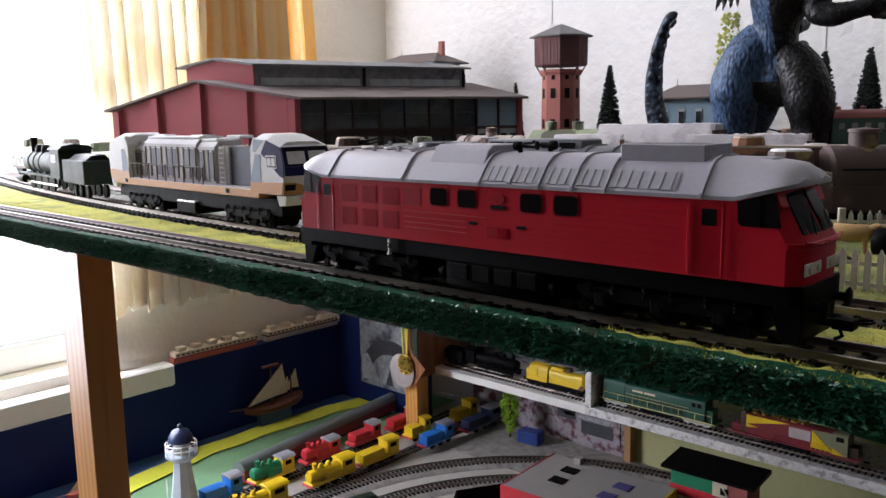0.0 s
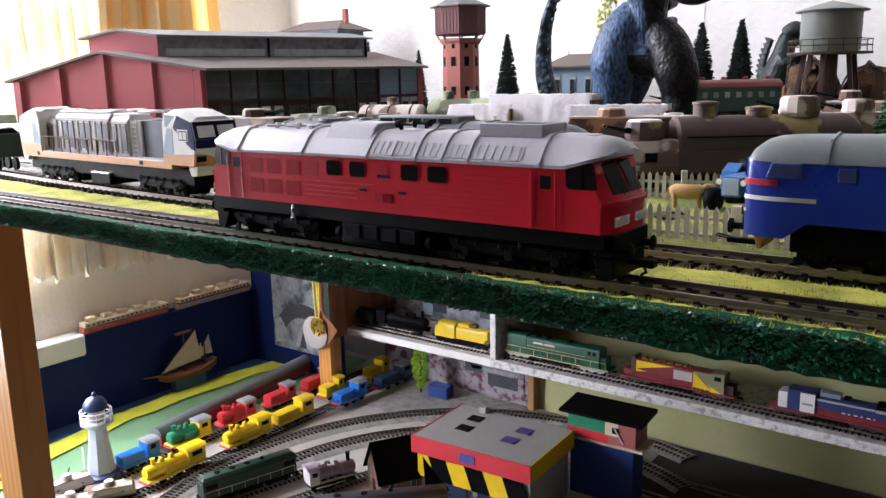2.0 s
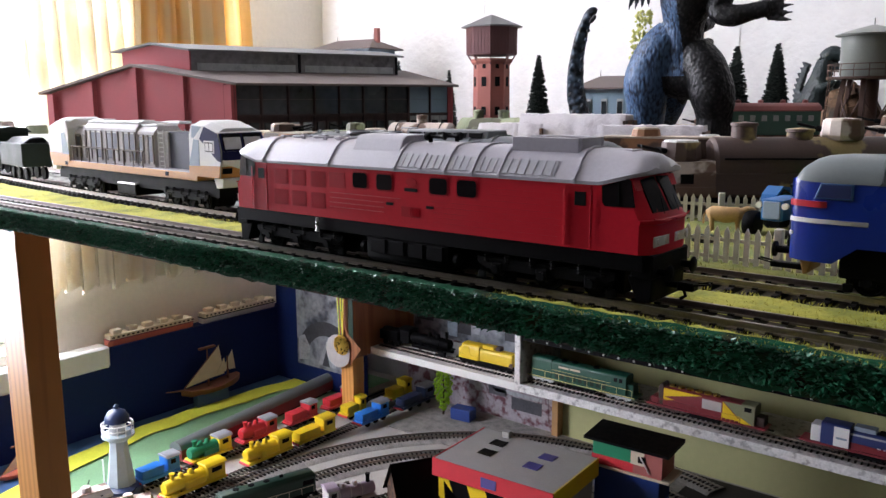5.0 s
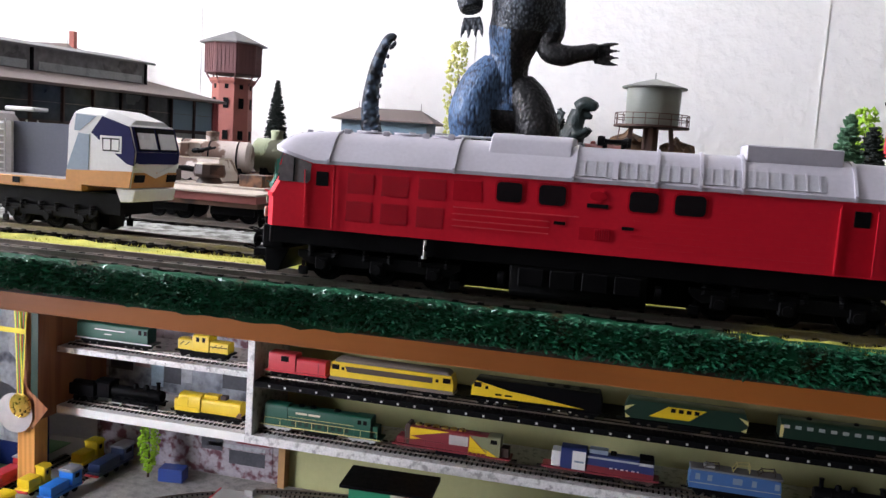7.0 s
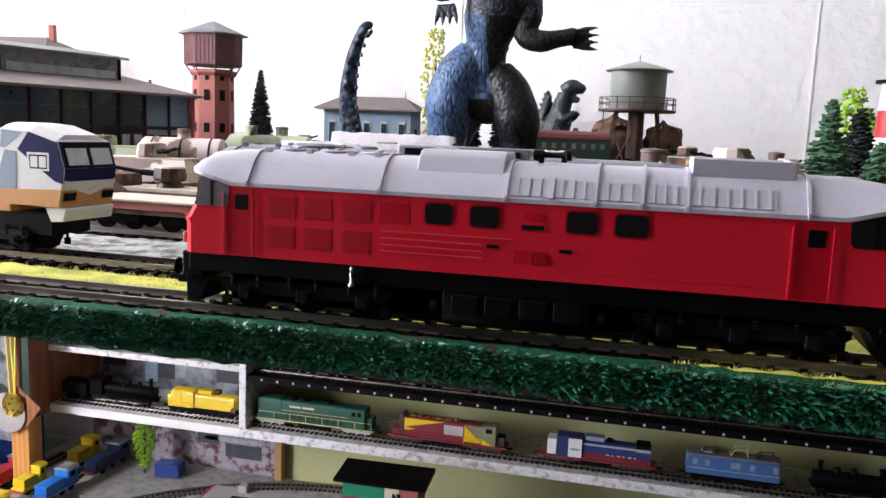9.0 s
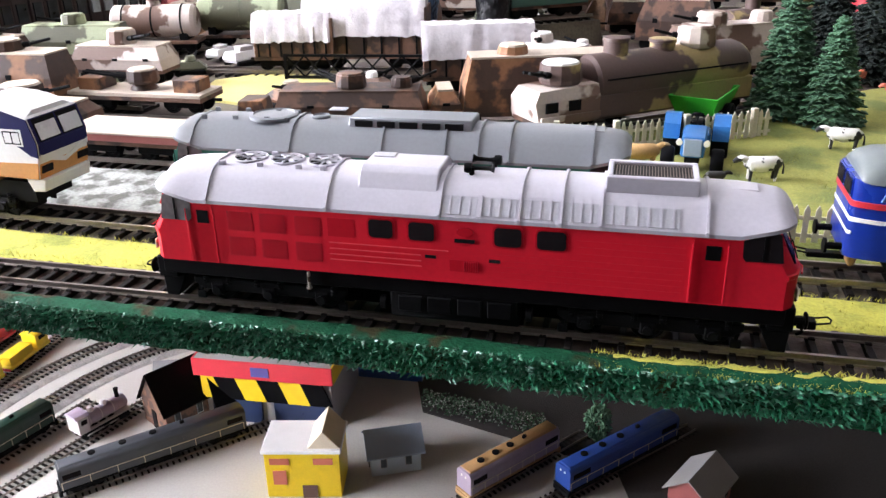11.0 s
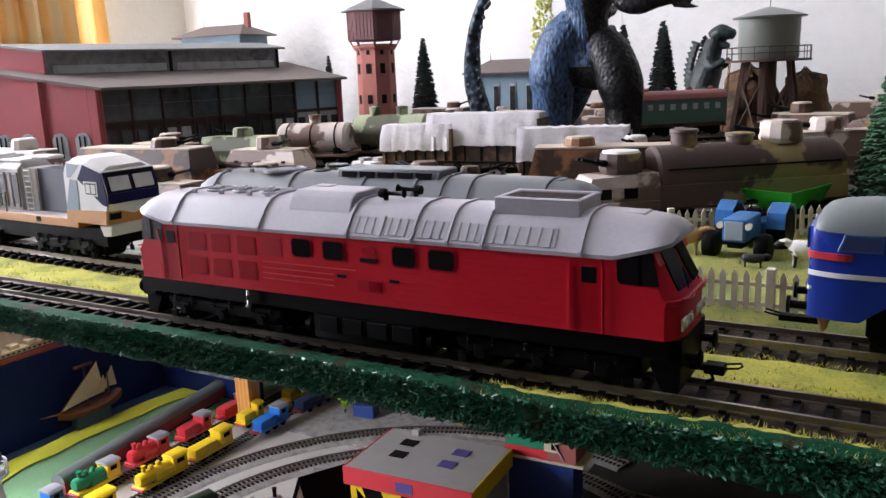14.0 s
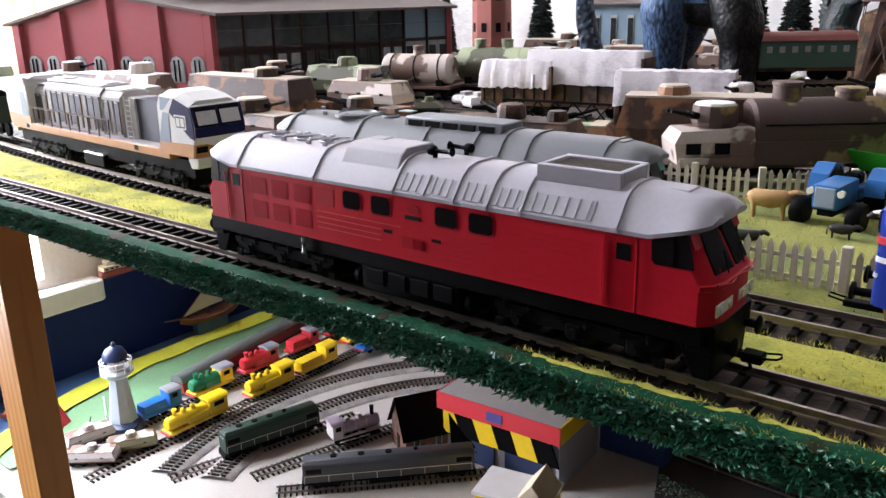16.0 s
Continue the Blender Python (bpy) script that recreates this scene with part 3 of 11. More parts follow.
def fibres(name, label, region, count, length, width, material, seed, lean=0.6):
    """Short loose fibres: thin tapered blades, joined."""
    rnd = random.Random(seed)
    vs, fs = [], []
    for _ in range(count):
        x, y, z, nx, ny, nz = region(rnd)
        a, l, w = rnd.uniform(0, 6.283), length * rnd.uniform(0.5, 1.4), width * rnd.uniform(0.7, 1.3)
        dx, dy = math.cos(a), math.sin(a)
        tip = (x + nx * l + dx * l * lean, y + ny * l + dy * l * lean, z + nz * l + rnd.uniform(-0.3, 0.3) * l * lean)
        k = len(vs)
        vs += [(x - dy * w, y + dx * w, z), (x + dy * w, y - dx * w, z), (x, y, z + w), tip]
        fs += [(k, k + 1, k + 3), (k + 1, k + 2, k + 3), (k + 2, k, k + 3)]
    me = bpy.data.meshes.new(name)
    me.from_pydata(vs, [], fs)
    me.materials.append(material)
    return tagged(new(name, me), label, "grass", kind="stuff")


def on_skirt(r):
    x = r.uniform(-0.6, 0.30)
    t = r.random()
    return (x, front_edge(x) - 0.0003, 0.004 - 0.012 * t, 0, -0.6, 0.5 - t * 0.6)


fibres("edge_fibres", "dark green fibres on the board's front edge", on_skirt, 9000, 0.0019, 0.00032, M_TUFTD, 1, 0.8)

fibres("edge_flakes", "glossy green flakes of scatter on the board's front edge", on_skirt, 14000, 0.0019, 0.00075, M_LEAF, 12, 0.9)


def track_y(x):
    """Middle line of the second track, which bends away to the west."""
    u = max(0.0, -0.12 - x)
    return 0.061 + 0.085 * u * u * 1.25 + 0.015 * u


# yellow grass between and beside the tracks
def grass_strip(name, label, lo, hi, x0, x1, z, material, seed, n=220, m=5):
    rnd = random.Random(seed)
    rings = []
    for i in range(n + 1):
        x = x0 + (x1 - x0) * i / n
        a, b = lo(x) + rnd.uniform(-0.001, 0.001), hi(x) + rnd.uniform(-0.001, 0.001)
        rings.append([(x, a + (b - a) * k / m, z + rnd.uniform(0, 0.0013) if 0 < k < m else 0.0002) for k in range(m + 1)])
    return solid(name, loft(bm_new(), rings, closed=False, caps=False), material, label, "grass", "structure", smooth=60)


grass_strip("grass_strip", "yellow-green grass mat between the two front tracks", lambda x: 0.0155, lambda x: track_y(x) - 0.016, BX0 + 0.1, BX1, 0.0022, M_GRASSY, 2)
grass_strip("gravel_strip", "grey-green gravel between the running tracks and the yard", lambda x: track_y(x) + 0.016, lambda x: 0.143 + 0.30 * max(0.0, -0.3 - x), -0.75, 0.02, 0.0016, M_GRAVEL, 8, n=240, m=14)
grass_strip("grass_front", "yellow grass along the front edge", lambda x: -0.0245, lambda x: -0.0158, 0.052, BX1, 0.0034, M_GRASSY, 3, m=3)
grass_strip("meadow", "yellow-green meadow with cows", lambda x: track_y(x) + 0.017, lambda x: 0.245 + 0.8 * max(0, x), 0.02, BX1, 0.0020, M_MEADOW, 4, n=160, m=24)
fibres("grass_fibres", "yellow grass fibres beside the tracks", lambda r: (r.uniform(-0.75, 0.45), r.uniform(0.016, 0.044), 0.0022, 0, 0, 1), 11000, 0.0014, 0.00024, M_TUFTY, 6, 0.7)
fibres("grass_fibres", "yellow grass fibres along the front edge", lambda r: (r.uniform(0.045, 0.40), r.uniform(-0.027, -0.016), 0.0030, 0, -0.2, 1), 5000, 0.0015, 0.00024, M_TUFTY, 7, 0.8)
fibres("grass_fibres", "yellow grass fibres on the meadow", lambda r: (r.uniform(0.03, 0.40), r.uniform(0.08, 0.235), 0.002, 0, 0, 1), 7000, 0.0018, 0.0002, M_TUFTM, 9, 0.7)

# ---- tracks ----
SLEEPER = None


def sleeper_mesh():
    bm = bm_new()
    box(bm, -0.0013, 0.0013, -0.0152, 0.0152, 0.0, 0.0026, 0.0003)
    for s in (-1, 1):
        box(bm, -0.0011, 0.0011, s * 0.00825 - 0.0020, s * 0.00825 + 0.0020, 0.0025, 0.0033)
    return mesh_of("sleeper", bm, M_SLEEPER, 0)


def rail_bm(pts, off):
    prof = [(-0.0011, 0.0027), (0.0011, 0.0027), (0.0010, 0.0032), (0.00035, 0.0034), (0.00035, 0.0047), (0.0006, 0.0049), (0.0006, 0.0054), (-0.0006, 0.0054), (-0.0006, 0.0049), (-0.00035, 0.0047), (-0.00035, 0.0034), (-0.0010, 0.0032)]
    rings = []
    for i, (x, y) in enumerate(pts):
        x0, y0 = pts[max(0, i - 1)]
        x1, y1 = pts[min(len(pts) - 1, i + 1)]
        l = math.hypot(x1 - x0, y1 - y0)
        nx, ny = -(y1 - y0) / l, (x1 - x0) / l
        rings.append([(x + nx * (off + a), y + ny * (off + a), z) for a, z in prof])
    return loft(bm_new(), rings)


def track(label, pts, z=0.0, step=0.0090, loose=True):
    """Rails along points, sleepers at even steps; loose: every sleeper an object."""
    global SLEEPER
    SLEEPER = SLEEPER or sleeper_mesh()
    tr = thing("track", label, "railway track", at(0, 0, z), "tracks of the layout", "structure")
    for s in (-1, 1):
        part("rail", rail_bm(pts, s * 0.00825), M_RAIL, tr)
    cum = [0.0]
    for a, b in zip(pts, pts[1:]):
        cum.append(cum[-1] + math.hypot(b[0] - a[0], b[1] - a[1]))
    vs, fs, k, s = [], [], 0, step / 2
    while s < cum[-1]:
        while cum[k + 1] < s:
            k += 1
        u = (s - cum[k]) / (cum[k + 1] - cum[k])
        (xa, ya), (xb, yb) = pts[k], pts[k + 1]
        m = pose(xa + (xb - xa) * u, ya + (yb - ya) * u, 0, 0, 0, math.degrees(math.atan2(yb - ya, xb - xa)))
        if loose:
            part("sleeper", SLEEPER, None, tr, at=m)
        else:
            k0 = len(vs)
            vs += [m @ Vector((x, y, z)) for z in (0.0, 0.0026) for y in (-0.0152, 0.0152) for x in (-0.0013, 0.0013)]
            fs += [tuple(k0 + i for i in q) for q in ((0, 2, 3, 1), (4, 5, 7, 6), (0, 1, 5, 4), (2, 6, 7, 3), (0, 4, 6, 2), (1, 3, 7, 5))]
        s += step
    if not loose:
        me = bpy.data.meshes.new("sleepers")
        me.from_pydata(vs, [], fs)
        me.materials.append(M_SLEEPER)
        tagged(part("sleepers", me, None, tr), kind="stuff")
    return tr


def line(x0, y0, x1, y1, n=2):
    return [(x0 + (x1 - x0) * i / (n - 1), y0 + (y1 - y0) * i / (n - 1)) for i in range(n)]


def arc(cx, cy, r, a0, a1, n=24):
    return [(cx + r * math.cos(radians(a0 + (a1 - a0) * i / n)), cy + r * math.sin(radians(a0 + (a1 - a0) * i / n))) for i in range(n + 1)]


track("straight front track on dark sleepers", line(BX0 + 0.03, 0, BX1, 0))
track("second track, bending away behind the front one", [(BX1 - (BX1 - BX0 - 0.05) * i / 60, track_y(BX1 - (BX1 - BX0 - 0.05) * i / 60)) for i in range(61)][::-1])

# ---- the big diesel locomotive and its green sister ----
RAIL = 0.0054


def wheel_mesh(r, w=0.0028):
    return lathe(bm_new(), [(0.0006, -w / 2), (r * 0.55, -w / 2), (r * 0.62, -w * 0.3), (r * 0.85, -w * 0.3), (r * 0.9, -w / 2), (r, -w / 2), (r * 1.0, w * 0.3), (r * 1.07, w * 0.35), (r * 1.07, w / 2), (0.0006, w / 2)], 20,
                 m=pose(0, 0, 0, 90, 0, 0))


WHEEL = mesh_of("wheel", wheel_mesh(0.0058), M_DARK)


def bogie(parent, x, axles, reach, y=0.0125, material=None):
    """A bogie: side frames with springs and axle boxes, wheels as sub-parts."""
    bm = bm_new()
    material = material or M_DARK
    # centre block, deepened to fill the shaded gaps between the wheels
    box(bm, x - reach, x + reach, -0.0060, 0.0060, 0.0022, 0.0105, 0.0004)
    for s in (-1, 1):
        ys = s * y
        prism(bm, [(x - reach, 0.0085), (x - reach + 0.004, 0.0060), (x + reach - 0.004, 0.0060), (x + reach, 0.0085), (x + reach, 0.0108), (x - reach, 0.0108)], ys - 0.0009, ys + 0.0009, "y", 0.0003)
        for a in axles:
            box(bm, a - 0.0028, a + 0.0028, ys - 0.0014, ys + 0.0014, 0.0042, 0.0092, 0.0006)
            tube(bm, (a, ys + s * 0.0012, 0.0062), (a, ys + s * 0.0024, 0.0062), 0.0017, 10)
            for d in (-0.0046, 0.0046):
                for k in range(4):
                    tube(bm, (a + d, ys + s * 0.0004, 0.0088 + k * 0.0011), (a + d, ys + s * 0.0004, 0.0095 + k * 0.0011), 0.0013, 8)
        for d in (-reach + 0.002, reach - 0.002):
            box(bm, x + d - 0.0006, x + d + 0.0006, ys - 0.0003, ys + 0.0003, 0.0028, 0.0085)
            box(bm, x + d - 0.0018, x + d + 0.0018, ys - 0.0006, ys + 0.0006, 0.0018, 0.0050, 0.0004)
    b = part("bogie", bm, material, parent)
    for a in axles:
        for s in (-1, 1):
            part("wheel", WHEEL, None, b, at=pose(a, s * 0.0078, 0.0060, 0, 0, 0 if s > 0 else 180))
    return b


def big_diesel(label, group, place, side, side2, roof, louvre, length=0.2225, details=True):
    """A twelve-wheel diesel with a ribbed sloping roof and a cab at either end. Local x along it, z = 0 at rail top."""
    lo = thing("diesel_locomotive", label, "locomotive", place, group)
    h, w = length / 2, 0.017
    zb, ze = 0.0190, 0.0418
    # side walls and noses: one shell, outlines from end to end at four heights
    def outline(z):
        if z < 0.0305:
            tip, cut = h, 0.0026
        else:
            tip, cut = h - (z - 0.0305) * 0.55, 0.0030
        return [(-tip + 0.0016, -w + cut), (-tip + 0.0045, -w), (tip - 0.0045, -w), (tip - 0.0016, -w + cut), (tip, -w + 0.008), (tip, w - 0.008), (tip - 0.0016, w - cut), (tip - 0.0045, w), (-tip + 0.0045, w), (-tip + 0.0016, w - cut), (-tip, w - 0.008), (-tip, -w + 0.008)]
    rings = [[(x, y, z) for x, y in outline(z)] for z in (zb, 0.0290)]
    rings += [[(x * 1.004, y, z) for x, y in outline(0.0290)] for z in (0.0293, 0.0306)]
    rings += [[(x, y, z) for x, y in outline(z)] for z in (0.0309, 0.0420)]
    rings.append([(x * 0.97, y * 0.80, 0.0432) for x, y in outline(0.0432)])
    body = part("body", loft(bm_new(), rings), side, lo)
    for e in (-1, 1):
        bm = bm_new()
        prism(bm, [(e * (h - 0.0205), 0.0405), (e * (h - 0.0062), 0.0405), (e * (h - 0.0078), 0.0444), (e * (h - 0.0195), 0.0416)], -w + 0.0003, w - 0.0003, "y")
        loft(bm, [[(e * (h - 0.0060), y, 0.0405), (e * (h - 0.0086), y * 0.84, 0.0450), (e * (h - 0.013), y * 0.84, 0.0450), (e * (h - 0.012), y, 0.0405)] for y in (-w + 0.0008, w - 0.0008)])
        part("cab_top", bm, side, body)
    # the roof: a section swept along, its lower border rising over the cabs
    def section(x):
        a = abs(x)
        e = ze + max(0.0, a - (h - 0.0195)) / 0.0155 * 0.0040
        t = 0.0535 if a < h - 0.026 else 0.0535 - ((a - (h - 0.026)) / 0.022) ** 2 * 0.0020 - max(0.0, a - (h - 0.0075)) ** 2 * 170
        k = 1.0 if a < h - 0.0195 else 1 - ((a - (h - 0.0195)) / 0.0155) ** 7 * 0.20
        ww = (w + 0.0006) * k
        mid = e + (t - e) * 0.62
        return [(x, -ww, e), (x, -ww, e + 0.0012), (x, -ww + 0.0052, mid + 0.0006), (x, -ww + 0.0086, t - 0.0012), (x, -ww * 0.25, t), (x, ww * 0.25, t), (x, ww - 0.0086, t - 0.0012), (x, ww - 0.0052, mid + 0.0006), (x, ww, e + 0.0012), (x, ww, e)]
    xs = [-h + 0.0034, -h + 0.0041, -h + 0.0052, -h + 0.0068, -h + 0.010, -h + 0.0148, -h + 0.0195, -h + 0.026, 0, h - 0.026, h - 0.0195, h - 0.0148, h - 0.010, h - 0.0068, h - 0.0052, h - 0.0041, h - 0.0034]
    roof_o = part("roof", loft(bm_new(), [section(x) for x in xs]), roof, lo)
    # ribs across the roof
    def rib(x, wd=0.0009, up=0.0006):
        s = section(x)
        bm = bm_new()
        a = [Vector(p) for p in s]
        out = []
        for d in (-wd / 2, wd / 2):
            out.append([(p.x + d, p.y * 1.0 + (0.0004 if p.y > 0 else -0.0004), p.z + up) for p in a] + [(p.x + d, p.y * 0.9, p.z - 0.001) for p in a[::-1]])
        loft(bm, out)
        part("roof_rib", bm, roof, roof_o)
    c = 0.0045
    for x in (-0.0865, -0.0420, -0.0025, 0.0238, 0.0372, 0.0497, 0.0820):
        rib(x)
    # sloping louvre panels between the ribs
    def slope(x0, x1, inset, material, name, u0=0.12, u1=0.88, up=0.00025):
        for sgn in (-1, 1):
            bm = bm_new()
            s = section(0)
            p, q = Vector(s[1]), Vector(s[2])
            d = q - p
            nrm = Vector((0, -d.z, d.y)).normalized()
            if nrm.y > 0:
                nrm = -nrm
            pts = [(x0 + inset, p + d * u0 + nrm * up), (x1 - inset, p + d * u0 + nrm * up), (x1 - inset, p + d * u1 + nrm * up), (x0 + inset, p + d * u1 + nrm * up)]
            low = [(x0 + inset, p + d * u0 - nrm * 0.0003), (x1 - inset, p + d * u0 - nrm * 0.0003), (x1 - inset, p + d * u1 - nrm * 0.0003), (x0 + inset, p + d * u1 - nrm * 0.0003)]
            loft(bm, [[(x, v.y * -sgn, v.z) for x, v in low], [(x, v.y * -sgn, v.z) for x, v in pts]])
            part(name, bm, material, roof_o, smooth=0)
    spans = [] if not details else [(-0.0025, 0.0108), (0.0108, 0.0238), (0.0238, 0.0372), (0.0372, 0.0497), (0.0497, 0.0745)]
    for x0, x1 in spans:
        slope(x0, x1, 0.0009, louvre, "louvre_panel")
        n = 3 if x1 - x0 < 0.02 else 6
        for i in range(n):
            xx = x0 + (x1 - x0) * (i + (1 if n == 3 else 0.9)) / (n + (1 if n == 3 else 0.6))
            slope(xx - 0.0003, xx + 0.0003, 0, roof, "louvre_bar", 0.12, 0.88, 0.00045)
    if details:
        slope(0.0100, 0.0116, 0, roof, "louvre_bar", 0.05, 0.95, 0.0006)
    # the raised box, the fans and the framed grille on top
    bm = bm_new()
    prism(bm, [(-0.0135, 0.0478), (-0.0096, 0.0545), (-0.0070, 0.0562), (0.0070, 0.0562), (0.0096, 0.0545), (0.0135, 0.0478)], -0.0315, -0.0040, "x", 0.0004) if details else prism(bm, [(-0.0100, 0.0490), (-0.0076, 0.0562), (0.0076, 0.0562), (0.0100, 0.0490)], -0.018, 0.034, "x", 0.0006)
    part("raised_box", bm, roof, roof_o)
    part("box_grille", box(bm_new(), -0.0300, -0.0225, 0.0015, 0.0065, 0.0560, 0.0566, 0.0002), louvre, roof_o)
    if not details:
        for i in range(5):
            for sg in (-1, 1):
                part("box_light", box(bm_new(), -0.0150 + i * 0.0095, -0.0075 + i * 0.0095, sg * 0.0086 - 0.0005, sg * 0.0086 + 0.0005, 0.0525, 0.0550), M_DARK, roof_o, smooth=0)
        for fx, r in ((-0.0545, 0.0105), (-0.0330, 0.0040)):
            part("roof_hatch", lathe(bm_new(), [(0.0001, 0.0528), (r, 0.0528), (r, 0.0541), (r * 0.86, 0.0546), (r * 0.82, 0.0540), (0.0001, 0.0541)], 26, c=(fx, 0)), roof, roof_o)
    for i in range(3 if details else 0):
        fx = -0.0765 + 0.0143 * i
        bm = bm_new()
        lathe(bm, [(0.0062, 0.0530), (0.0064, 0.0540), (0.0060, 0.0543), (0.0055, 0.0540), (0.0053, 0.0534)], 24, c=(fx, 0.001))
        fan = part("fan", bm, roof, roof_o)
        bm = bm_new()
        tube(bm, (fx, 0.001, 0.0532), (fx, 0.001, 0.0549), 0.0012, 12)
        part("fan_hub", bm, louvre, fan)
        for k in range(8):
            blade = box(bm_new(), 0.0010, 0.0055, -0.0006, 0.0006, 0.0537, 0.0541, m=pose(fx, 0.001, 0, 0, 0, k * 45) @ pose(0, 0, 0.0538, 24, 0, 0) @ pose(0, 0, -0.0538))
            part("fan_blade", blade, louvre, fan, smooth=0)
        part("fan_well", lathe(bm_new(), [(0.0001, 0.0537), (0.0053, 0.0537), (0.0053, 0.0534), (0.0001, 0.0534)], 24, c=(fx, 0.001)), M_DARK, fan)
    for s in (-1, 1):
        for fx in (-0.084, -0.0695, -0.055, -0.046):
            part("bracket", box(bm_new(), fx - 0.0012, fx + 0.0012, s * 0.0065 - 0.0005, s * 0.0065 + 0.0005, 0.0525, 0.0546, 0.0002), roof, roof_o)
    if details:
        bm = bm_new()
        gx0, gx1, gy = 0.0505, 0.0790, 0.0095
        box(bm, gx0, gx1, -gy, -gy + 0.0022, 0.0515, 0.0572, 0.0003)
        box(bm, gx0, gx1, gy - 0.0022, gy, 0.0515, 0.0572, 0.0003)
        box(bm, gx0, gx0 + 0.0018, -gy + 0.0022, gy - 0.0022, 0.0515, 0.0572, 0.0003)
        box(bm, gx1 - 0.0018, gx1, -gy + 0.0022, gy - 0.0022, 0.0515, 0.0572, 0.0003)
        fr = part("roof_grille_frame", bm, roof, roof_o)
        part("roof_grille", box(bm_new(), gx0 + 0.0018, gx1 - 0.0018, -gy + 0.0022, gy - 0.0022, 0.0530, 0.0562), M_DARK, fr)
        for i in range(26):
            xx = gx0 + 0.0026 + i * 0.00094
            part("grille_slat", box(bm_new(), xx, xx + 0.0003, -gy + 0.0022, gy - 0.0022, 0.0562, 0.0566), M_MESH, fr, smooth=0)
    # horns
    for hx, hy, dr in ((0.0060, -0.0040, -1), (0.0120, 0.0060, 1))[:2 if details else 0]:
        bm = bm_new()
        tube(bm, (hx, hy, 0.0525), (hx, hy, 0.0562), 0.0009, 10)
        bend(bm, [(hx + dr * 0.0010, hy, 0.0558), (hx - dr * 0.002, hy, 0.0558), (hx - dr * 0.0060, hy, 0.0559), (hx - dr * 0.0075, hy, 0.0560)], [0.0010, 0.0007, 0.0008, 0.0016], 12)
        lathe(bm, [(0.0001, -0.0012), (0.0016, -0.0012), (0.0018, 0), (0.0016, 0.0012), (0.0001, 0.0012)], 14, m=pose(hx + dr * 0.0012, hy, 0.0558, 0, 90, 0))
        part("horn", bm, M_BLACK, roof_o, "black air horn")
    for s in (-1, 1):
        part("roof_hatch", box(bm_new(), s * (h - 0.020) - 0.006, s * (h - 0.020) + 0.006, -0.004, 0.004, 0.0520, 0.0534 if s > 0 else 0.0532, 0.0003), roof, roof_o)
    # windows, doors, grilles on both sides
    for s in (-1, 1):
        y = s * w
        def plate(name, x0, x1, z0, z1, material, up=0.00025, bev=0.0, parent=body, thick=0.0004):
            a, b = sorted((y + s * up, y - s * thick))
            return part(name, box(bm_new(), x0, x1, a, b, z0, z1, bev), material, parent, smooth=0)
        def round_plate(name, x0, x1, z0, z1, r, material, up, parent=body):
            k = r * 0.3
            pts = [(x0 + r, z0), (x1 - r, z0), (x1 - k, z0 + k), (x1, z0 + r), (x1, z1 - r), (x1 - k, z1 - k), (x1 - r, z1), (x0 + r, z1), (x0 + k, z1 - k), (x0, z1 - r), (x0, z0 + r), (x0 + k, z0 + k)]
            a, b = sorted((y + s * up, y - s * 0.0004))
            return part(name, prism(bm_new(), pts, a, b, "y"), material, parent, smooth=0)
        for x0, x1 in ((-0.0316, -0.0229), (-0.0176, -0.0086), (0.0114, 0.0206), (0.0254, 0.0350)):
            x0, x1 = x0 + c, x1 + c
            fr = round_plate("side_window", x0 - 0.0005, x1 + 0.0005, 0.0331, 0.0408, 0.0016, side2, 0.00022)
            round_plate("pane", x0 + 0.0001, x1 - 0.0001, 0.0337, 0.0402, 0.0013, M_PANE, 0.00032, fr)
        for dx in (-0.0990 + c, 0.0740 + c):
            d = plate("door", dx, dx + 0.0100, 0.0195, 0.0412, side2, 0.00015)
            plate("door_window", dx + 0.0036, dx + 0.0083, 0.0342, 0.0392, M_BLACK, 0.0003, 0.0002, d)
            for e in (-0.0004, 0.0102):
                rb = bm_new()
                tube(rb, (dx + e, y + s * 0.0006, 0.0200), (dx + e, y + s * 0.0006, 0.0395), 0.00022, 6)
                part("handrail", rb, side if s < 0 else side2, d)
        for e in (-1, 1):
            pts = [(e * (h - 0.0172), 0.0348), (e * (h - 0.0062), 0.0350), (e * (h - 0.0078), 0.0440), (e * (h - 0.0090), 0.0446), (e * (h - 0.0185), 0.0416), (e * (h - 0.0182), 0.0360)]
            a, b = sorted((y + s * 0.0003, y - s * 0.0004))
            # west pane paler: daylight shining through is put into its colour
            part("cab_side_window", prism(bm_new(), pts, a, b, "y"), M_PANE if e > 0 else M_CABGLASS, body, smooth=0)
            xm = e * (h - 0.0122)
            part("window_bar", box(bm_new(), xm - 0.0003, xm + 0.0003, min(y, y + s * 0.0005), max(y, y + s * 0.0005), 0.0352, 0.0432), M_BLACK, body, smooth=0)
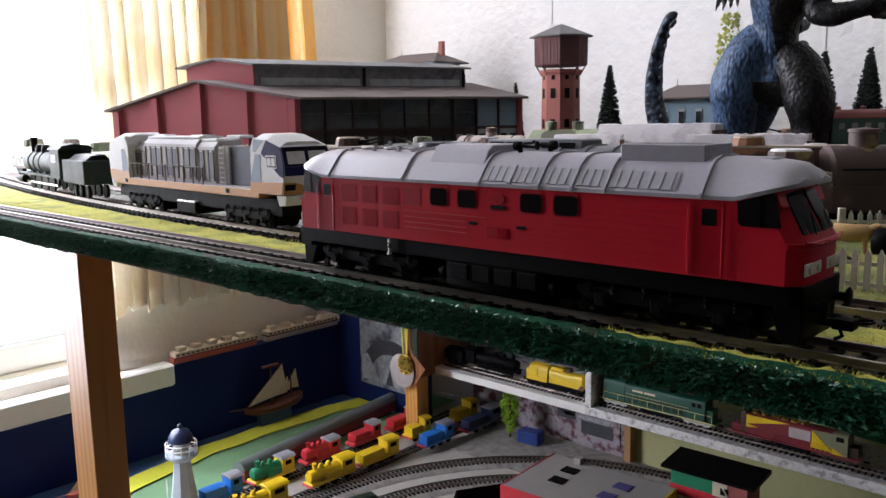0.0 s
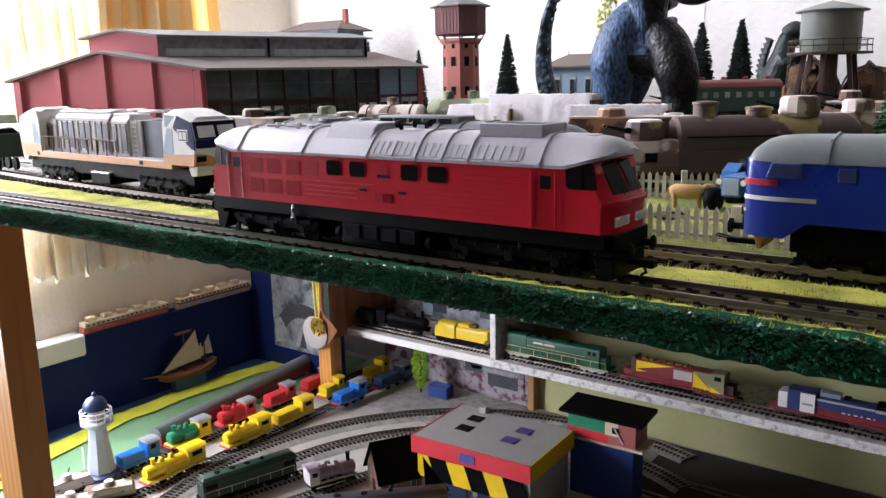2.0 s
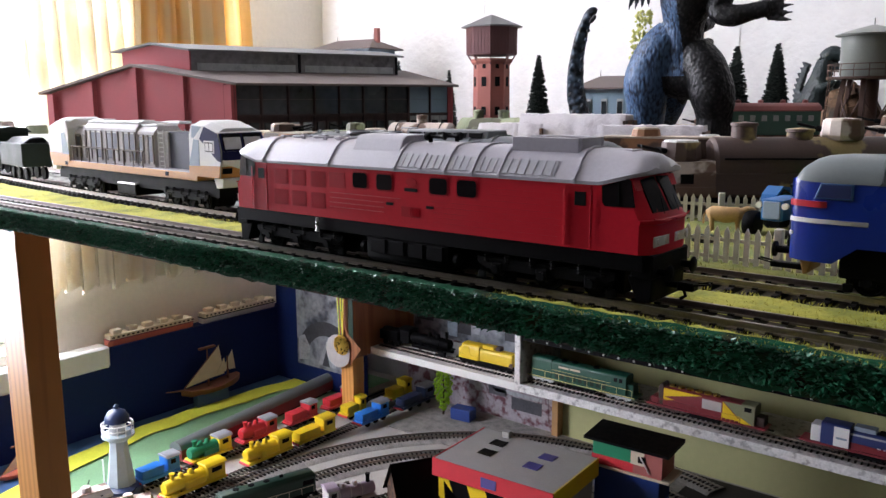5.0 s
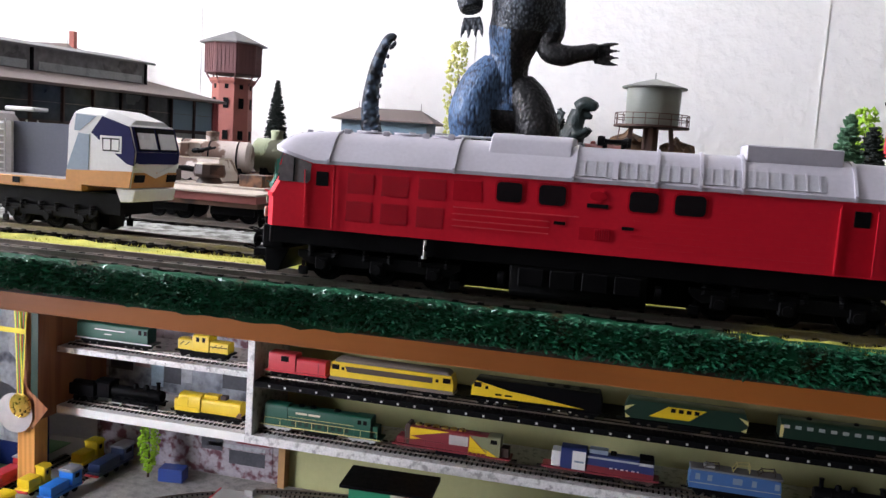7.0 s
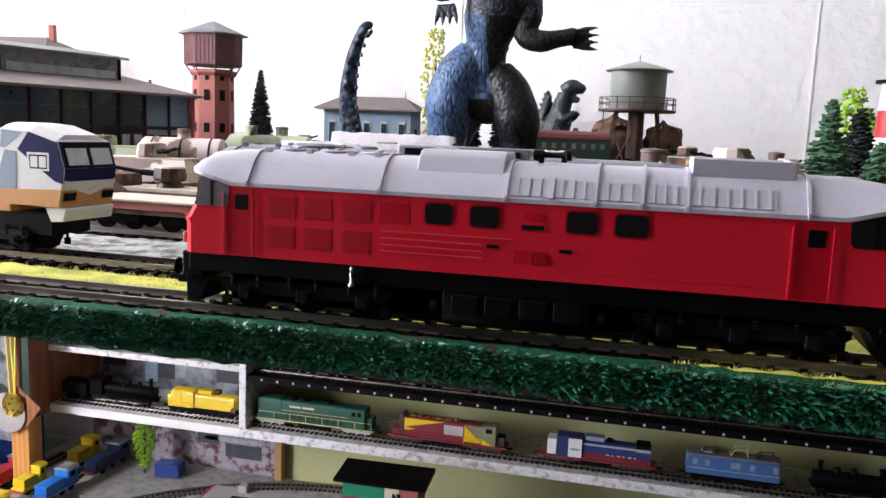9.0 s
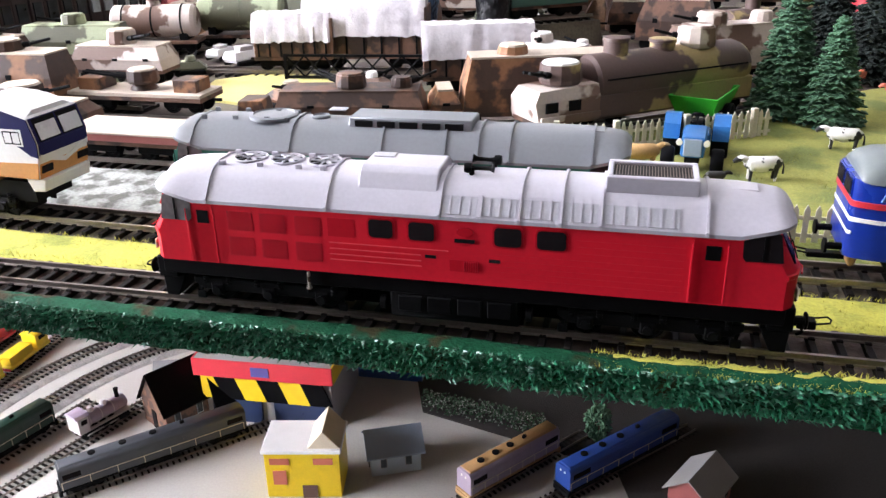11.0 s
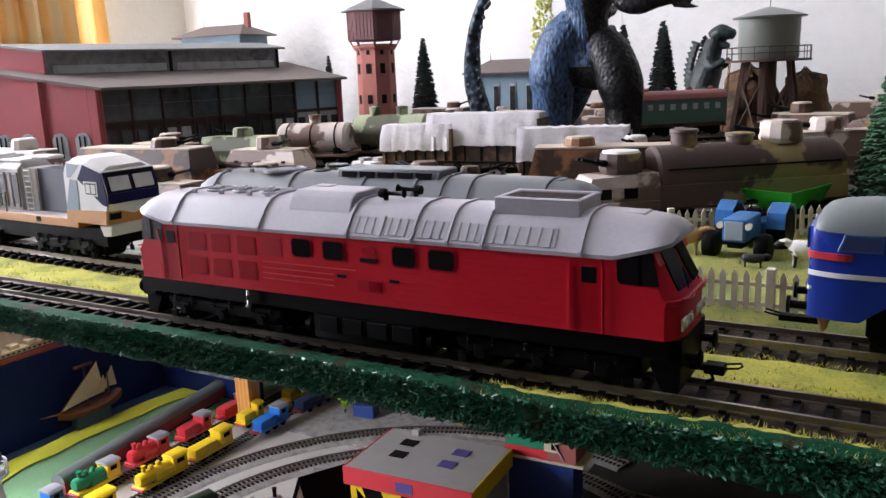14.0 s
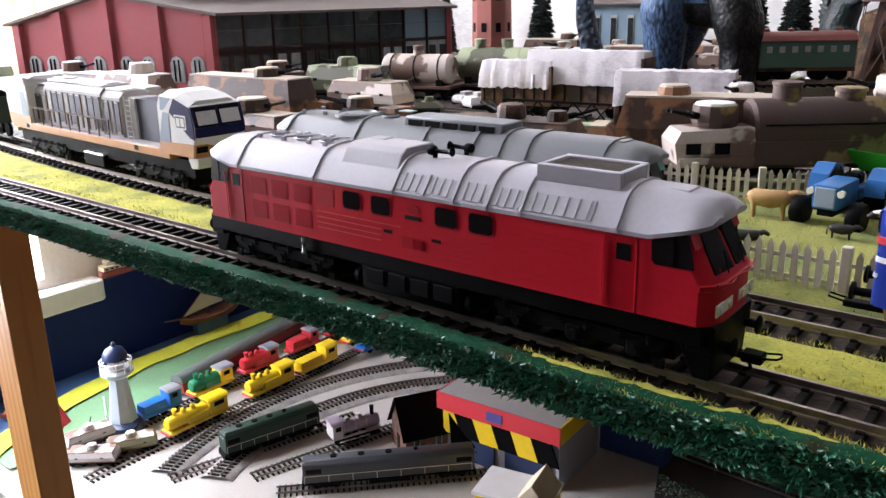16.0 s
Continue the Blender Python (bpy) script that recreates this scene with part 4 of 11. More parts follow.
        if details:
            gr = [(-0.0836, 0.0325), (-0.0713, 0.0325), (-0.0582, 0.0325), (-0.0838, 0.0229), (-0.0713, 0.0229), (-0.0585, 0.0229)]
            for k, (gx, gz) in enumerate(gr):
                # flush dark plate: the shade between the slats is put into its colour
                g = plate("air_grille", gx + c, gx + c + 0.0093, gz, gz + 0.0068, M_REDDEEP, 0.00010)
                gw, gh, pitch = 0.0093, 0.0068, 0.00125
                for i in range(1, 13):
                    q = i * pitch
                    p0 = (max(0, q - gh), min(q, gh))
                    p1 = (min(q, gw), max(0, q - gw))
                    if p1[0] - p0[0] < 0.0004:
                        continue
                    a, b = sorted((y + s * 0.00022, y + s * 0.00005))
                    t = 0.00018
                    pts = [(gx + c + p0[0] - t, gz + p0[1] - t), (gx + c + p1[0] - t, gz + p1[1] - t), (gx + c + p1[0] + t, gz + p1[1] + t), (gx + c + p0[0] + t, gz + p0[1] + t)]
                    part("grille_slat", prism(bm_new(), pts, a, b, "y"), side, g, smooth=0)
            plate("blank_panel", -0.0462 + c, -0.0366 + c, 0.0329, 0.0396, side2, 0.00012)
            for zz in (0.0306, 0.0284, 0.0263, 0.0243):
                rb = bm_new()
                box(rb, -0.046 + c, -0.0135 + c if zz < 0.030 else -0.004 + c, y - 0.0004, y + 0.0004, zz - 0.00016, zz + 0.00016)
                # slightly paler red: the mouldings' edge highlight is put into the colour
                part("moulding", rb, M_REDEDGE, body, "red moulding with an edge highlight in its colour", smooth=0)
            for zz in (0.0376, 0.0354, 0.0331, 0.0306, 0.0284, 0.0263, 0.0243, 0.0222):
                rb = bm_new()
                box(rb, 0.0385 + c if zz > 0.032 else 0.012 + c, 0.0715 + c, y - 0.00018, y + 0.00018, zz - 0.0001, zz + 0.0001)
                part("moulding", rb, side, body, smooth=0)
            em = lathe(bm_new(), [(0.0001, 0), (0.0026, 0), (0.0026, 0.0003), (0.0001, 0.0003)], 20, m=pose(0.0018 + c, y - s * 0.0, 0.0378, 90 * (1 if s < 0 else -1), 0, 0) @ Matrix.Diagonal((1.1, 0.62, 1, 1)))
            part("badge", em, M_REDD, body, "dark round maker's badge")
            plate("name_plate", -0.0018 + c, 0.0050 + c, 0.0340, 0.0353, M_DARK, 0.0004)
            plate("small_grille", -0.0036 + c, 0.0064 + c, 0.0234, 0.0276, side2, 0.00012)
            for i in range(7):
                xx = 0.0012 + c + i * 0.00075
                part("grille_slat", box(bm_new(), xx, xx + 0.0003, min(y, y + s * 0.0004), max(y, y + s * 0.0004), 0.0238, 0.0272), side, body, smooth=0)
            for xx in (-0.0120, 0.0098):
                plate("lettering_bar", xx + c, xx + c + 0.0038, 0.0276, 0.0287, M_DARK, 0.0003)
    # cab fronts: windscreens, brow, lamps, buffers, hose, coupling
    for e in (-1, 1):
        for s in (-1, 1):
            slant = lambda z: h - (z - 0.0305) * 0.55 + 0.0007
            pts = []
            for yy, zz in ((s * 0.0012, 0.0330), (s * 0.0118, 0.0330), (s * 0.0112, 0.0438), (s * 0.0014, 0.0444)):
                pts.append((e * (slant(zz) - max(0, abs(yy) - 0.009) * 0.35), yy, zz))
            part("windscreen", loft(bm_new(), [[(x - e * 0.0013, yy, zz) for x, yy, zz in pts], pts]), M_PANE, body, smooth=0)
            lp = part("lamp_plate", box(bm_new(), e * h - 0.0003, e * h + 0.0003, s * 0.0082 - 0.0060, s * 0.0082 + 0.0060, 0.0216, 0.0252, 0.0002, m=Matrix.Translation((-e * 0.0002, 0, 0))), M_LAMP, body, "pale pair of lamps", smooth=0)
            for d in (-0.0032, 0.0032):
                bm = bm_new()
                tube(bm, (e * h, s * 0.0082 + d, 0.0234), (e * (h + 0.0007), s * 0.0082 + d, 0.0234), 0.0011, 12)
                part("lamp", bm, M_LAMP, lp)
            bm = bm_new()
            tube(bm, (e * (h - 0.003), s * 0.0100, 0.0128), (e * (h + 0.0040), s * 0.0100, 0.0128), 0.0013, 10)
            lathe(bm, [(0.0001, 0), (0.0028, 0), (0.0030, 0.0004), (0.0024, 0.0009), (0.0001, 0.0012)], 16, m=pose(e * (h + 0.0038), s * 0.0100, 0.0128, 0, 90 * e, 0))
            part("buffer", bm, M_BLACK, lo)
            bm = bm_new()
            bend(bm, [(e * (h + 0.0004), s * 0.0020, 0.0300), (e * (h + 0.0012), s * 0.0070, 0.0302), (e * (h - 0.0002), s * 0.0145, 0.0312)], 0.00028, 6)
            part("grab_rail", bm, side, body)
            bm = bm_new()
            bend(bm, [(e * (slant(0.034) + 0.0008), s * 0.0060, 0.0325), (e * (slant(0.038) + 0.0008), s * 0.0050, 0.0385)], 0.0002, 5)
            part("wiper", bm, M_BLACK, body)
        bm = bm_new()
        box(bm, e * (h + 0.0015) - 0.0035, e * (h + 0.0015) + 0.0035, -0.0013, 0.0013, 0.0060, 0.0080, 0.0003)
        box(bm, e * (h + 0.0065) - 0.0030, e * (h + 0.0065) + 0.0030, -0.0024, 0.0024, 0.0055, 0.0085, 0.0004)
        bend(bm, [(e * (h + 0.009), -0.0022, 0.0078), (e * (h + 0.0135), -0.0022, 0.0086), (e * (h + 0.0142), 0, 0.0086), (e * (h + 0.0135), 0.0022, 0.0086), (e * (h + 0.009), 0.0022, 0.0078)], 0.00035, 6)
        bend(bm, [(e * (h + 0.005), 0, 0.0060), (e * (h + 0.006), 0, 0.0035), (e * (h + 0.004), 0, 0.0022)], 0.0006, 6)
        part("coupling", bm, M_BLACK, lo)
        bm = bm_new()
        box(bm, e * (h - 0.004) - 0.0040, e * (h - 0.004) + 0.0040, -0.0150, 0.0150, 0.0105, 0.0190, 0.0005)
        prism(bm, [(e * (h - 0.001), 0.0022), (e * (h - 0.006), 0.0022), (e * (h - 0.010), 0.0110), (e * (h - 0.0005), 0.0110)], -0.0135, 0.0135, "y", 0.0003)
        part("buffer_beam", bm, M_BLACK, lo)
    # underframe, tank, bogies
    bm = bm_new()
    box(bm, -h + 0.003, h - 0.003, -0.0158, 0.0158, 0.0128, 0.0190, 0.0004)
    part("underframe", bm, M_BLACK, lo)
    bm = bm_new()
    prism(bm, [(-0.0155, 0.0132), (-0.0155, 0.0040), (-0.0120, 0.0016), (0.0120, 0.0016), (0.0155, 0.0040), (0.0155, 0.0132)], -0.0210, 0.0240, "x", 0.0005)
    tank = part("fuel_tank", bm, M_DARK, lo)
    # black block added to fill the shaded gaps beside the tank
    part("centre_sill", box(bm_new(), -0.0400, 0.0400, -0.0060, 0.0060, 0.0028, 0.0131, 0.0004), M_BLACK, lo)
    for s in (-1, 1):
        for i in range(4):
            part("tank_box", box(bm_new(), -0.018 + i * 0.0105, -0.0095 + i * 0.0105, s * 0.0158 - 0.0005, s * 0.0158 + 0.0005, 0.0062, 0.0122, 0.0003), M_BLACK, tank)
        for xx in (-0.024, 0.0275):
            bm = bm_new()
            tube(bm, (xx - 0.001, s * 0.0130, 0.0075), (xx + 0.001, s * 0.0130, 0.0075), 0.0026, 14)
            part("air_vessel", bm, M_DARK, lo)
    for bx in (-0.0680, 0.0670):
        bogie(lo, bx, (bx - 0.0205, bx, bx + 0.0205), 0.030)
    for s in (-1, 1):
        bm = bm_new()
        tube(bm, (-0.0503, s * 0.0172, 0.0130), (-0.0503, s * 0.0172, 0.0185), 0.0006, 8)
        tube(bm, (-0.0503, s * 0.0172, 0.0122), (-0.0503, s * 0.0172, 0.0130), 0.0011, 8)
        part("filler_pipe", bm, M_STEEL, lo, "bright metal filler pipe")
    return lo


big_diesel("red diesel locomotive with light grey ribbed roof, on track", "", at(-0.0045, 0, RAIL), M_RED, M_REDD, M_ROOF, M_LOUV)

big_diesel("green diesel locomotive with a plain grey ribbed roof", "", at(-0.044, track_y(-0.044), RAIL, 0.4), M_GRNLOCO, M_GRNLOCO, M_ROOFD, M_LOUV, 0.2000, False)

# ---- buildings on the upper board ----
def lerp(a, b, u):
    return tuple(p + (q - p) * u for p, q in zip(a, b))


def roundhouse():
    rh = thing("engine_roundhouse", "red card engine roundhouse with grey roof and glazed monitor", "building")
    A, Bp = (-0.602, 0.355), (-0.504, 0.650)

    def P(u, s, z):
        """A point at u along the inner front, s outward from it."""
        th = radians(-18 + 37 * u)
        bow = -0.012 * math.sin(math.pi * u)
        x, y = lerp(A, Bp, u)
        return (x + bow * -0.2 - math.cos(th) * s, y + math.sin(th) * s, z)
    ZE, ZR, ZO, W = 0.0966, 0.119, 0.0872, 0.282
    zr = lambda s: ZE + (ZR - ZE) * s / 0.142 if s < 0.142 else ZR + (ZO - ZR) * (s - 0.142) / (W - 0.142)
    us = [0, 0.25, 0.5, 0.75, 1.0]

    def slab(u0, u1, s0, s1, z0, z1, bm=None):
        bm = bm or bm_new()
        return loft(bm, [[P(u0, s0, z0), P(u1, s0, z0), P(u1, s1, z0), P(u0, s1, z0)], [P(u0, s0, z1), P(u1, s0, z1), P(u1, s1, z1), P(u0, s1, z1)]])
    # end walls with pilasters and arched windows
    for u0, u1, nm in ((0.0, 0.012, "gable_wall"), (0.988, 1.0, "gable_wall")):
        bm = bm_new()
        prof = [(0.0, 0.0), (0.0, ZE), (0.142, ZR), (W, ZO), (W, 0.0)]
        loft(bm, [[P(u0, s, z) for s, z in prof], [P(u1, s, z) for s, z in prof]])
        g = part(nm, bm, M_BRICK, rh, smooth=0)
        v0, v1 = (u0 - 0.012, u0) if u0 < 0.5 else (u1, u1 + 0.012)
        for s in (0.004, 0.072, 0.142, 0.212, 0.278):
            bm = bm_new()
            top = zr(min(s, W - 0.002)) - 0.002
            loft(bm, [[P(v0, s - 0.005, 0), P(v1, s - 0.005, 0), P(v1, s + 0.005, 0), P(v0, s + 0.005, 0)], [P(v0, s - 0.005, top), P(v1, s - 0.005, top), P(v1, s + 0.005, top), P(v0, s + 0.005, top)]])
            part("pilaster", bm, M_BRICK, g, smooth=0)
        for s in (0.024, 0.052, 0.092, 0.122, 0.162, 0.192, 0.232, 0.260):
            arch = [(s - 0.009, 0.022), (s + 0.009, 0.022), (s + 0.009, 0.044), (s + 0.005, 0.0495), (s, 0.051), (s - 0.005, 0.0495), (s - 0.009, 0.044)]
            va, vb = (u0 - 0.004, u0 + 0.002) if u0 < 0.5 else (u1 - 0.002, u1 + 0.004)
            w = part("arched_window", loft(bm_new(), [[P(va, a, z) for a, z in arch], [P(vb, a, z) for a, z in arch]]), M_WPALE, g, smooth=0)
            for d in (-0.003, 0.003):
                part("glazing_bar", loft(bm_new(), [[P(va - 0.003, s + d - 0.0005, z), P(va, s + d - 0.0005, z), P(va, s + d + 0.0005, z), P(va - 0.003, s + d + 0.0005, z)] for z in (0.023, 0.047)]), M_DARK, w, smooth=0)
    part("outer_wall", loft(bm_new(), [[P(u, W - 0.004, 0), P(u, W, 0), P(u, W, ZO), P(u, W - 0.004, ZO)] for u in us]), M_BRICK, rh, smooth=0)
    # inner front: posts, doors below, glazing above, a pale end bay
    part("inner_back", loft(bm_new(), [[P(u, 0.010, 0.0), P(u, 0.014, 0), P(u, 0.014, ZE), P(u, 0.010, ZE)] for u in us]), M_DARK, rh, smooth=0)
    bays = 9
    for k in range(bays):
        u0, u1 = k / bays, (k + 1) / bays
        g = 0.006
        last = k >= 7
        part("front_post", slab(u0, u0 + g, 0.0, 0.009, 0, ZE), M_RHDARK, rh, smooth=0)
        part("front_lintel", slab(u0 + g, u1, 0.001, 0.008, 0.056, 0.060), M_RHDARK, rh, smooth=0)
        w = part("upper_glazing", slab(u0 + g, u1, 0.003, 0.006, 0.060, ZE - 0.002), M_BLUEG if last else M_WGLASS, rh, smooth=0)
        part("glazing_bar", slab(u0 + g, u1, 0.0022, 0.004, 0.078, 0.0784), M_FELT, w, smooth=0)
        for a, b in ((u0 + g, (u0 + u1) / 2), ((u0 + u1) / 2 + 0.002, u1)):
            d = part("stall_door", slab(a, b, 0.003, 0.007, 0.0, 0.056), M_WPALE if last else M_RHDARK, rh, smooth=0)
            part("door_window", slab(a + 0.010, b - 0.010, 0.0015, 0.0035, 0.032, 0.050), M_WPALE if k % 4 == 2 else M_WGLASS, d, smooth=0)
    # roof slopes, eaves proud of the walls
    uo = [-0.02, 0.25, 0.5, 0.75, 1.02]
    for (s0, z0), (s1, z1), nm in (((-0.012, zr(0) - 0.002), (0.142, ZR), "roof_slope"), ((0.142, ZR), (W + 0.010, ZO - 0.002), "roof_slope")):
        for a, b in zip(uo, uo[1:]):
            part(nm, loft(bm_new(), [[P(u, s0, z0), P(u, s1, z1), P(u, s1, z1 + 0.003), P(u, s0, z0 + 0.003)] for u in (a, b)]), M_FELT, rh, smooth=0)
    # the monitor along the ridge
    m0, m1, mt = 0.088, 0.196, 0.1385
    ums = [0.07, 0.48, 0.90]
    part("monitor_gable", loft(bm_new(), [[P(u, s, z) for s, z in ((m0, zr(m0)), (m0, mt), (0.142, mt + 0.008), (m1, mt), (m1, zr(m1)))] for u in (0.065, 0.08)]), M_BRICK, rh, smooth=0)
    part("monitor_gable", loft(bm_new(), [[P(u, s, z) for s, z in ((m0, zr(m0)), (m0, mt), (0.142, mt + 0.008), (m1, mt), (m1, zr(m1)))] for u in (0.885, 0.90)]), M_BRICKD, rh, smooth=0)
    for s in (m0, m1 - 0.003):
        for a, b in zip(ums, ums[1:]):
            w = part("monitor_glazing", loft(bm_new(), [[P(u, s, zr(s)), P(u, s + 0.003, zr(s)), P(u, s + 0.003, mt), P(u, s, mt)] for u in (a, b)]), M_MONGLASS, rh, smooth=0)
            part("pale_band", loft(bm_new(), [[P(u, s - 0.001, zr(s) + 0.004), P(u, s + 0.001, zr(s) + 0.004), P(u, s + 0.001, zr(s) + 0.013), P(u, s - 0.001, zr(s) + 0.013)] for u in (a + 0.02, b - 0.02)]), M_WPALE, w, smooth=0)
            part("monitor_post", slab(b - 0.008, b, s - 0.002, s, zr(s), mt), M_DARK, w, smooth=0)
    for (s0, z0), (s1, z1) in (((m0 - 0.008, mt - 0.0012), (0.142, mt + 0.008)), ((0.142, mt + 0.008), (m1 + 0.008, mt - 0.0012))):
        for a, b in zip([0.045] + ums[1:], ums[1:-1] + [0.92]):
            part("monitor_roof", loft(bm_new(), [[P(u, s0, z0), P(u, s1, z1), P(u, s1, z1 + 0.0025), P(u, s0, z0 + 0.0025)] for u in (a, b)]), M_FELTG, rh, smooth=0)
    return rh


roundhouse()


def house(name, label, place, L, W, H, R, wall, roof, over=0.006, chimney=None, windows=4, base=None, hip=False):
    """A small gabled model house: x along the ridge."""
    h = thing(name, label, "building", place)
    bm = bm_new()
    if hip:
        box(bm, -L / 2, L / 2, -W / 2, W / 2, 0, H)
        e0, zb, top = L / 2 + over, H - R * over / (W / 2), L / 2 - W * 0.28
        for e in (-1, 1):
            tri = [(e * e0, -W / 2 - over, zb), (e * e0, W / 2 + over, zb), (e * top, 0, H + R)]
            part("roof_hip", loft(bm_new(), [[(x, y, z + d) for x, y, z in tri] for d in (0.0, 0.0022)]), roof, h, smooth=0)
            b = bm_new()
            tube(b, (e * top, 0, H + R), (e * top, 0, H + R + 0.012), 0.0008, 6, 0.0003)
            part("finial", b, roof, h)
    else:
        prism(bm, [(-W / 2, 0), (W / 2, 0), (W / 2, H), (0, H + R), (-W / 2, H)], -L / 2, L / 2, "x")
    wl = part("wall", bm, wall, h, smooth=0)
    for s in (-1, 1):
        a = Vector((0, 0, H + R))
        b = Vector((0, s * (W / 2 + over), H - R * over / (W / 2)))
        e0 = L / 2 + over
        top = L / 2 - W * 0.28 if hip else e0
        part("roof", loft(bm_new(), [[(-e0, b.y, b.z), (e0, b.y, b.z), (top, 0, a.z), (-top, 0, a.z)], [(-e0, b.y, b.z + 0.0022), (e0, b.y, b.z + 0.0022), (top, 0, a.z + 0.0022), (-top, 0, a.z + 0.0022)]]), roof, h, smooth=0)
    for s in (-1, 1):
        for i in range(windows):
            x = -L / 2 + L * (i + 0.5) / windows
            w = part("window", box(bm_new(), x - 0.005, x + 0.005, s * (W / 2 + 0.0006) - 0.0008, s * (W / 2 + 0.0006) + 0.0008, H * 0.35, H * 0.8), M_WPALE, wl, smooth=0)
            part("pane", box(bm_new(), x - 0.004, x + 0.004, s * (W / 2 + 0.0016) - 0.0004, s * (W / 2 + 0.0016) + 0.0004, H * 0.39, H * 0.76), M_WGLASS, w, smooth=0)
    for e in (-1, 1):
        part("door", box(bm_new(), e * (L / 2 + 0.0004) - 0.0008, e * (L / 2 + 0.0004) + 0.0008, -0.006, 0.006, 0, H * 0.7), M_DARK, wl, smooth=0)
    if chimney is not None:
        part("chimney", box(bm_new(), chimney - 0.005, chimney + 0.005, -0.005, 0.005, H, H + R + 0.024, 0.0005), M_BRICKT, h)
    return h


house("station_house", "blue-grey card station house with dark roof and chimney", at(-1.078, 1.045, 0, 3), 0.150, 0.085, 0.188, 0.016, M_BLUEG, M_FELT, 0.014, 0.062, 6, hip=True)
house("goods_shed", "long low grey hut with a wide grey roof", at(-0.362, 0.912, 0, 2), 0.130, 0.060, 0.098, 0.013, M_BLUEG, M_FELT, 0.012, None, 5, hip=True)


def water_tower_brick(place):
    t = thing("brick_water_tower", "octagonal red brick water tower with dark boarded head", "water tower", place)
    def octa(r, z, turn=22.5):
        return [(r * math.cos(radians(45 * i + turn)), r * math.sin(radians(45 * i + turn)), z) for i in range(8)]
    sh = part("shaft", loft(bm_new(), [octa(0.0345, 0), octa(0.034, 0.010), octa(0.0325, 0.012), octa(0.0310, 0.140)]), M_BRICKT, t, smooth=0)
    part("cornice", loft(bm_new(), [octa(0.0325, 0.138), octa(0.036, 0.142), octa(0.036, 0.146), octa(0.030, 0.147)]), M_BRICKT, t, smooth=0)
    hd = part("head", loft(bm_new(), [octa(0.0405, 0.152), octa(0.0435, 0.1535), octa(0.0440, 0.2000)]), M_TOWERW, t, smooth=0)
    part("roof", loft(bm_new(), [octa(0.052, 0.1985), octa(0.0525, 0.2005), octa(0.010, 0.2175), octa(0.0008, 0.2205)]), M_FELTG, t, smooth=0)
    for i in range(8):
        a = radians(45 * i)
        for r, z0, z1, wd in ((0.0295, 0.100, 0.116, 0.0042), (0.0297, 0.052, 0.066, 0.0042), (0.0286, 0.130, 0.137, 0.003)):
            m = pose(0, 0, 0, 0, 0, math.degrees(a))
            part("window", box(bm_new(), r, r + 0.0009, -wd, wd, z0, z1, m=m), M_DARK, sh, smooth=0)
        b = bm_new()
        bend(b, [(0.031, 0, 0.137), (0.040, 0, 0.152)], 0.0013, 6, m=pose(0, 0, 0, 0, 0, math.degrees(a) + 22.5))
        part("bracket", b, M_TOWERW, t)
        for k in range(-2, 3):
            part("board_strip", box(bm_new(), 0.0402, 0.0412, k * 0.0062 - 0.0004, k * 0.0062 + 0.0004, 0.1545, 0.1995, m=pose(0, 0, 0, 0, 0, math.degrees(a))), M_TOWERW, hd, smooth=0)
    return t


water_tower_brick(at(-0.625, 0.918, 0, 10))


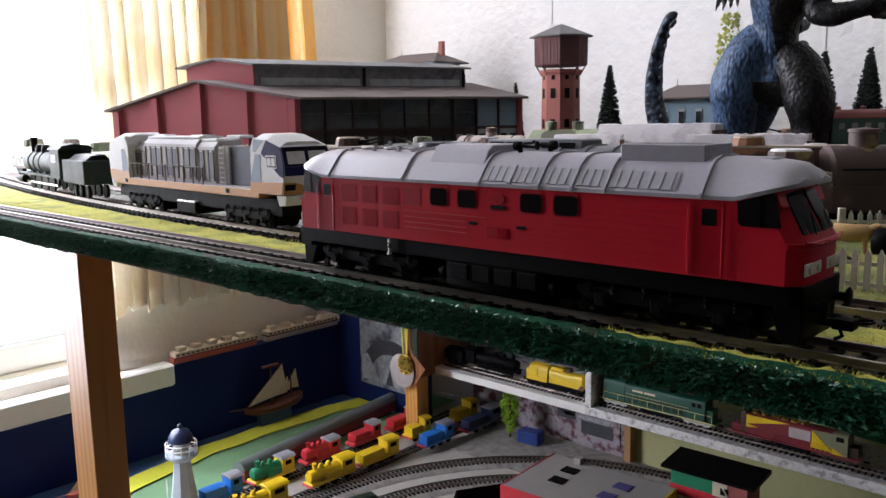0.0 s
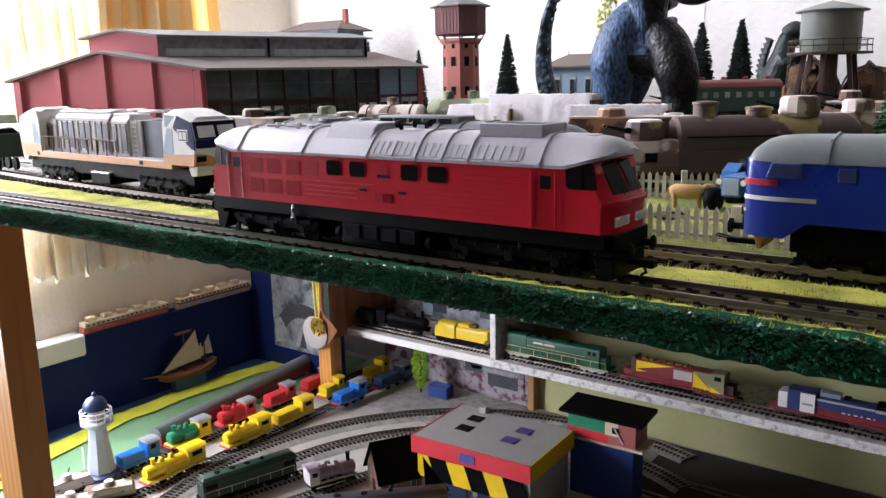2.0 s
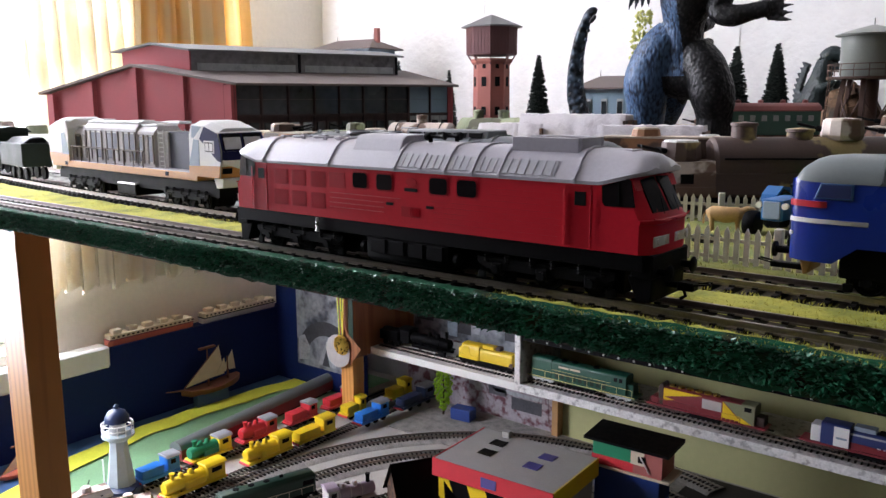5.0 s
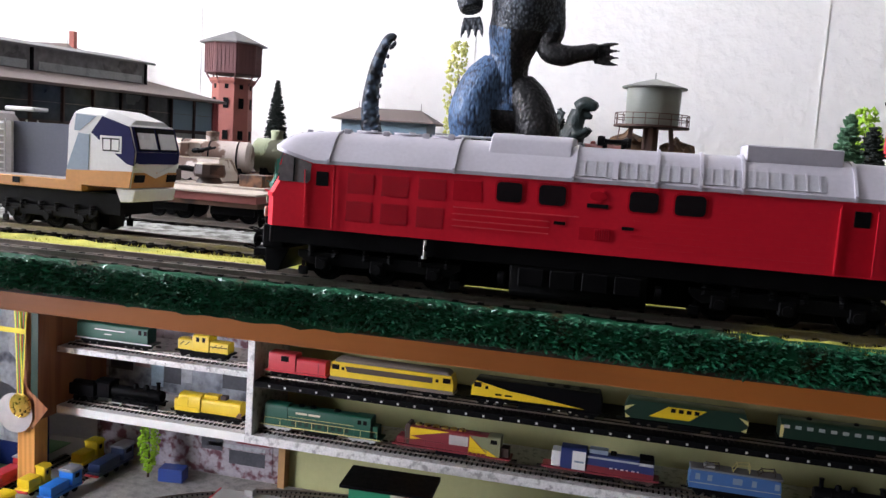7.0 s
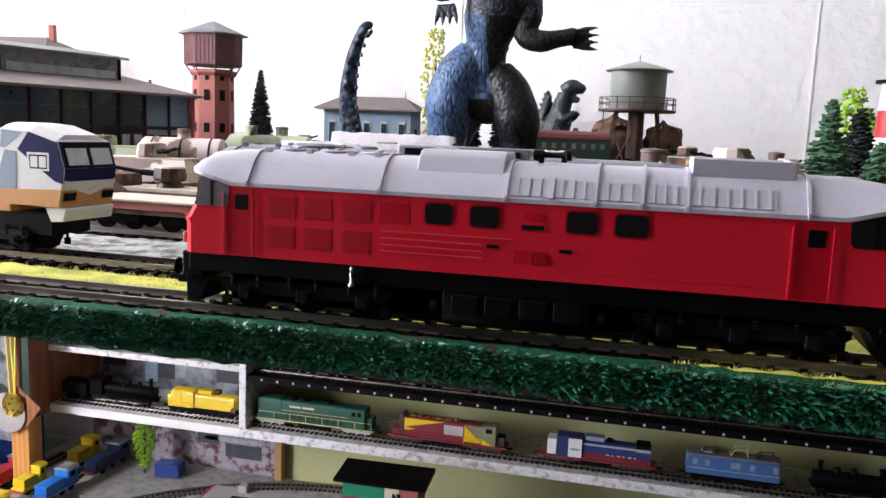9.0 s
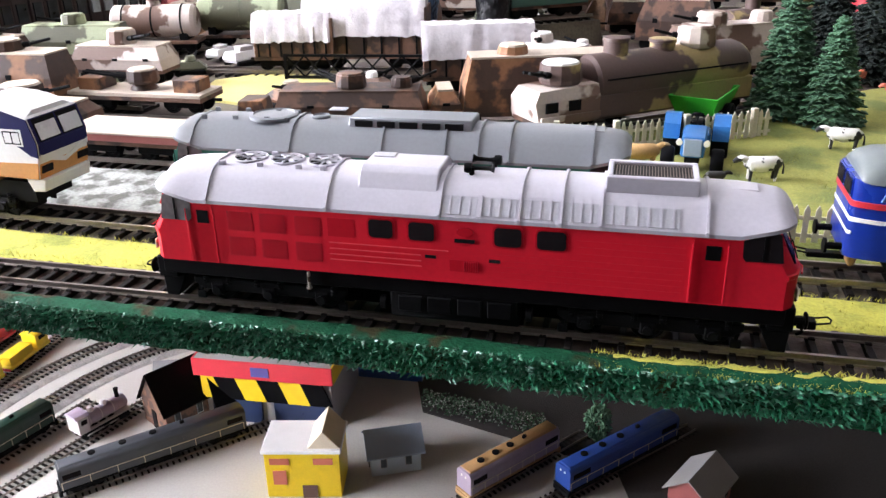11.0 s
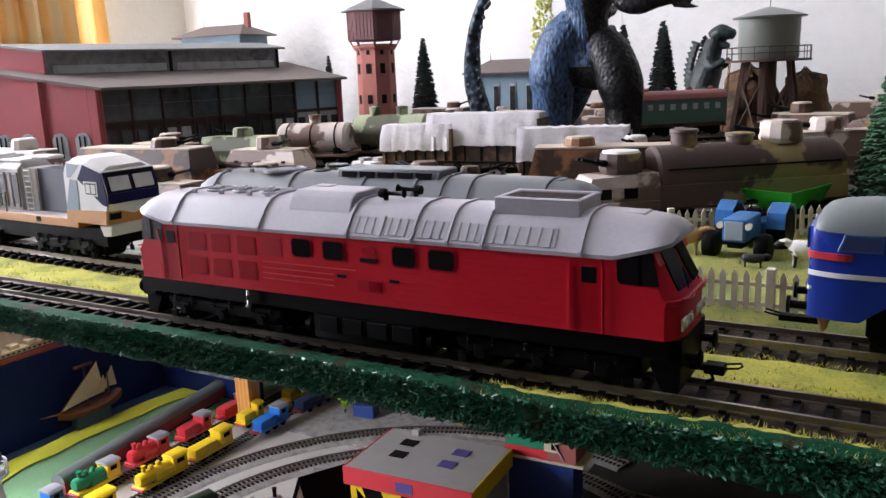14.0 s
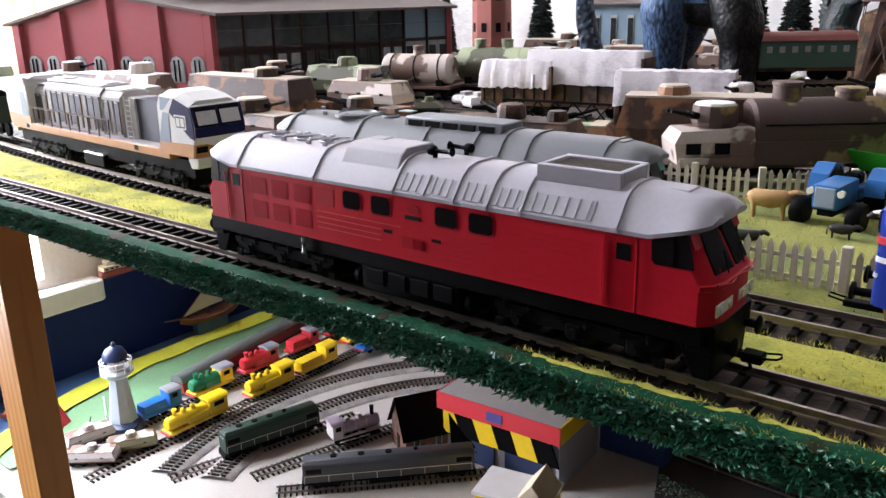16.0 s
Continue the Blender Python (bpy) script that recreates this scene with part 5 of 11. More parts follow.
def water_tank(place):
    t = thing("steel_water_tank", "grey-green round water tank on brown timber legs", "water tower", place)
    tk = part("tank", lathe(bm_new(), [(0.0001, 0.098), (0.0310, 0.098), (0.0322, 0.100), (0.0325, 0.140), (0.0300, 0.1405), (0.0001, 0.1405)], 40), M_TANK, t)
    part("roof", lathe(bm_new(), [(0.0001, 0.1395), (0.0388, 0.1395), (0.0392, 0.1408), (0.020, 0.1465), (0.0025, 0.1505), (0.0001, 0.1505)], 40), M_TANK, t)
    b = bm_new()
    tube(b, (0, 0, 0.150), (0, 0, 0.1575), 0.0006, 8)
    part("finial", b, M_TANK, t)
    for z in (0.112, 0.126):
        part("hoop", lathe(bm_new(), [(0.0318, z), (0.0330, z), (0.0330, z + 0.001), (0.0318, z + 0.001)], 40), M_TANK, tk)
    dk = part("walkway", lathe(bm_new(), [(0.0001, 0.0955), (0.0452, 0.0955), (0.0455, 0.0965), (0.0452, 0.0978), (0.0001, 0.0978)], 40), M_RUST, t)
    for z in (0.1045, 0.1105):
        b = bm_new()
        bend(b, [(0.0445 * math.cos(radians(a)), 0.0445 * math.sin(radians(a)), z) for a in range(0, 361, 12)], 0.0005, 6)
        part("rail", b, M_RUST, dk)
    for a in range(0, 360, 20):
        b = bm_new()
        tube(b, (0.0445 * math.cos(radians(a)), 0.0445 * math.sin(radians(a)), 0.0975), (0.0445 * math.cos(radians(a)), 0.0445 * math.sin(radians(a)), 0.1108), 0.0005, 6)
        part("baluster", b, M_RUST, dk)
    for a in range(30, 390, 60):
        b = bm_new()
        c, s = math.cos(radians(a)), math.sin(radians(a))
        tube(b, (0.042 * c, 0.042 * s, 0.0), (0.027 * c, 0.027 * s, 0.096), 0.0034, 4)
        part("leg", b, M_RUST, t)
        b = bm_new()
        c2, s2 = math.cos(radians(a + 60)), math.sin(radians(a + 60))
        tube(b, (0.040 * c, 0.040 * s, 0.014), (0.030 * c2, 0.030 * s2, 0.078), 0.0012, 6)
        tube(b, (0.040 * c2, 0.040 * s2, 0.014), (0.030 * c, 0.030 * s, 0.078), 0.0012, 6)
        part("brace", b, M_RUST, t)
    b = bm_new()
    tube(b, (0, 0, 0), (0, 0, 0.098), 0.0095, 14)
    part("riser", b, M_RUST, t)
    ld = bm_new()
    for d in (-0.004, 0.004):
        tube(ld, (-0.044, -0.022 + d, 0.0), (-0.037, -0.022 + d, 0.098), 0.0006, 5)
    for i in range(12):
        tube(ld, (-0.0435 + i * 0.0006, -0.026, 0.006 + i * 0.0078), (-0.0435 + i * 0.0006, -0.018, 0.006 + i * 0.0078), 0.0005, 5)
    part("ladder", ld, M_RUST, t)
    return t


water_tank(at(0.0190, 0.6950, 0.0015) @ Matrix.Diagonal((0.93, 0.93, 1.0, 1.0)))


def rock(label, place, H, R, seed):
    """A craggy lump: rings pushed in and out by noise."""
    n, rings = 26, []
    for k in range(12):
        u = k / 11
        rr = R * (1 - 0.55 * u ** 1.6) if k < 11 else R * 0.05
        row = []
        for i in range(n):
            a = 6.2832 * i / n
            c = Vector((math.cos(a), math.sin(a), u * 2.2))
            d = 1 + 0.30 * noise.noise(c * 2.1 + Vector((seed, 0, 0))) + 0.14 * noise.noise(c * 6 + Vector((0, seed, 0)))
            row.append((rr * d * c.x, rr * d * c.y, H * u * (1 + 0.10 * noise.noise(c * 3))))
        rings.append(row)
    return solid("rock", loft(bm_new(), rings), M_ROCK, label, "rock", at=place, smooth=30)


rock("craggy brown model rock behind the water tank", at(-0.006, 0.735, 0.0), 0.092, 0.042, 3)
rock("craggy brown model rock behind the water tank", at(0.050, 0.742, 0.0), 0.086, 0.034, 8)


def striped_light(place):
    t = thing("striped_beacon", "red and white striped beacon with a dark gallery", "lighthouse", place)
    r, z = 0.020, 0.0
    for i in range(5):
        r2 = r - 0.0016
        part("band", lathe(bm_new(), [(0.0001, z), (r, z), (r2, z + 0.026), (0.0001, z + 0.026)], 24), M_TOYRED if i % 2 else M_WHITEL, t)
        r, z = r2, z + 0.026
    part("gallery", lathe(bm_new(), [(0.0001, z), (0.018, z), (0.018, z + 0.003), (0.0001, z + 0.003)], 24), M_DARK, t)
    part("lantern", lathe(bm_new(), [(0.0001, z + 0.003), (0.009, z + 0.003), (0.009, z + 0.018), (0.0001, z + 0.024)], 20), M_LHBLUE, t)
    return t


striped_light(at(0.262, 0.63))

# ---- other rolling stock on the upper board ----
def grey_diesel(place):
    """White and orange road diesel of card: hood, walkway with rail, slanted navy cab at the east end. 0.255 long."""
    lo = thing("card_diesel", "white, orange and navy card diesel with open side walkway", "locomotive", place)
    x0, x1, w = -0.1275, 0.1275, 0.0165
    fr = part("frame", box(bm_new(), x0 + 0.006, x1 - 0.030, -w, w, 0.0135, 0.0185, 0.0003), M_ORANGE, lo)
    for s in (-1, 1):
        for xx in (-0.095, 0.060):
            part("step_hole", box(bm_new(), xx - 0.002, xx + 0.002, s * w - 0.0004, s * w + 0.0004, 0.0150, 0.0178), M_DARK, fr, smooth=0)
    part("deck", box(bm_new(), x0 + 0.010, x1 - 0.034, -w + 0.0008, w - 0.0008, 0.0184, 0.0190), M_GREYL, lo, smooth=0)
    # hood in three blocks with sloping shoulders
    prof = lambda hw, t: [(-hw, 0.0185), (-hw, t - 0.004), (-hw + 0.004, t), (hw - 0.004, t), (hw, t - 0.004), (hw, 0.0185)]
    # grey sides under white tops: the sides' shade is put into the colour
    for a, b, hw, t, mm in ((-0.098, -0.070, 0.0105, 0.0450, M_GREYL), (-0.070, 0.012, 0.0118, 0.0490, M_GREYL), (0.012, 0.036, 0.0112, 0.0475, M_GREYL)):
        hd = part("hood", prism(bm_new(), prof(hw, t), a, b, "x", 0.0004), mm, lo, smooth=0)
        part("hood_top", box(bm_new(), a + 0.001, b - 0.001, -hw + 0.003, hw - 0.003, t - 0.0004, t + 0.0012, 0.0003), M_WHITEL, hd)
        n = max(2, round((b - a) / 0.0095))
        for s in (-1, 1):
            for i in range(n + 1):
                xx = a + 0.002 + (b - a - 0.004) * i / n
                part("panel_edge", box(bm_new(), xx - 0.0008, xx + 0.0008, s * hw - 0.0006, s * hw + 0.0006, 0.021, t - 0.006), M_FELT, hd, smooth=0)
                # flush dark panels put the shade of the side gaps into colour
                if i < n and (i * 7 + round(a * 500)) % 3 != 1:
                    part("air_intake", box(bm_new(), xx + 0.0012, xx + (b - a - 0.004) / n - 0.0012, s * hw - 0.0004, s * hw + 0.0004, 0.0225 + 0.006 * (i % 2), t - 0.0075), M_SLATED, hd, "flush dark side panel with gap shade in its colour", smooth=0)
            part("panel_edge", box(bm_new(), a + 0.002, b - 0.002, s * hw - 0.00045, s * hw + 0.00045, t - 0.0065, t - 0.0060), M_ROOFG, hd, smooth=0)
    for s in (-1, 1):
        b = bm_new()
        bend(b, [(-0.086, s * 0.0158, 0.0300), (0.028, s * 0.0158, 0.0300)], 0.0006, 6)
        rl = part("walkway_rail", b, M_FELT, lo)
        for i in range(9):
            xx = -0.084 + i * 0.0138
            b = bm_new()
            tube(b, (xx, s * 0.0158, 0.0185), (xx, s * 0.0158, 0.0300), 0.00055, 6)
            part("rail_post", b, M_FELT, rl)
    # doorway gap and ladder behind the east cab
    part("equipment", box(bm_new(), 0.036, 0.049, -0.0085, 0.0085, 0.0185, 0.0440), M_GREYL, lo, smooth=0)
    # dark block added for the shade in the doorway gap
    part("bulkhead", box(bm_new(), 0.049, 0.0885, -0.0070, 0.0070, 0.0185, 0.0440), M_SLATED, lo, "dark filler for the shade in the doorway gap", smooth=0)
    for s in (-1, 1):
        b = bm_new()
        for d in (0.040, 0.047):
            tube(b, (d, s * 0.0105, 0.0190), (d, s * 0.0105, 0.0450), 0.0005, 5)
        for k in range(8):
            tube(b, (0.040, s * 0.0105, 0.0205 + k * 0.0032), (0.047, s * 0.0105, 0.0205 + k * 0.0032), 0.0004, 5)
        part("ladder", b, M_WHITEL, lo)
    # cabs: steep framed windscreen, sloping slate corner behind, orange band and white skirt below
    UP = 0.0060
    for e in (1, -1):
        y = w
        X = lambda pts: [(e * a, b - UP) for a, b in pts]
        cab = part("cab", prism(bm_new(), X([(0.0885, 0.0245), (0.1240, 0.0225), (0.1262, 0.0340), (0.1268, 0.0395), (0.1235, 0.0512), (0.1085, 0.0555), (0.0930, 0.0562), (0.0895, 0.0500)]), -y, y, "y", 0.0006), M_WHITEL, lo, smooth=0)
        for s in (-1, 1):
            q = lambda pts, mm, nm, up=0.0002, par=cab: part(nm, prism(bm_new(), X(pts), *sorted((s * (y - 0.0003), s * (y + up))), "y"), mm, par, smooth=0)
            q([(0.0890, 0.0295), (0.1012, 0.0290), (0.1016, 0.0460), (0.0955, 0.0465)], M_SLATE, "slate_panel")
            q([(0.0885, 0.0228), (0.1236, 0.0228), (0.1250, 0.0305), (0.0890, 0.0292)], M_ORANGE, "orange_panel", 0.00025)
            q([(0.0930, 0.0475), (0.0960, 0.0475), (0.1052, 0.0545), (0.0940, 0.0552)], M_SLATE if e > 0 else M_WHITEL, "door_panel", 0.00015)
            if e > 0:
                q([(0.1025, 0.0470), (0.1085, 0.0547), (0.1232, 0.0506), (0.1264, 0.0395), (0.1258, 0.0330), (0.1221, 0.0338), (0.1120, 0.0405)], M_NAVY, "navy_stripe", 0.00025)
                win = q([(0.1082, 0.0382), (0.1192, 0.0382), (0.1192, 0.0460), (0.1075, 0.0460)], M_WHITEL, "side_window", 0.0004)
                q([(0.1092, 0.0390), (0.1182, 0.0390), (0.1182, 0.0450), (0.1087, 0.0450)], M_DARK, "window_frame", 0.0005, win)
                for a in (0.1096, 0.1141):
                    q([(a, 0.0396), (a + 0.0037, 0.0396), (a + 0.0037, 0.0444), (a, 0.0444)], M_WHITEL, "pane", 0.0006, win)
        def facet(nm, mm, par, y0, y1, z0, z1, up, slope):
            """A thin panel on the front: slope gives x at a height."""
            back = [(e * (slope(z) - 0.0006), yy, z - UP) for yy, z in ((y0, z0), (y1, z0), (y1, z1), (y0, z1))]
            frnt = [(e * (slope(z) + up), yy, z - UP) for yy, z in ((y0, z0), (y1, z0), (y1, z1), (y0, z1))]
            return part(nm, loft(bm_new(), [back, frnt]), mm, par, smooth=0)
        steep = lambda z: 0.1268 - (z - 0.0395) / 0.0117 * 0.0033 if z > 0.0395 else (0.1262 + (z - 0.0340) / 0.0055 * 0.0006 if z > 0.0340 else 0.1240 + (z - 0.0225) / 0.0115 * 0.0022)
        main = M_NAVY if e > 0 else M_WHITEL
        facet("front_panel", main, cab, -y + 0.0005, y - 0.0005, 0.0340, 0.0395, 0.0003, steep)
        fp = facet("front_panel", main, cab, -y + 0.0005, y - 0.0005, 0.0396, 0.0508, 0.0003, steep)
        facet("front_panel", M_ORANGE, cab, -y + 0.0005, y - 0.0005, 0.0228, 0.0300, 0.0003, steep)
        for a, b in ((-0.0145, -0.0006), (0.0006, 0.0145)):
            ws = facet("windscreen", M_DARK, fp, a, b, 0.0402, 0.0504, 0.0006, steep)
            facet("pane", M_SCREEN, ws, a + 0.0008, b - 0.0008, 0.0409, 0.0482, 0.0009, steep)
        for s in (-1, 1):
            v = [(s * (y - 0.0008), 0.0322), (s * (y - 0.0008), 0.0345), (0.0, 0.0296), (0.0, 0.0273)]
            part("white_chevron", loft(bm_new(), [[(e * (steep(z) + u), yy, z - UP) for yy, z in v] for u in (-0.0004, 0.0007)]), M_WHITEL, cab, smooth=0)
            facet("lamp_box", M_DARK, cab, s * 0.0120 - 0.0034, s * 0.0120 + 0.0034, 0.0255, 0.0290, 0.0010, steep)
        part("skirt", prism(bm_new(), X([(0.1150, 0.0224), (0.1262, 0.0224), (0.1248, 0.0165), (0.1180, 0.0160)]), -y + 0.001, y - 0.001, "y", 0.0004), M_WHITEL, lo, smooth=0)
        part("cab_roof", loft(bm_new(), [[(e * a, yy * k, b - UP) for yy in (-0.0152, 0.0152)] + [(e * a, yy * k * 0.7, b + 0.0022 - UP) for yy in (0.0152, -0.0152)] for a, b, k in ((0.0900, 0.0550, 0.9), (0.0960, 0.0563, 1.0), (0.1085, 0.0555, 1.0), (0.1220, 0.0516, 0.95))]), M_WHITEL, cab, smooth=0)
    for a in (-0.060, 0.0, 0.05):
        part("roof_vent", box(bm_new(), a - 0.009, a + 0.009, -0.005, 0.005, 0.0492, 0.0512, 0.0005), M_WHITEL, lo)
    for ob in list(lo.children):
        ob.matrix_basis = Matrix.Translation((0, 0, UP)) @ ob.matrix_basis
    tk = bm_new()
    box(tk, -0.016, 0.012, -0.0150, 0.0150, 0.0035, 0.0115, 0.0008)
    part("fuel_tank", tk, M_DARK, lo)
    part("tank_lid", box(bm_new(), -0.015, 0.011, -0.0152, 0.0152, 0.0112, 0.0122, 0.0003), M_STEEL, lo)
    part("underframe", box(bm_new(), x0 + 0.008, x1 - 0.012, -0.0120, 0.0120, 0.0095, 0.0194), M_DARK, lo)
    for bx in (-0.074, 0.076):
        bogie(lo, bx, (bx - 0.020, bx, bx + 0.020), 0.028)
    return lo


gx = -0.3335
grey_diesel(at(gx, track_y(gx), RAIL, math.degrees(math.atan2(track_y(gx + 0.06) - track_y(gx - 0.06), 0.12))))


def blue_diesel(place):
    """Blue express diesel with a rounded nose to the west, grey ribbed roof, red and white nose bands."""
    L, w = 0.230, 0.0172
    lo = thing("express_diesel", "royal blue express diesel with grey roof and red-white nose bands", "locomotive", place)
    def sec(x, z0, z1, k):
        return [(x, -w * k, z0), (x, -w * k, z1 - 0.003), (x, -w * k * 0.96, z1), (x, w * k * 0.96, z1), (x, w * k, z1 - 0.003), (x, w * k, z0)]
    def nose(d):
        return 0.74 + 0.26 * min(1, (d / 0.010)) ** 0.5
    ds = [0.0, 0.0012, 0.003, 0.006, 0.010, 0.016, 0.024]
    xs = [(d, nose(d), 0.0400 + 0.002 * min(1, d / 0.02)) for d in ds] + [(L - d, nose(d), 0.0400 + 0.002 * min(1, d / 0.02)) for d in ds[::-1]]
    body = part("body", loft(bm_new(), [sec(x, 0.0080 if x < 0.017 or x > L - 0.017 else 0.0142, z, k) for x, k, z in xs]), M_BLUE, lo, smooth=50)
    def rsec(x, k, e, t):
        return [(x, -w * k - 0.0003, e), (x, -w * k * 0.93, e + (t - e) * 0.45), (x, -w * k * 0.68, e + (t - e) * 0.82), (x, 0, t), (x, w * k * 0.68, e + (t - e) * 0.82), (x, w * k * 0.93, e + (t - e) * 0.45), (x, w * k + 0.0003, e)]
    rs = [(0.0016, 0.84, 0.0398, 0.0430), (0.0024, 0.90, 0.0394, 0.0452), (0.0045, 0.95, 0.0390, 0.0478), (0.009, 0.985, 0.0387, 0.0498), (0.017, 1.0, 0.0385, 0.0508), (0.04, 1.0, 0.0385, 0.0514)]
    roof = part("roof", loft(bm_new(), [rsec(*r) for r in rs] + [rsec(L - x, k, e, t) for x, k, e, t in rs[::-1]]), M_ROOFG, lo, smooth=50)
    for x in (0.030, 0.056, 0.09, 0.12, 0.15):
        part("roof_rib", loft(bm_new(), [[(x + d, y * 1.02, z + 0.0007) for _, y, z in rsec(x, 1.0, 0.0385, 0.0514)] + [(x + d, y * 0.9, z - 0.001) for _, y, z in rsec(x, 1.0, 0.0385, 0.0514)[::-1]] for d in (-0.0005, 0.0005)]), M_ROOFG, roof)
    part("roof_walk", box(bm_new(), 0.075, 0.17, -0.006, 0.006, 0.0508, 0.0526, 0.0004), M_ROOFG, roof)
    def band(z0, z1, dmax, mm, nm, up):
        pts = []
        for d in [v for v in (dmax, 0.010, 0.006, 0.003, 0.0012, 0.0002) if v <= dmax]:
            pts.append((d, -w * nose(d)))
        pts += [(p[0], -p[1]) for p in pts[::-1]]
        outer = [(x - up * 0.8, y * (1 + up * 40)) for x, y in pts]
        rings = [[(a[0], a[1], z0), (b[0], b[1], z0), (b[0], b[1], z1), (a[0], a[1], z1)] for a, b in zip(pts, outer)]
        return part(nm, loft(bm_new(), rings), mm, lo, smooth=50)
    band(0.0280, 0.0302, 0.0130, M_TOYRED, "red_band", 0.0007)
    band(0.0172, 0.0184, 0.0013, M_WHITEL, "white_band", 0.0005)
    band(0.0222, 0.0238, 0.0270, M_WHITEL, "white_band", 0.0004)
    for s in (-1, 1):
        wn = part("cab_window", prism(bm_new(), [(0.0085, 0.0312), (0.0215, 0.0312), (0.0215, 0.0385), (0.0105, 0.0385)], *sorted((s * (w - 0.0006), s * (w + 0.0003))), "y", 0.0002), M_MIDBLUE, body, smooth=0)
        part("pane", prism(bm_new(), [(0.0095, 0.0320), (0.0207, 0.0320), (0.0207, 0.0378), (0.0112, 0.0378)], *sorted((s * (w - 0.0004), s * (w + 0.0005))), "y"), M_NAVYHOOD, wn, smooth=0)
        for x in (0.034, 0.062, 0.085, 0.11, 0.135):
            part("side_window", box(bm_new(), x, x + 0.006, min(s * (w - 0.0004), s * (w + 0.0003)), max(s * (w - 0.0004), s * (w + 0.0003)), 0.0305, 0.0370, 0.0002), M_NAVYHOOD, body, smooth=0)
        for i in range(4):
            part("white_chevron", prism(bm_new(), [(0.083 + i * 0.004, 0.0385), (0.085 + i * 0.004, 0.0385), (0.105 + i * 0.004, 0.0250), (0.103 + i * 0.004, 0.0250)], *sorted((s * (w - 0.0002), s * (w + 0.00025))), "y"), M_WPALE, body, smooth=0)
        fr = part("windscreen", prism(bm_new(), [(s * 0.0004, 0.0310), (s * 0.0122, 0.0310), (s * 0.0118, 0.0395), (s * 0.0004, 0.0397)], -0.0006, 0.0012, "x"), M_BLUE, body, smooth=0)
        part("pane", prism(bm_new(), [(s * 0.0014, 0.0318), (s * 0.0112, 0.0318), (s * 0.0108, 0.0387), (s * 0.0014, 0.0389)], -0.0010, 0.0012, "x"), M_PANE, fr, smooth=0)
        b = bm_new()
        tube(b, (0.003, s * 0.0098, 0.0120), (-0.0055, s * 0.0098, 0.0120), 0.0014, 10)
        lathe(b, [(0.0001, 0), (0.0030, 0), (0.0030, 0.0010), (0.0001, 0.0012)], 16, m=pose(-0.0055, s * 0.0098, 0.0120, 0, -90, 0))
        part("buffer", b, M_BLACK, lo)
        b = bm_new()
        tube(b, (0.0040, s * 0.0085, 0.0198), (0.0002, s * 0.0085, 0.0198), 0.0021, 14)
        part("headlamp", b, M_LAMP, lo, "round pale headlamp")
    for ob in lo.children_recursive:
        for v in ob.data.vertices:
            v.co.z -= 0.20 * max(0.0, v.co.z - 0.0302)
    for ob in list(lo.children):
        ob.matrix_basis = Matrix.Translation((0, 0, 0.0025 if ob.name.startswith("buffer") else 0.0043)) @ ob.matrix_basis
    part("snow_plough", prism(bm_new(), [(0.002, 0.0138), (0.008, 0.0138), (0.006, 0.0060), (0.004, 0.0054)], -0.0085, 0.0085, "y", 0.0006), M_TANBUF, lo, "tan snow plough")
    part("underframe", box(bm_new(), 0.018, L - 0.018, -0.0150, 0.0150, 0.0070, 0.0202, 0.0006), M_BLACK, lo)
    for bx in (0.048, L - 0.048):
        bogie(lo, bx, (bx - 0.0205, bx, bx + 0.0205), 0.029)
    b = bm_new()
    box(b, -0.010, 0.004, -0.002, 0.002, 0.0058, 0.0080, 0.0003)
    bend(b, [(-0.009, -0.002, 0.0075), (-0.0145, -0.002, 0.0085), (-0.0150, 0.002, 0.0085), (-0.009, 0.002, 0.0075)], 0.00035, 6)
    part("coupling", b, M_BLACK, lo)
    return lo


blue_diesel(at(0.1325, track_y(0.1325), RAIL))


def wagon_base(parent, L, W=0.030, z=0.0095, mm=None):
    part("chassis", box(bm_new(), -L / 2, L / 2, -W / 2, W / 2, z, z + 0.003, 0.0003), mm or M_PLYD, parent)
    for x in (-L / 2 + 0.018, L / 2 - 0.018):
        b = bm_new()
        for s in (-1, 1):
            box(b, x - 0.014, x + 0.014, s * 0.0105 - 0.001, s * 0.0105 + 0.001, 0.0045, 0.0090, 0.0003)
        bg = part("bogie", b, M_DARK, parent)
        for a in (x - 0.009, x + 0.009):
            for s in (-1, 1):
                part("wheel", WHEEL, None, bg, at=pose(a, s * 0.0078, 0.0060, 0, 0, 0 if s > 0 else 180))
    for e in (-1, 1):
        part("coupling", box(bm_new(), e * (L / 2 + 0.003) - 0.004, e * (L / 2 + 0.003) + 0.004, -0.0012, 0.0012, 0.0078, 0.0098), M_DARK, parent, smooth=0)


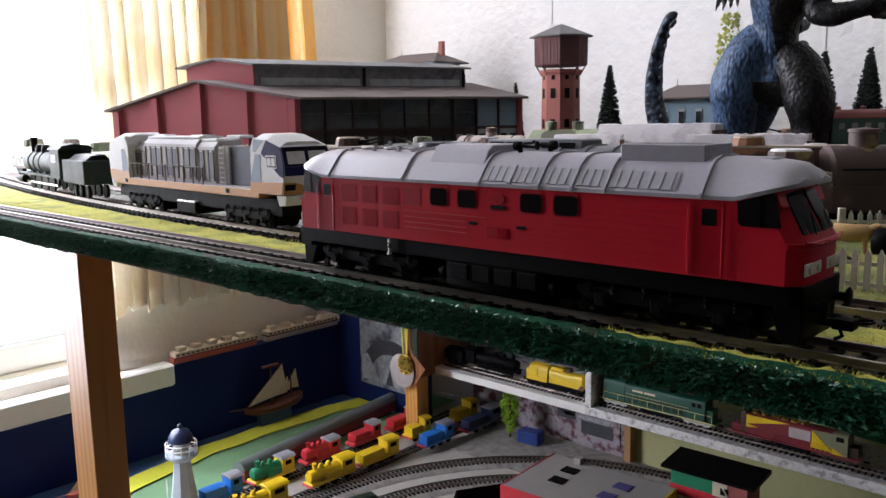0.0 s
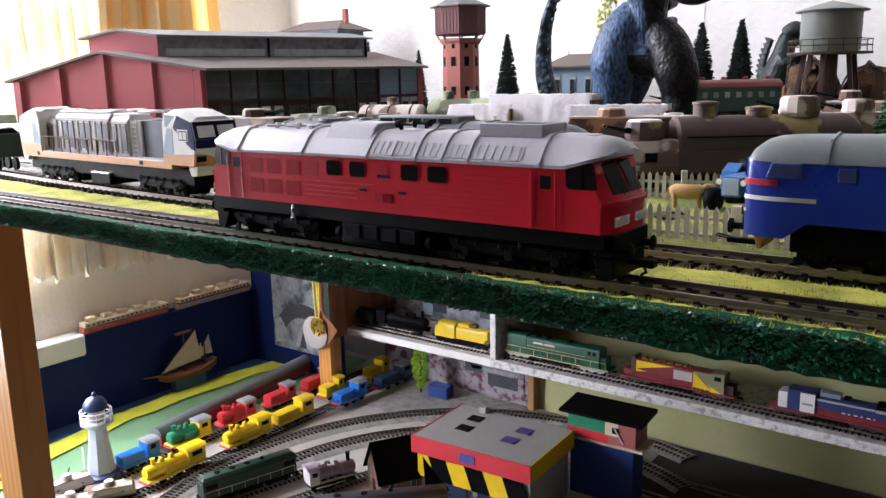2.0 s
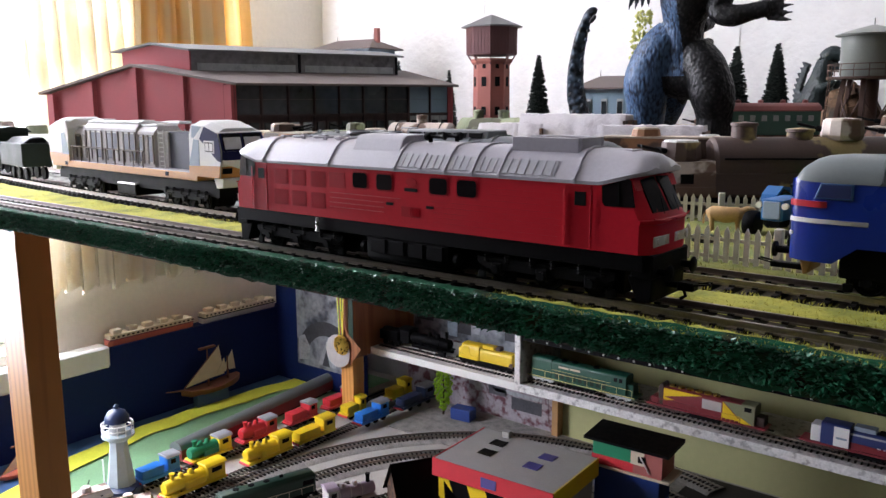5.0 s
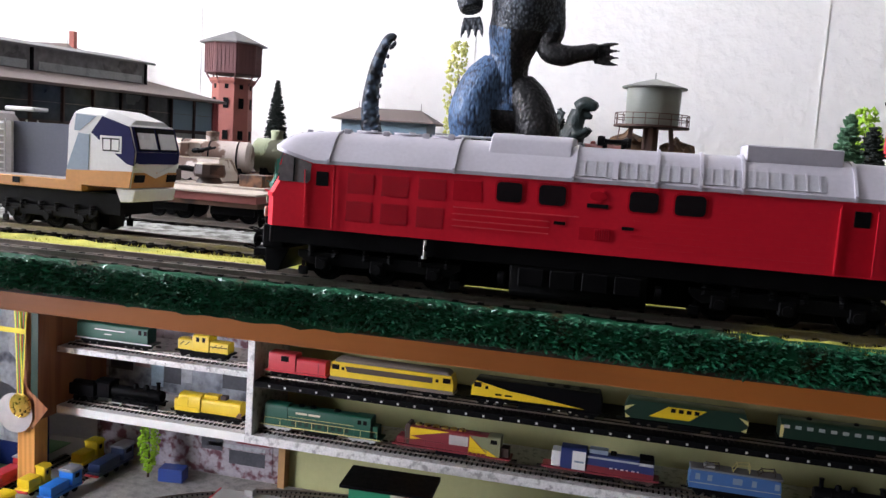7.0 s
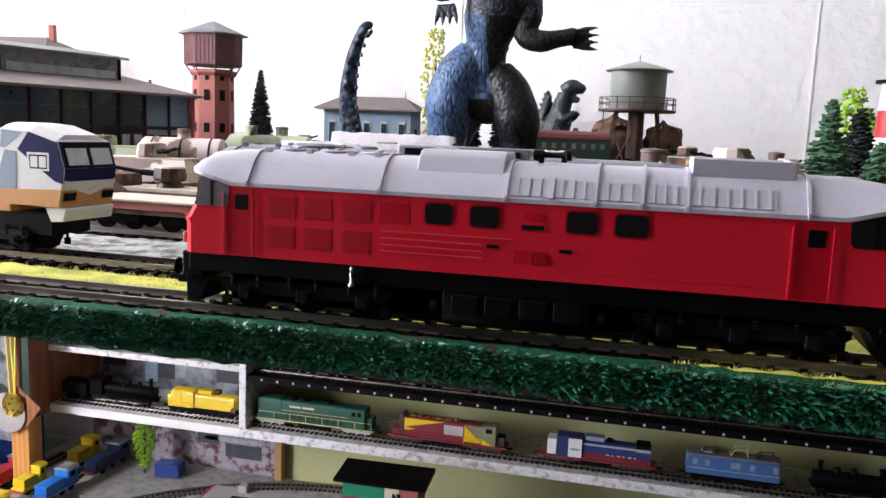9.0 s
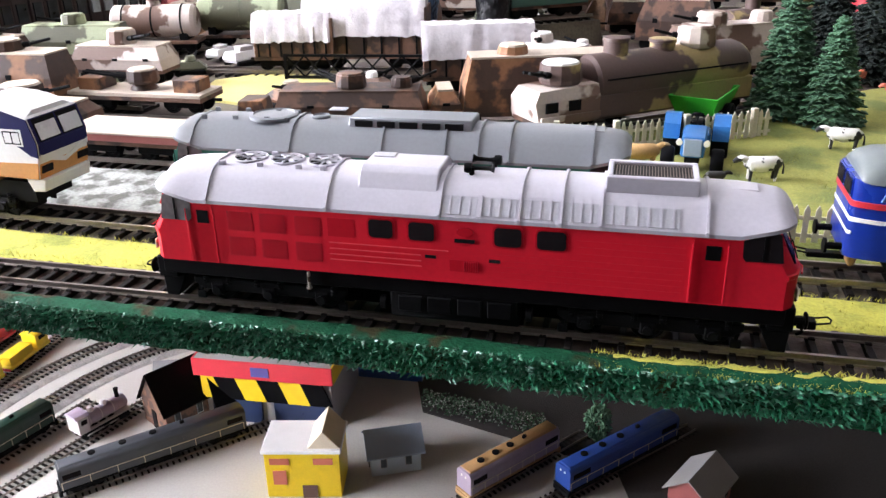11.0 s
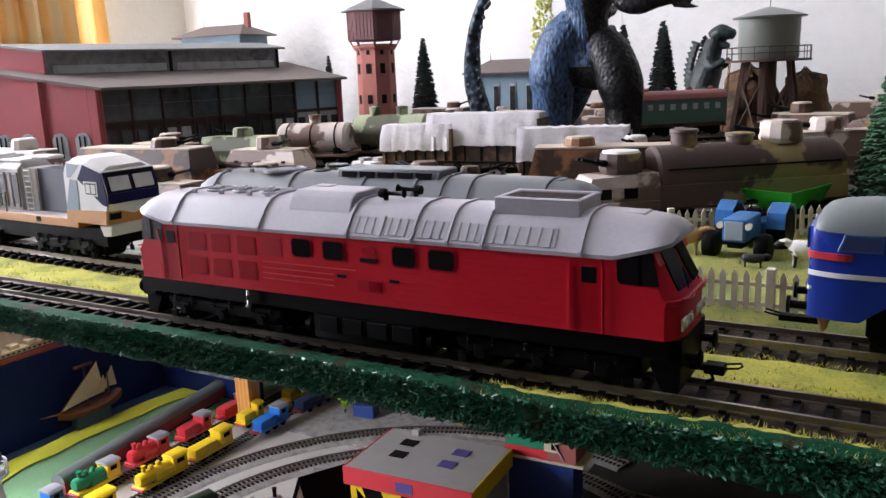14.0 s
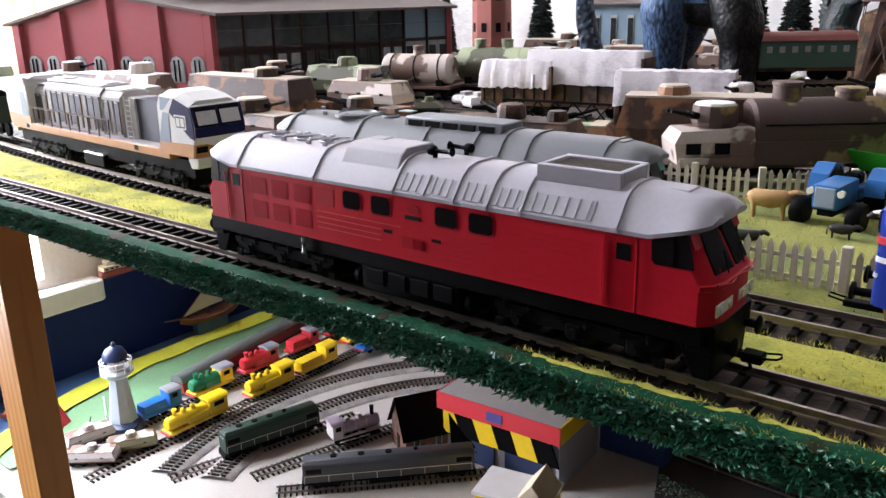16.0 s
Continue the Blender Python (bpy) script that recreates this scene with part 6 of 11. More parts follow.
def gun_turret(parent, x, z, r, h, mm, top, aim=180, guns=1, reach=0.022):
    t = part("turret", lathe(bm_new(), [(0.0001, z), (r * 0.92, z), (r, z + h * 0.25), (r * 0.92, z + h), (0.0001, z + h)], 12, c=(x, 0)), mm, parent, smooth=20)
    part("turret_roof", lathe(bm_new(), [(0.0001, z + h - 0.0002), (r * 0.86, z + h - 0.0002), (r * 0.80, z + h + 0.0012), (0.0001, z + h + 0.0016)], 12, c=(x, 0)), top, t, smooth=20)
    for g in range(guns):
        b = bm_new()
        o = (g - (guns - 1) / 2) * 0.005
        c, s = math.cos(radians(aim)), math.sin(radians(aim))
        p = Vector((x + c * r * 0.7 - s * o, s * r * 0.7 + c * o, z + h * 0.5))
        bend(b, [p, p + Vector((c * reach * 0.35, s * reach * 0.35, 0.001)), p + Vector((c * reach * 0.36, s * reach * 0.36, 0.001)), p + Vector((c * reach, s * reach, 0.004))], [0.0020, 0.0020, 0.0011, 0.0010], 8)
        part("gun_barrel", b, M_DARK, t)
    return t


def hull_wagon(label, place, L, H, mm, top, turrets=(), low=0.0, W=0.032, group="armoured wagons of the yard", step=None, slope=0.005, slits=3):
    """A card armoured wagon: sloped hull, paler lid, hatches, turrets (x, radius, height, aim, guns)."""
    w = thing("armoured_wagon", label, "rail wagon", place, group)
    wagon_base(w, L)
    z0, z1 = 0.0125, 0.0125 + H
    def hull(x0, x1, zt, name="hull"):
        hu = part(name, loft(bm_new(), [[(x0, -W / 2, z0), (x1, -W / 2, z0), (x1, W / 2, z0), (x0, W / 2, z0)], [(x0 + 0.001, -W / 2 - 0.0006, z0 + (zt - z0) * 0.45), (x1 - 0.001, -W / 2 - 0.0006, z0 + (zt - z0) * 0.45), (x1 - 0.001, W / 2 + 0.0006, z0 + (zt - z0) * 0.45), (x0 + 0.001, W / 2 + 0.0006, z0 + (zt - z0) * 0.45)],
                                             [(x0 + slope, -W / 2 + slope * 0.7, zt), (x1 - slope, -W / 2 + slope * 0.7, zt), (x1 - slope, W / 2 - slope * 0.7, zt), (x0 + slope, W / 2 - slope * 0.7, zt)]]), mm, w, smooth=0)
        # where the lid is paler, light on the top is in its colour
        part("lid", box(bm_new(), x0 + slope * 0.9, x1 - slope * 0.9, -W / 2 + slope * 0.65, W / 2 - slope * 0.65, zt - 0.0003, zt + 0.0009), top, hu, smooth=0)
        for s in (-1, 1):
            for i in range(slits):
                xx = x0 + (x1 - x0) * (i + 0.5) / slits
                part("vision_slit", box(bm_new(), xx - 0.0022, xx + 0.0022, s * (W / 2 + 0.0004) - 0.0005, s * (W / 2 + 0.0004) + 0.0005, z0 + (zt - z0) * 0.40, z0 + (zt - z0) * 0.52), M_DARK, hu, smooth=0)
        return hu
    if step:
        hull(-L / 2, -L / 2 + L * step[0], z0 + step[1], "low_hull")
        hull(-L / 2 + L * step[0] + 0.0005, L / 2, z1)
    else:
        hull(-L / 2, L / 2, z1)
    for x, r, h, aim, guns, zt in turrets:
        gun_turret(w, x, zt, r, h, mm, top, aim, guns)
    return w


def tank_wagon(label, place, L, R, mm, domes=(0.0,), z=0.030, band=None, group="armoured wagons of the yard", name="tank_wagon"):
    w = thing(name, label, "rail wagon", place, group)
    wagon_base(w, L)
    n = 24
    b = loft(bm_new(), [ring((x, 0, z), R * k, (1, 0, 0), n) for x, k in ((-L / 2 + 0.002, 0.82), (-L / 2 + 0.005, 1.0), (L / 2 - 0.005, 1.0), (L / 2 - 0.002, 0.82))])
    bar = part("barrel", b, mm, w)
    for x in domes:
        part("dome", lathe(bm_new(), [(0.0001, z + R - 0.003), (0.0062, z + R - 0.003), (0.0062, z + R + 0.006), (0.0068, z + R + 0.0062), (0.0066, z + R + 0.0085), (0.0001, z + R + 0.0095)], 16, c=(x, 0)), mm, bar)
    for x in (-L / 3, 0.0, L / 3):
        part("strap", loft(bm_new(), [ring((x + d, 0, z), R + 0.0004, (1, 0, 0), n) for d in (-0.0008, 0.0008)]), band or mm, bar)
    for s in (-1, 1):
        part("saddle", box(bm_new(), s * L / 3 - 0.004, s * L / 3 + 0.004, -R * 0.7, R * 0.7, 0.0120, z - R * 0.6), M_DARK, w, smooth=0)
    return w


def tarp_wagon(label, place, L, H, W=0.034, mm=None):
    """A long load under a crinkled white sheet with a ridge."""
    w = thing("sheeted_wagon", label, "rail wagon", place, "white sheeted wagons")
    wagon_base(w, L)
    rnd = random.Random(int(L * 1e5))
    rings = []
    n = 26
    for i in range(n + 1):
        x = -L / 2 + L * i / n
        j = lambda a: rnd.uniform(-a, a)
        k = 0.9 if i in (0, n) else 1.0
        f = 0.0005 * math.sin(i * 1.3) + j(0.0006)
        low = 0.0125 + H * 0.36 + j(0.0012)
        rings.append([(x + j(0.0008), -W / 2 - 0.0012 - f, low), (x + j(0.0008), -W / 2 * k - f * 0.5, 0.0125 + H * 0.70 + j(0.0006)), (x, -W * 0.31 + j(0.0006), 0.0125 + H + j(0.0006)), (x, -W * 0.02, 0.0125 + H + j(0.0009)), (x, W * 0.31, 0.0125 + H + j(0.0006)), (x, W / 2 * k + j(0.0008), 0.0125 + H * 0.70), (x, W / 2 * k + f, 0.0125 + H * 0.36)])
    part("sheet", loft(bm_new(), rings), mm or M_TARP, w, smooth=28)
    part("wagon_side", box(bm_new(), -L / 2 + 0.001, L / 2 - 0.001, -W / 2 + 0.0012, W / 2 - 0.0012, 0.0124, 0.0125 + H * 0.50, 0.0004), M_PLYD, w, "dark brown plank side", smooth=0)
    for i in range(7):
        xx = -L / 2 + L * (i + 0.5) / 7
        for sd in (-1, 1):
            part("side_post", box(bm_new(), xx - 0.0008, xx + 0.0008, sd * (W / 2 - 0.0010) - 0.0006, sd * (W / 2 - 0.0010) + 0.0006, 0.0130, 0.0125 + H * 0.40), M_DARK, w, smooth=0)
    part("end_board", box(bm_new(), L / 2 - 0.0006, L / 2 + 0.0016, -W / 2 - 0.0005, W / 2 + 0.0005, 0.0125, 0.0125 + H * 0.88), M_PLYD, w, smooth=0)
    return w


def flat_gun(label, place, L=0.11, aim=150):
    w = thing("gun_wagon", label, "rail wagon", place, "armoured wagons of the yard")
    wagon_base(w, L, 0.033)
    part("deck", box(bm_new(), -L / 2, L / 2, -0.0165, 0.0165, 0.0125, 0.0150, 0.0003), M_PLYTOP, w)
    part("pedestal", lathe(bm_new(), [(0.0001, 0.0148), (0.010, 0.0148), (0.007, 0.020), (0.0001, 0.020)], 12), M_PLYD, w)
    gun_turret(w, 0.0, 0.0195, 0.0115, 0.009, M_PLYD, M_PLYTOP, aim, 2, 0.034)
    for e in (-1, 1):
        part("crate", box(bm_new(), e * L * 0.36 - 0.009, e * L * 0.36 + 0.009, -0.010, 0.010, 0.0148, 0.0235, 0.0004), M_PLY, w)
    return w

# ---- the yard behind the running tracks ----
solid("sand_patch", prism(bm_new(), [(-0.238 + 0.062 * math.cos(a * 0.314) * (1 + 0.06 * math.sin(3 * a)), 0.360 + 0.058 * math.sin(a * 0.314) * (1 + 0.05 * math.cos(2 * a))) for a in range(20)], 0.0, 0.0022, "z"), M_SAND, "round patch of yellow sand in the yard", "sand", "structure", smooth=0)
for x0, y0, x1, y1 in ((-0.52, 0.165, 0.02, 0.150), (-0.50, 0.235, -0.06, 0.240), (-0.07, 0.245, 0.05, 0.300), (-0.01, 0.232, 0.16, 0.365), (-0.44, 0.40, -0.10, 0.43), (-0.10, 0.335, 0.02, 0.395), (-0.55, 0.29, -0.30, 0.275), (-0.46, 0.50, -0.24, 0.535),
                       (-0.46, 0.60, 0.10, 0.66), (-0.42, 0.73, 0.05, 0.76), (-0.98, 0.19, -0.62, 0.16), (0.02, 0.45, 0.30, 0.60), (-0.50, 0.84, 0.30, 0.86)):
    track("yard siding on dark sleepers", line(x0, y0, x1, y1, 6), loose=False)


def along(x0, y0, x1, y1, u=0.5):
    return at(x0 + (x1 - x0) * u, y0 + (y1 - y0) * u, RAIL, math.degrees(math.atan2(y1 - y0, x1 - x0)))


# brown plywood wagons
hull_wagon("tall brown wood-grain armoured wagon with a stepped front", along(-0.078, 0.243, 0.045, 0.283), 0.128, 0.0330, M_PLY, M_PLYTOP, [(-0.010, 0.010, 0.006, 200, 0, 0.0450)], step=(0.16, 0.014), slope=0.006, slits=1)
hull_wagon("long brown wood-grain armoured wagon", along(-0.486, 0.246, -0.345, 0.252), 0.135, 0.0290, M_PLY, M_PLYTOP, [(0.025, 0.012, 0.008, 20, 1, 0.0410)], slope=0.004, slits=2)
hull_wagon("low red-brown armoured wagon with small turrets", along(-0.170, 0.222, -0.078, 0.238), 0.094, 0.0150, M_PLYD, M_PLYD, [(0.0, 0.010, 0.009, 150, 2, 0.0275), (0.032, 0.007, 0.006, 40, 1, 0.0275)], slope=0.004, slits=2)
hull_wagon("dark brown armoured car with round turret", along(-0.385, 0.180, -0.275, 0.178), 0.100, 0.0120, M_PLYD, M_PLYTOP, [(0.005, 0.014, 0.010, 10, 1, 0.0245)], slope=0.007, slits=2)
flat_gun("flat wagon with a long twin gun", along(-0.340, 0.262, -0.245, 0.262), 0.105, 190)
flat_gun("flat wagon with a long twin gun", along(-0.48, 0.290, -0.37, 0.282), 0.105, 160)
solid("wooden_crate", prism(bm_new(), [(-0.012, 0), (0.012, 0), (0.008, 0.022), (-0.008, 0.022)], -0.010, 0.010, "y", 0.0006, m=at(-0.197, 0.240, 0.0, 8)), M_PLY, "small brown tapered wooden crate", "crate")
for cx, cy, r in ((-0.275, 0.205, 20), (-0.300, 0.315, -15), (-0.150, 0.290, 40), (-0.43, 0.335, 10)):
    solid("wooden_crate", box(bm_new(), -0.014, 0.014, -0.009, 0.009, 0, 0.012, 0.0006, m=at(cx, cy, 0, r)), M_PLYTOP, "pale flat wooden crate", "crate", group="crates in the yard")


def flat_wagon(label, place, L=0.078):
    w = thing("flat_wagon", label, "rail wagon", place)
    wagon_base(w, L, 0.030)
    part("side_sill", box(bm_new(), -L / 2, L / 2, -0.0165, 0.0165, 0.0122, 0.0168, 0.0004), M_SALROOF, w)
    part("deck", box(bm_new(), -L / 2 - 0.001, L / 2 + 0.001, -0.0180, 0.0180, 0.0167, 0.0180, 0.0003), M_PLYTOP, w)
    return w


flat_wagon("low wagon with a pale plank deck and red sides", along(-0.270, 0.158, -0.196, 0.156))

# camouflaged armoured engine
def armoured_engine(place):
    w = thing("armoured_engine", "tan and brown camouflaged armoured engine with gun turret", "locomotive", place)
    L = 0.165
    wagon_base(w, L)
    hu = part("front_hull", loft(bm_new(), [[(-0.082, -0.0165, 0.0110), (-0.040, -0.0175, 0.0110), (-0.040, 0.0175, 0.0110), (-0.082, 0.0165, 0.0110)], [(-0.084, -0.0150, 0.024), (-0.040, -0.0175, 0.026), (-0.040, 0.0175, 0.026), (-0.084, 0.0150, 0.024)], [(-0.080, -0.0130, 0.0305), (-0.040, -0.0150, 0.0325), (-0.040, 0.0150, 0.0325), (-0.080, 0.0130, 0.0305)]]), M_CAMOP, w, smooth=0)
    for s in (-1, 1):
        for x in (-0.074, -0.058):
            part("hatch", box(bm_new(), x - 0.004, x + 0.004, s * 0.0172 - 0.0008, s * 0.0172 + 0.0008, 0.0185, 0.0245), M_DARK, hu, smooth=0)
        part("side_plate", box(bm_new(), -0.082, -0.040, s * 0.0182 - 0.0006, s * 0.0182 + 0.0006, 0.0130, 0.0165), M_CAMOP, hu, smooth=0)
    gun_turret(w, -0.058, 0.0320, 0.0135, 0.0120, M_CAMO, M_WHITEL, 195, 2, 0.020)
    b = loft(bm_new(), [ring((x, 0, 0.030), r, (1, 0, 0), 24) for x, r in ((-0.040, 0.0150), (-0.038, 0.0170), (0.075, 0.0170), (0.082, 0.0140))])
    bo = part("boiler", b, M_CAMO, w)
    part("lower_hull", box(bm_new(), -0.040, 0.082, -0.0165, 0.0165, 0.0110, 0.0250, 0.0006), M_CAMO, w)
    for x, r, h in ((-0.018, 0.0078, 0.010), (0.018, 0.0080, 0.006)):
        part("dome", lathe(bm_new(), [(0.0001, 0.044), (r, 0.044), (r, 0.044 + h), (r * 1.12, 0.0443 + h), (r * 1.08, 0.046 + h), (0.0001, 0.047 + h)], 16, c=(x, 0)), M_CAMO, bo)
    gun_turret(w, 0.045, 0.0450, 0.0130, 0.0125, M_CAMOP, M_CAMOP, 150, 1, 0.018)
    for s in (-1, 1):
        b = bm_new()
        bend(b, [(-0.035, s * 0.0175, 0.034), (0.075, s * 0.0175, 0.034)], 0.0006, 6)
        part("hand_rail", b, M_DARK, w)
    return w


armoured_engine(along(-0.022, 0.222, 0.125, 0.338))
hull_wagon("grey-white camouflaged armoured wagon", along(0.070, 0.395, 0.170, 0.455), 0.11, 0.030, M_CAMOP, M_CAMOP, [(-0.02, 0.012, 0.010, 170, 1, 0.042), (0.025, 0.009, 0.008, 30, 1, 0.042)], slope=0.008)
hull_wagon("pale camouflaged armoured wagon", along(0.02, 0.335, -0.06, 0.385), 0.085, 0.024, M_CAMOP, M_WHITEL, [(0.0, 0.009, 0.007, 120, 1, 0.036)], slope=0.008)
tank_wagon("tan and brown camouflaged tank wagon", along(0.11, 0.47, 0.22, 0.54), 0.12, 0.0165, M_CAMO, (-0.03, 0.02))
# sheeted train
tarp_wagon("low load under a crinkled white sheet", along(-0.268, 0.415, -0.215, 0.425), 0.068, 0.036)
tarp_wagon("long load under a crinkled white sheet", along(-0.230, 0.428, -0.132, 0.442), 0.106, 0.045)
tarp_wagon("short load under a crinkled white sheet", along(-0.108, 0.352, -0.030, 0.372), 0.084, 0.038)


def truss(place, L=0.150):
    t = thing("truss_bridge", "black steel lattice bridge side in the yard", "bridge", place)
    for z in (0.004, 0.022):
        part("chord", box(bm_new(), -L / 2, L / 2, -0.0012, 0.0012, z - 0.0010, z + 0.0010), M_DARK, t, smooth=0)
    n = 9
    for i in range(n):
        a, b = -L / 2 + L * i / n, -L / 2 + L * (i + 1) / n
        for p, q in (((a, 0, 0.004), (b, 0, 0.022)), ((a, 0, 0.022), (b, 0, 0.004))):
            bm = bm_new()
            tube(bm, p, q, 0.0008, 6)
            part("lattice_bar", bm, M_DARK, t)
    for e in (-1, 1):
        part("end_post", box(bm_new(), e * L / 2 - 0.0012, e * L / 2 + 0.0012, -0.0014, 0.0014, 0.0, 0.023), M_DARK, t, smooth=0)
    return t


truss(at(-0.165, 0.398, 0, 6))
# olive wagons in front of the roundhouse
tank_wagon("grey-white tank wagon with a dark band", along(-0.455, 0.470, -0.37, 0.490), 0.085, 0.0155, M_CAMOP, (0.0,), band=M_DARK)
tank_wagon("pale olive tank wagon", along(-0.385, 0.520, -0.300, 0.535), 0.090, 0.0180, M_CAMOG, (0.012, -0.02), 0.033)
hull_wagon("olive camouflaged armoured wagon", along(-0.50, 0.40, -0.40, 0.415), 0.095, 0.024, M_CAMOG, M_CAMOG, [(0.0, 0.011, 0.009, 200, 1, 0.036)])
hull_wagon("brown armoured wagon with a sloped bow", along(-0.545, 0.355, -0.46, 0.345), 0.085, 0.022, M_PLY, M_PLYTOP, [(0.01, 0.012, 0.010, 20, 1, 0.034)])
hull_wagon("pale brown armoured wagon", along(-0.40, 0.345, -0.325, 0.350), 0.080, 0.018, M_CAMOP, M_PLYTOP, [(0.0, 0.012, 0.012, 340, 2, 0.030)])
# further rows
rows = [(-0.42, 0.605, M_CAMOP, M_PLYTOP), (-0.32, 0.615, M_CAMOG, M_CAMOG), (-0.21, 0.630, M_PLYD, M_PLYTOP), (0.06, 0.655, M_PLYD, M_PLYTOP), (-0.38, 0.732, M_CAMOP, M_WHITEL), (-0.27, 0.742, M_PLYD, M_PLYTOP), (-0.16, 0.75, M_CAMOP, M_PLYTOP), (0.02, 0.758, M_CAMO, M_PLYTOP),
        (-0.46, 0.842, M_PLYD, M_PLYTOP), (-0.34, 0.845, M_CAMOP, M_PLYTOP), (-0.22, 0.848, M_PLY, M_PLYTOP), (0.10, 0.855, M_CAMOP, M_PLYTOP), (0.22, 0.858, M_PLYD, M_PLYTOP)]
for k, (x, y, a, b) in enumerate(rows):
    hull_wagon("camouflaged brown armoured wagon on a far siding", at(x, y, RAIL, 3), 0.092, 0.020 + 0.004 * (k % 3), a, b, [((k % 3 - 1) * 0.02, 0.010, 0.008, 30 + 50 * k, 1, 0.0325 + 0.004 * (k % 3))], slits=2)
hull_wagon("pale camouflaged armoured wagon by the window", at(-0.70, 0.172, RAIL, -4), 0.10, 0.022, M_CAMOG, M_WHITEL, [(-0.02, 0.012, 0.010, 170, 1, 0.0345)])
hull_wagon("pale camouflaged armoured wagon by the window", at(-0.83, 0.180, RAIL, -4), 0.11, 0.026, M_CAMOP, M_WHITEL, [(0.02, 0.011, 0.009, 150, 1, 0.0385)])
hull_wagon("pale camouflaged armoured wagon by the window", at(-0.95, 0.190, RAIL, -4), 0.10, 0.024, M_CAMOG, M_WHITEL, [(0.0, 0.013, 0.010, 190, 1, 0.0365)])
hull_wagon("brown armoured wagon beside the roundhouse", at(-0.575, 0.235, RAIL, 2), 0.095, 0.026, M_CAMOP, M_WHITEL, [(0.015, 0.012, 0.010, 170, 1, 0.0385)])
hull_wagon("brown armoured wagon beside the roundhouse", at(-0.69, 0.245, RAIL, 5), 0.10, 0.022, M_PLYD, M_WHITEL, [(-0.015, 0.012, 0.010, 10, 1, 0.0345)])
track("yard siding on dark sleepers", line(-0.76, 0.238, -0.51, 0.235, 4), loose=False)


def coach(place):
    c = thing("passenger_coach", "green passenger coach with a red rounded roof", "rail coach", place)
    L, W = 0.086, 0.034
    wagon_base(c, L)
    bd = part("body", box(bm_new(), -L / 2, L / 2, -W / 2, W / 2, 0.0125, 0.0360, 0.0008), M_TANKGRN, c)
    part("roof", prism(bm_new(), [(-W / 2 - 0.001, 0.0358), (W / 2 + 0.001, 0.0358), (W / 2 - 0.002, 0.0410), (W / 2 - 0.009, 0.0440), (-W / 2 + 0.009, 0.0440), (-W / 2 + 0.002, 0.0410)], -L / 2 - 0.001, L / 2 + 0.001, "x", 0.0008), M_SALROOF, c)
    for s in (-1, 1):
        for i in range(7):
            x = -L / 2 + 0.0085 + i * 0.0113
            part("window", box(bm_new(), x - 0.0026, x + 0.0026, s * W / 2 - 0.0005, s * W / 2 + 0.0005, 0.0262, 0.0318, 0.0003), M_WPALE, bd)
    for i in range(4):
        part("roof_vent", lathe(bm_new(), [(0.0001, 0.0435), (0.0028, 0.0435), (0.0028, 0.0465), (0.0001, 0.0475)], 10, c=(-L / 2 + 0.010 + i * 0.022, 0)), M_SALROOF, c)
    return c


solid("embankment", prism(bm_new(), [(-0.026, 0), (0.026, 0), (0.019, 0.0235), (-0.019, 0.0235)], -0.042, 0.056, "x", m=at(-0.0477, 0.5926, 0.0, 36)), M_YARD, "earth bank under the raised coach track", "embankment", "structure", smooth=0)
track("short raised track under the coach", [(-0.0477 + d * math.cos(radians(36)), 0.5926 + d * math.sin(radians(36))) for d in (-0.040, 0.0, 0.054)], 0.0236, loose=False)
coach(at(-0.0477, 0.5926, 0.0236 + RAIL, 36))
hull_wagon("dark brown armoured wagon at the coach's end", at(0.082, 0.552, RAIL, -9), 0.070, 0.034, M_PLYD, M_PLYTOP, [(-0.012, 0.010, 0.009, 200, 1, 0.0465)], slope=0.007, slits=2)


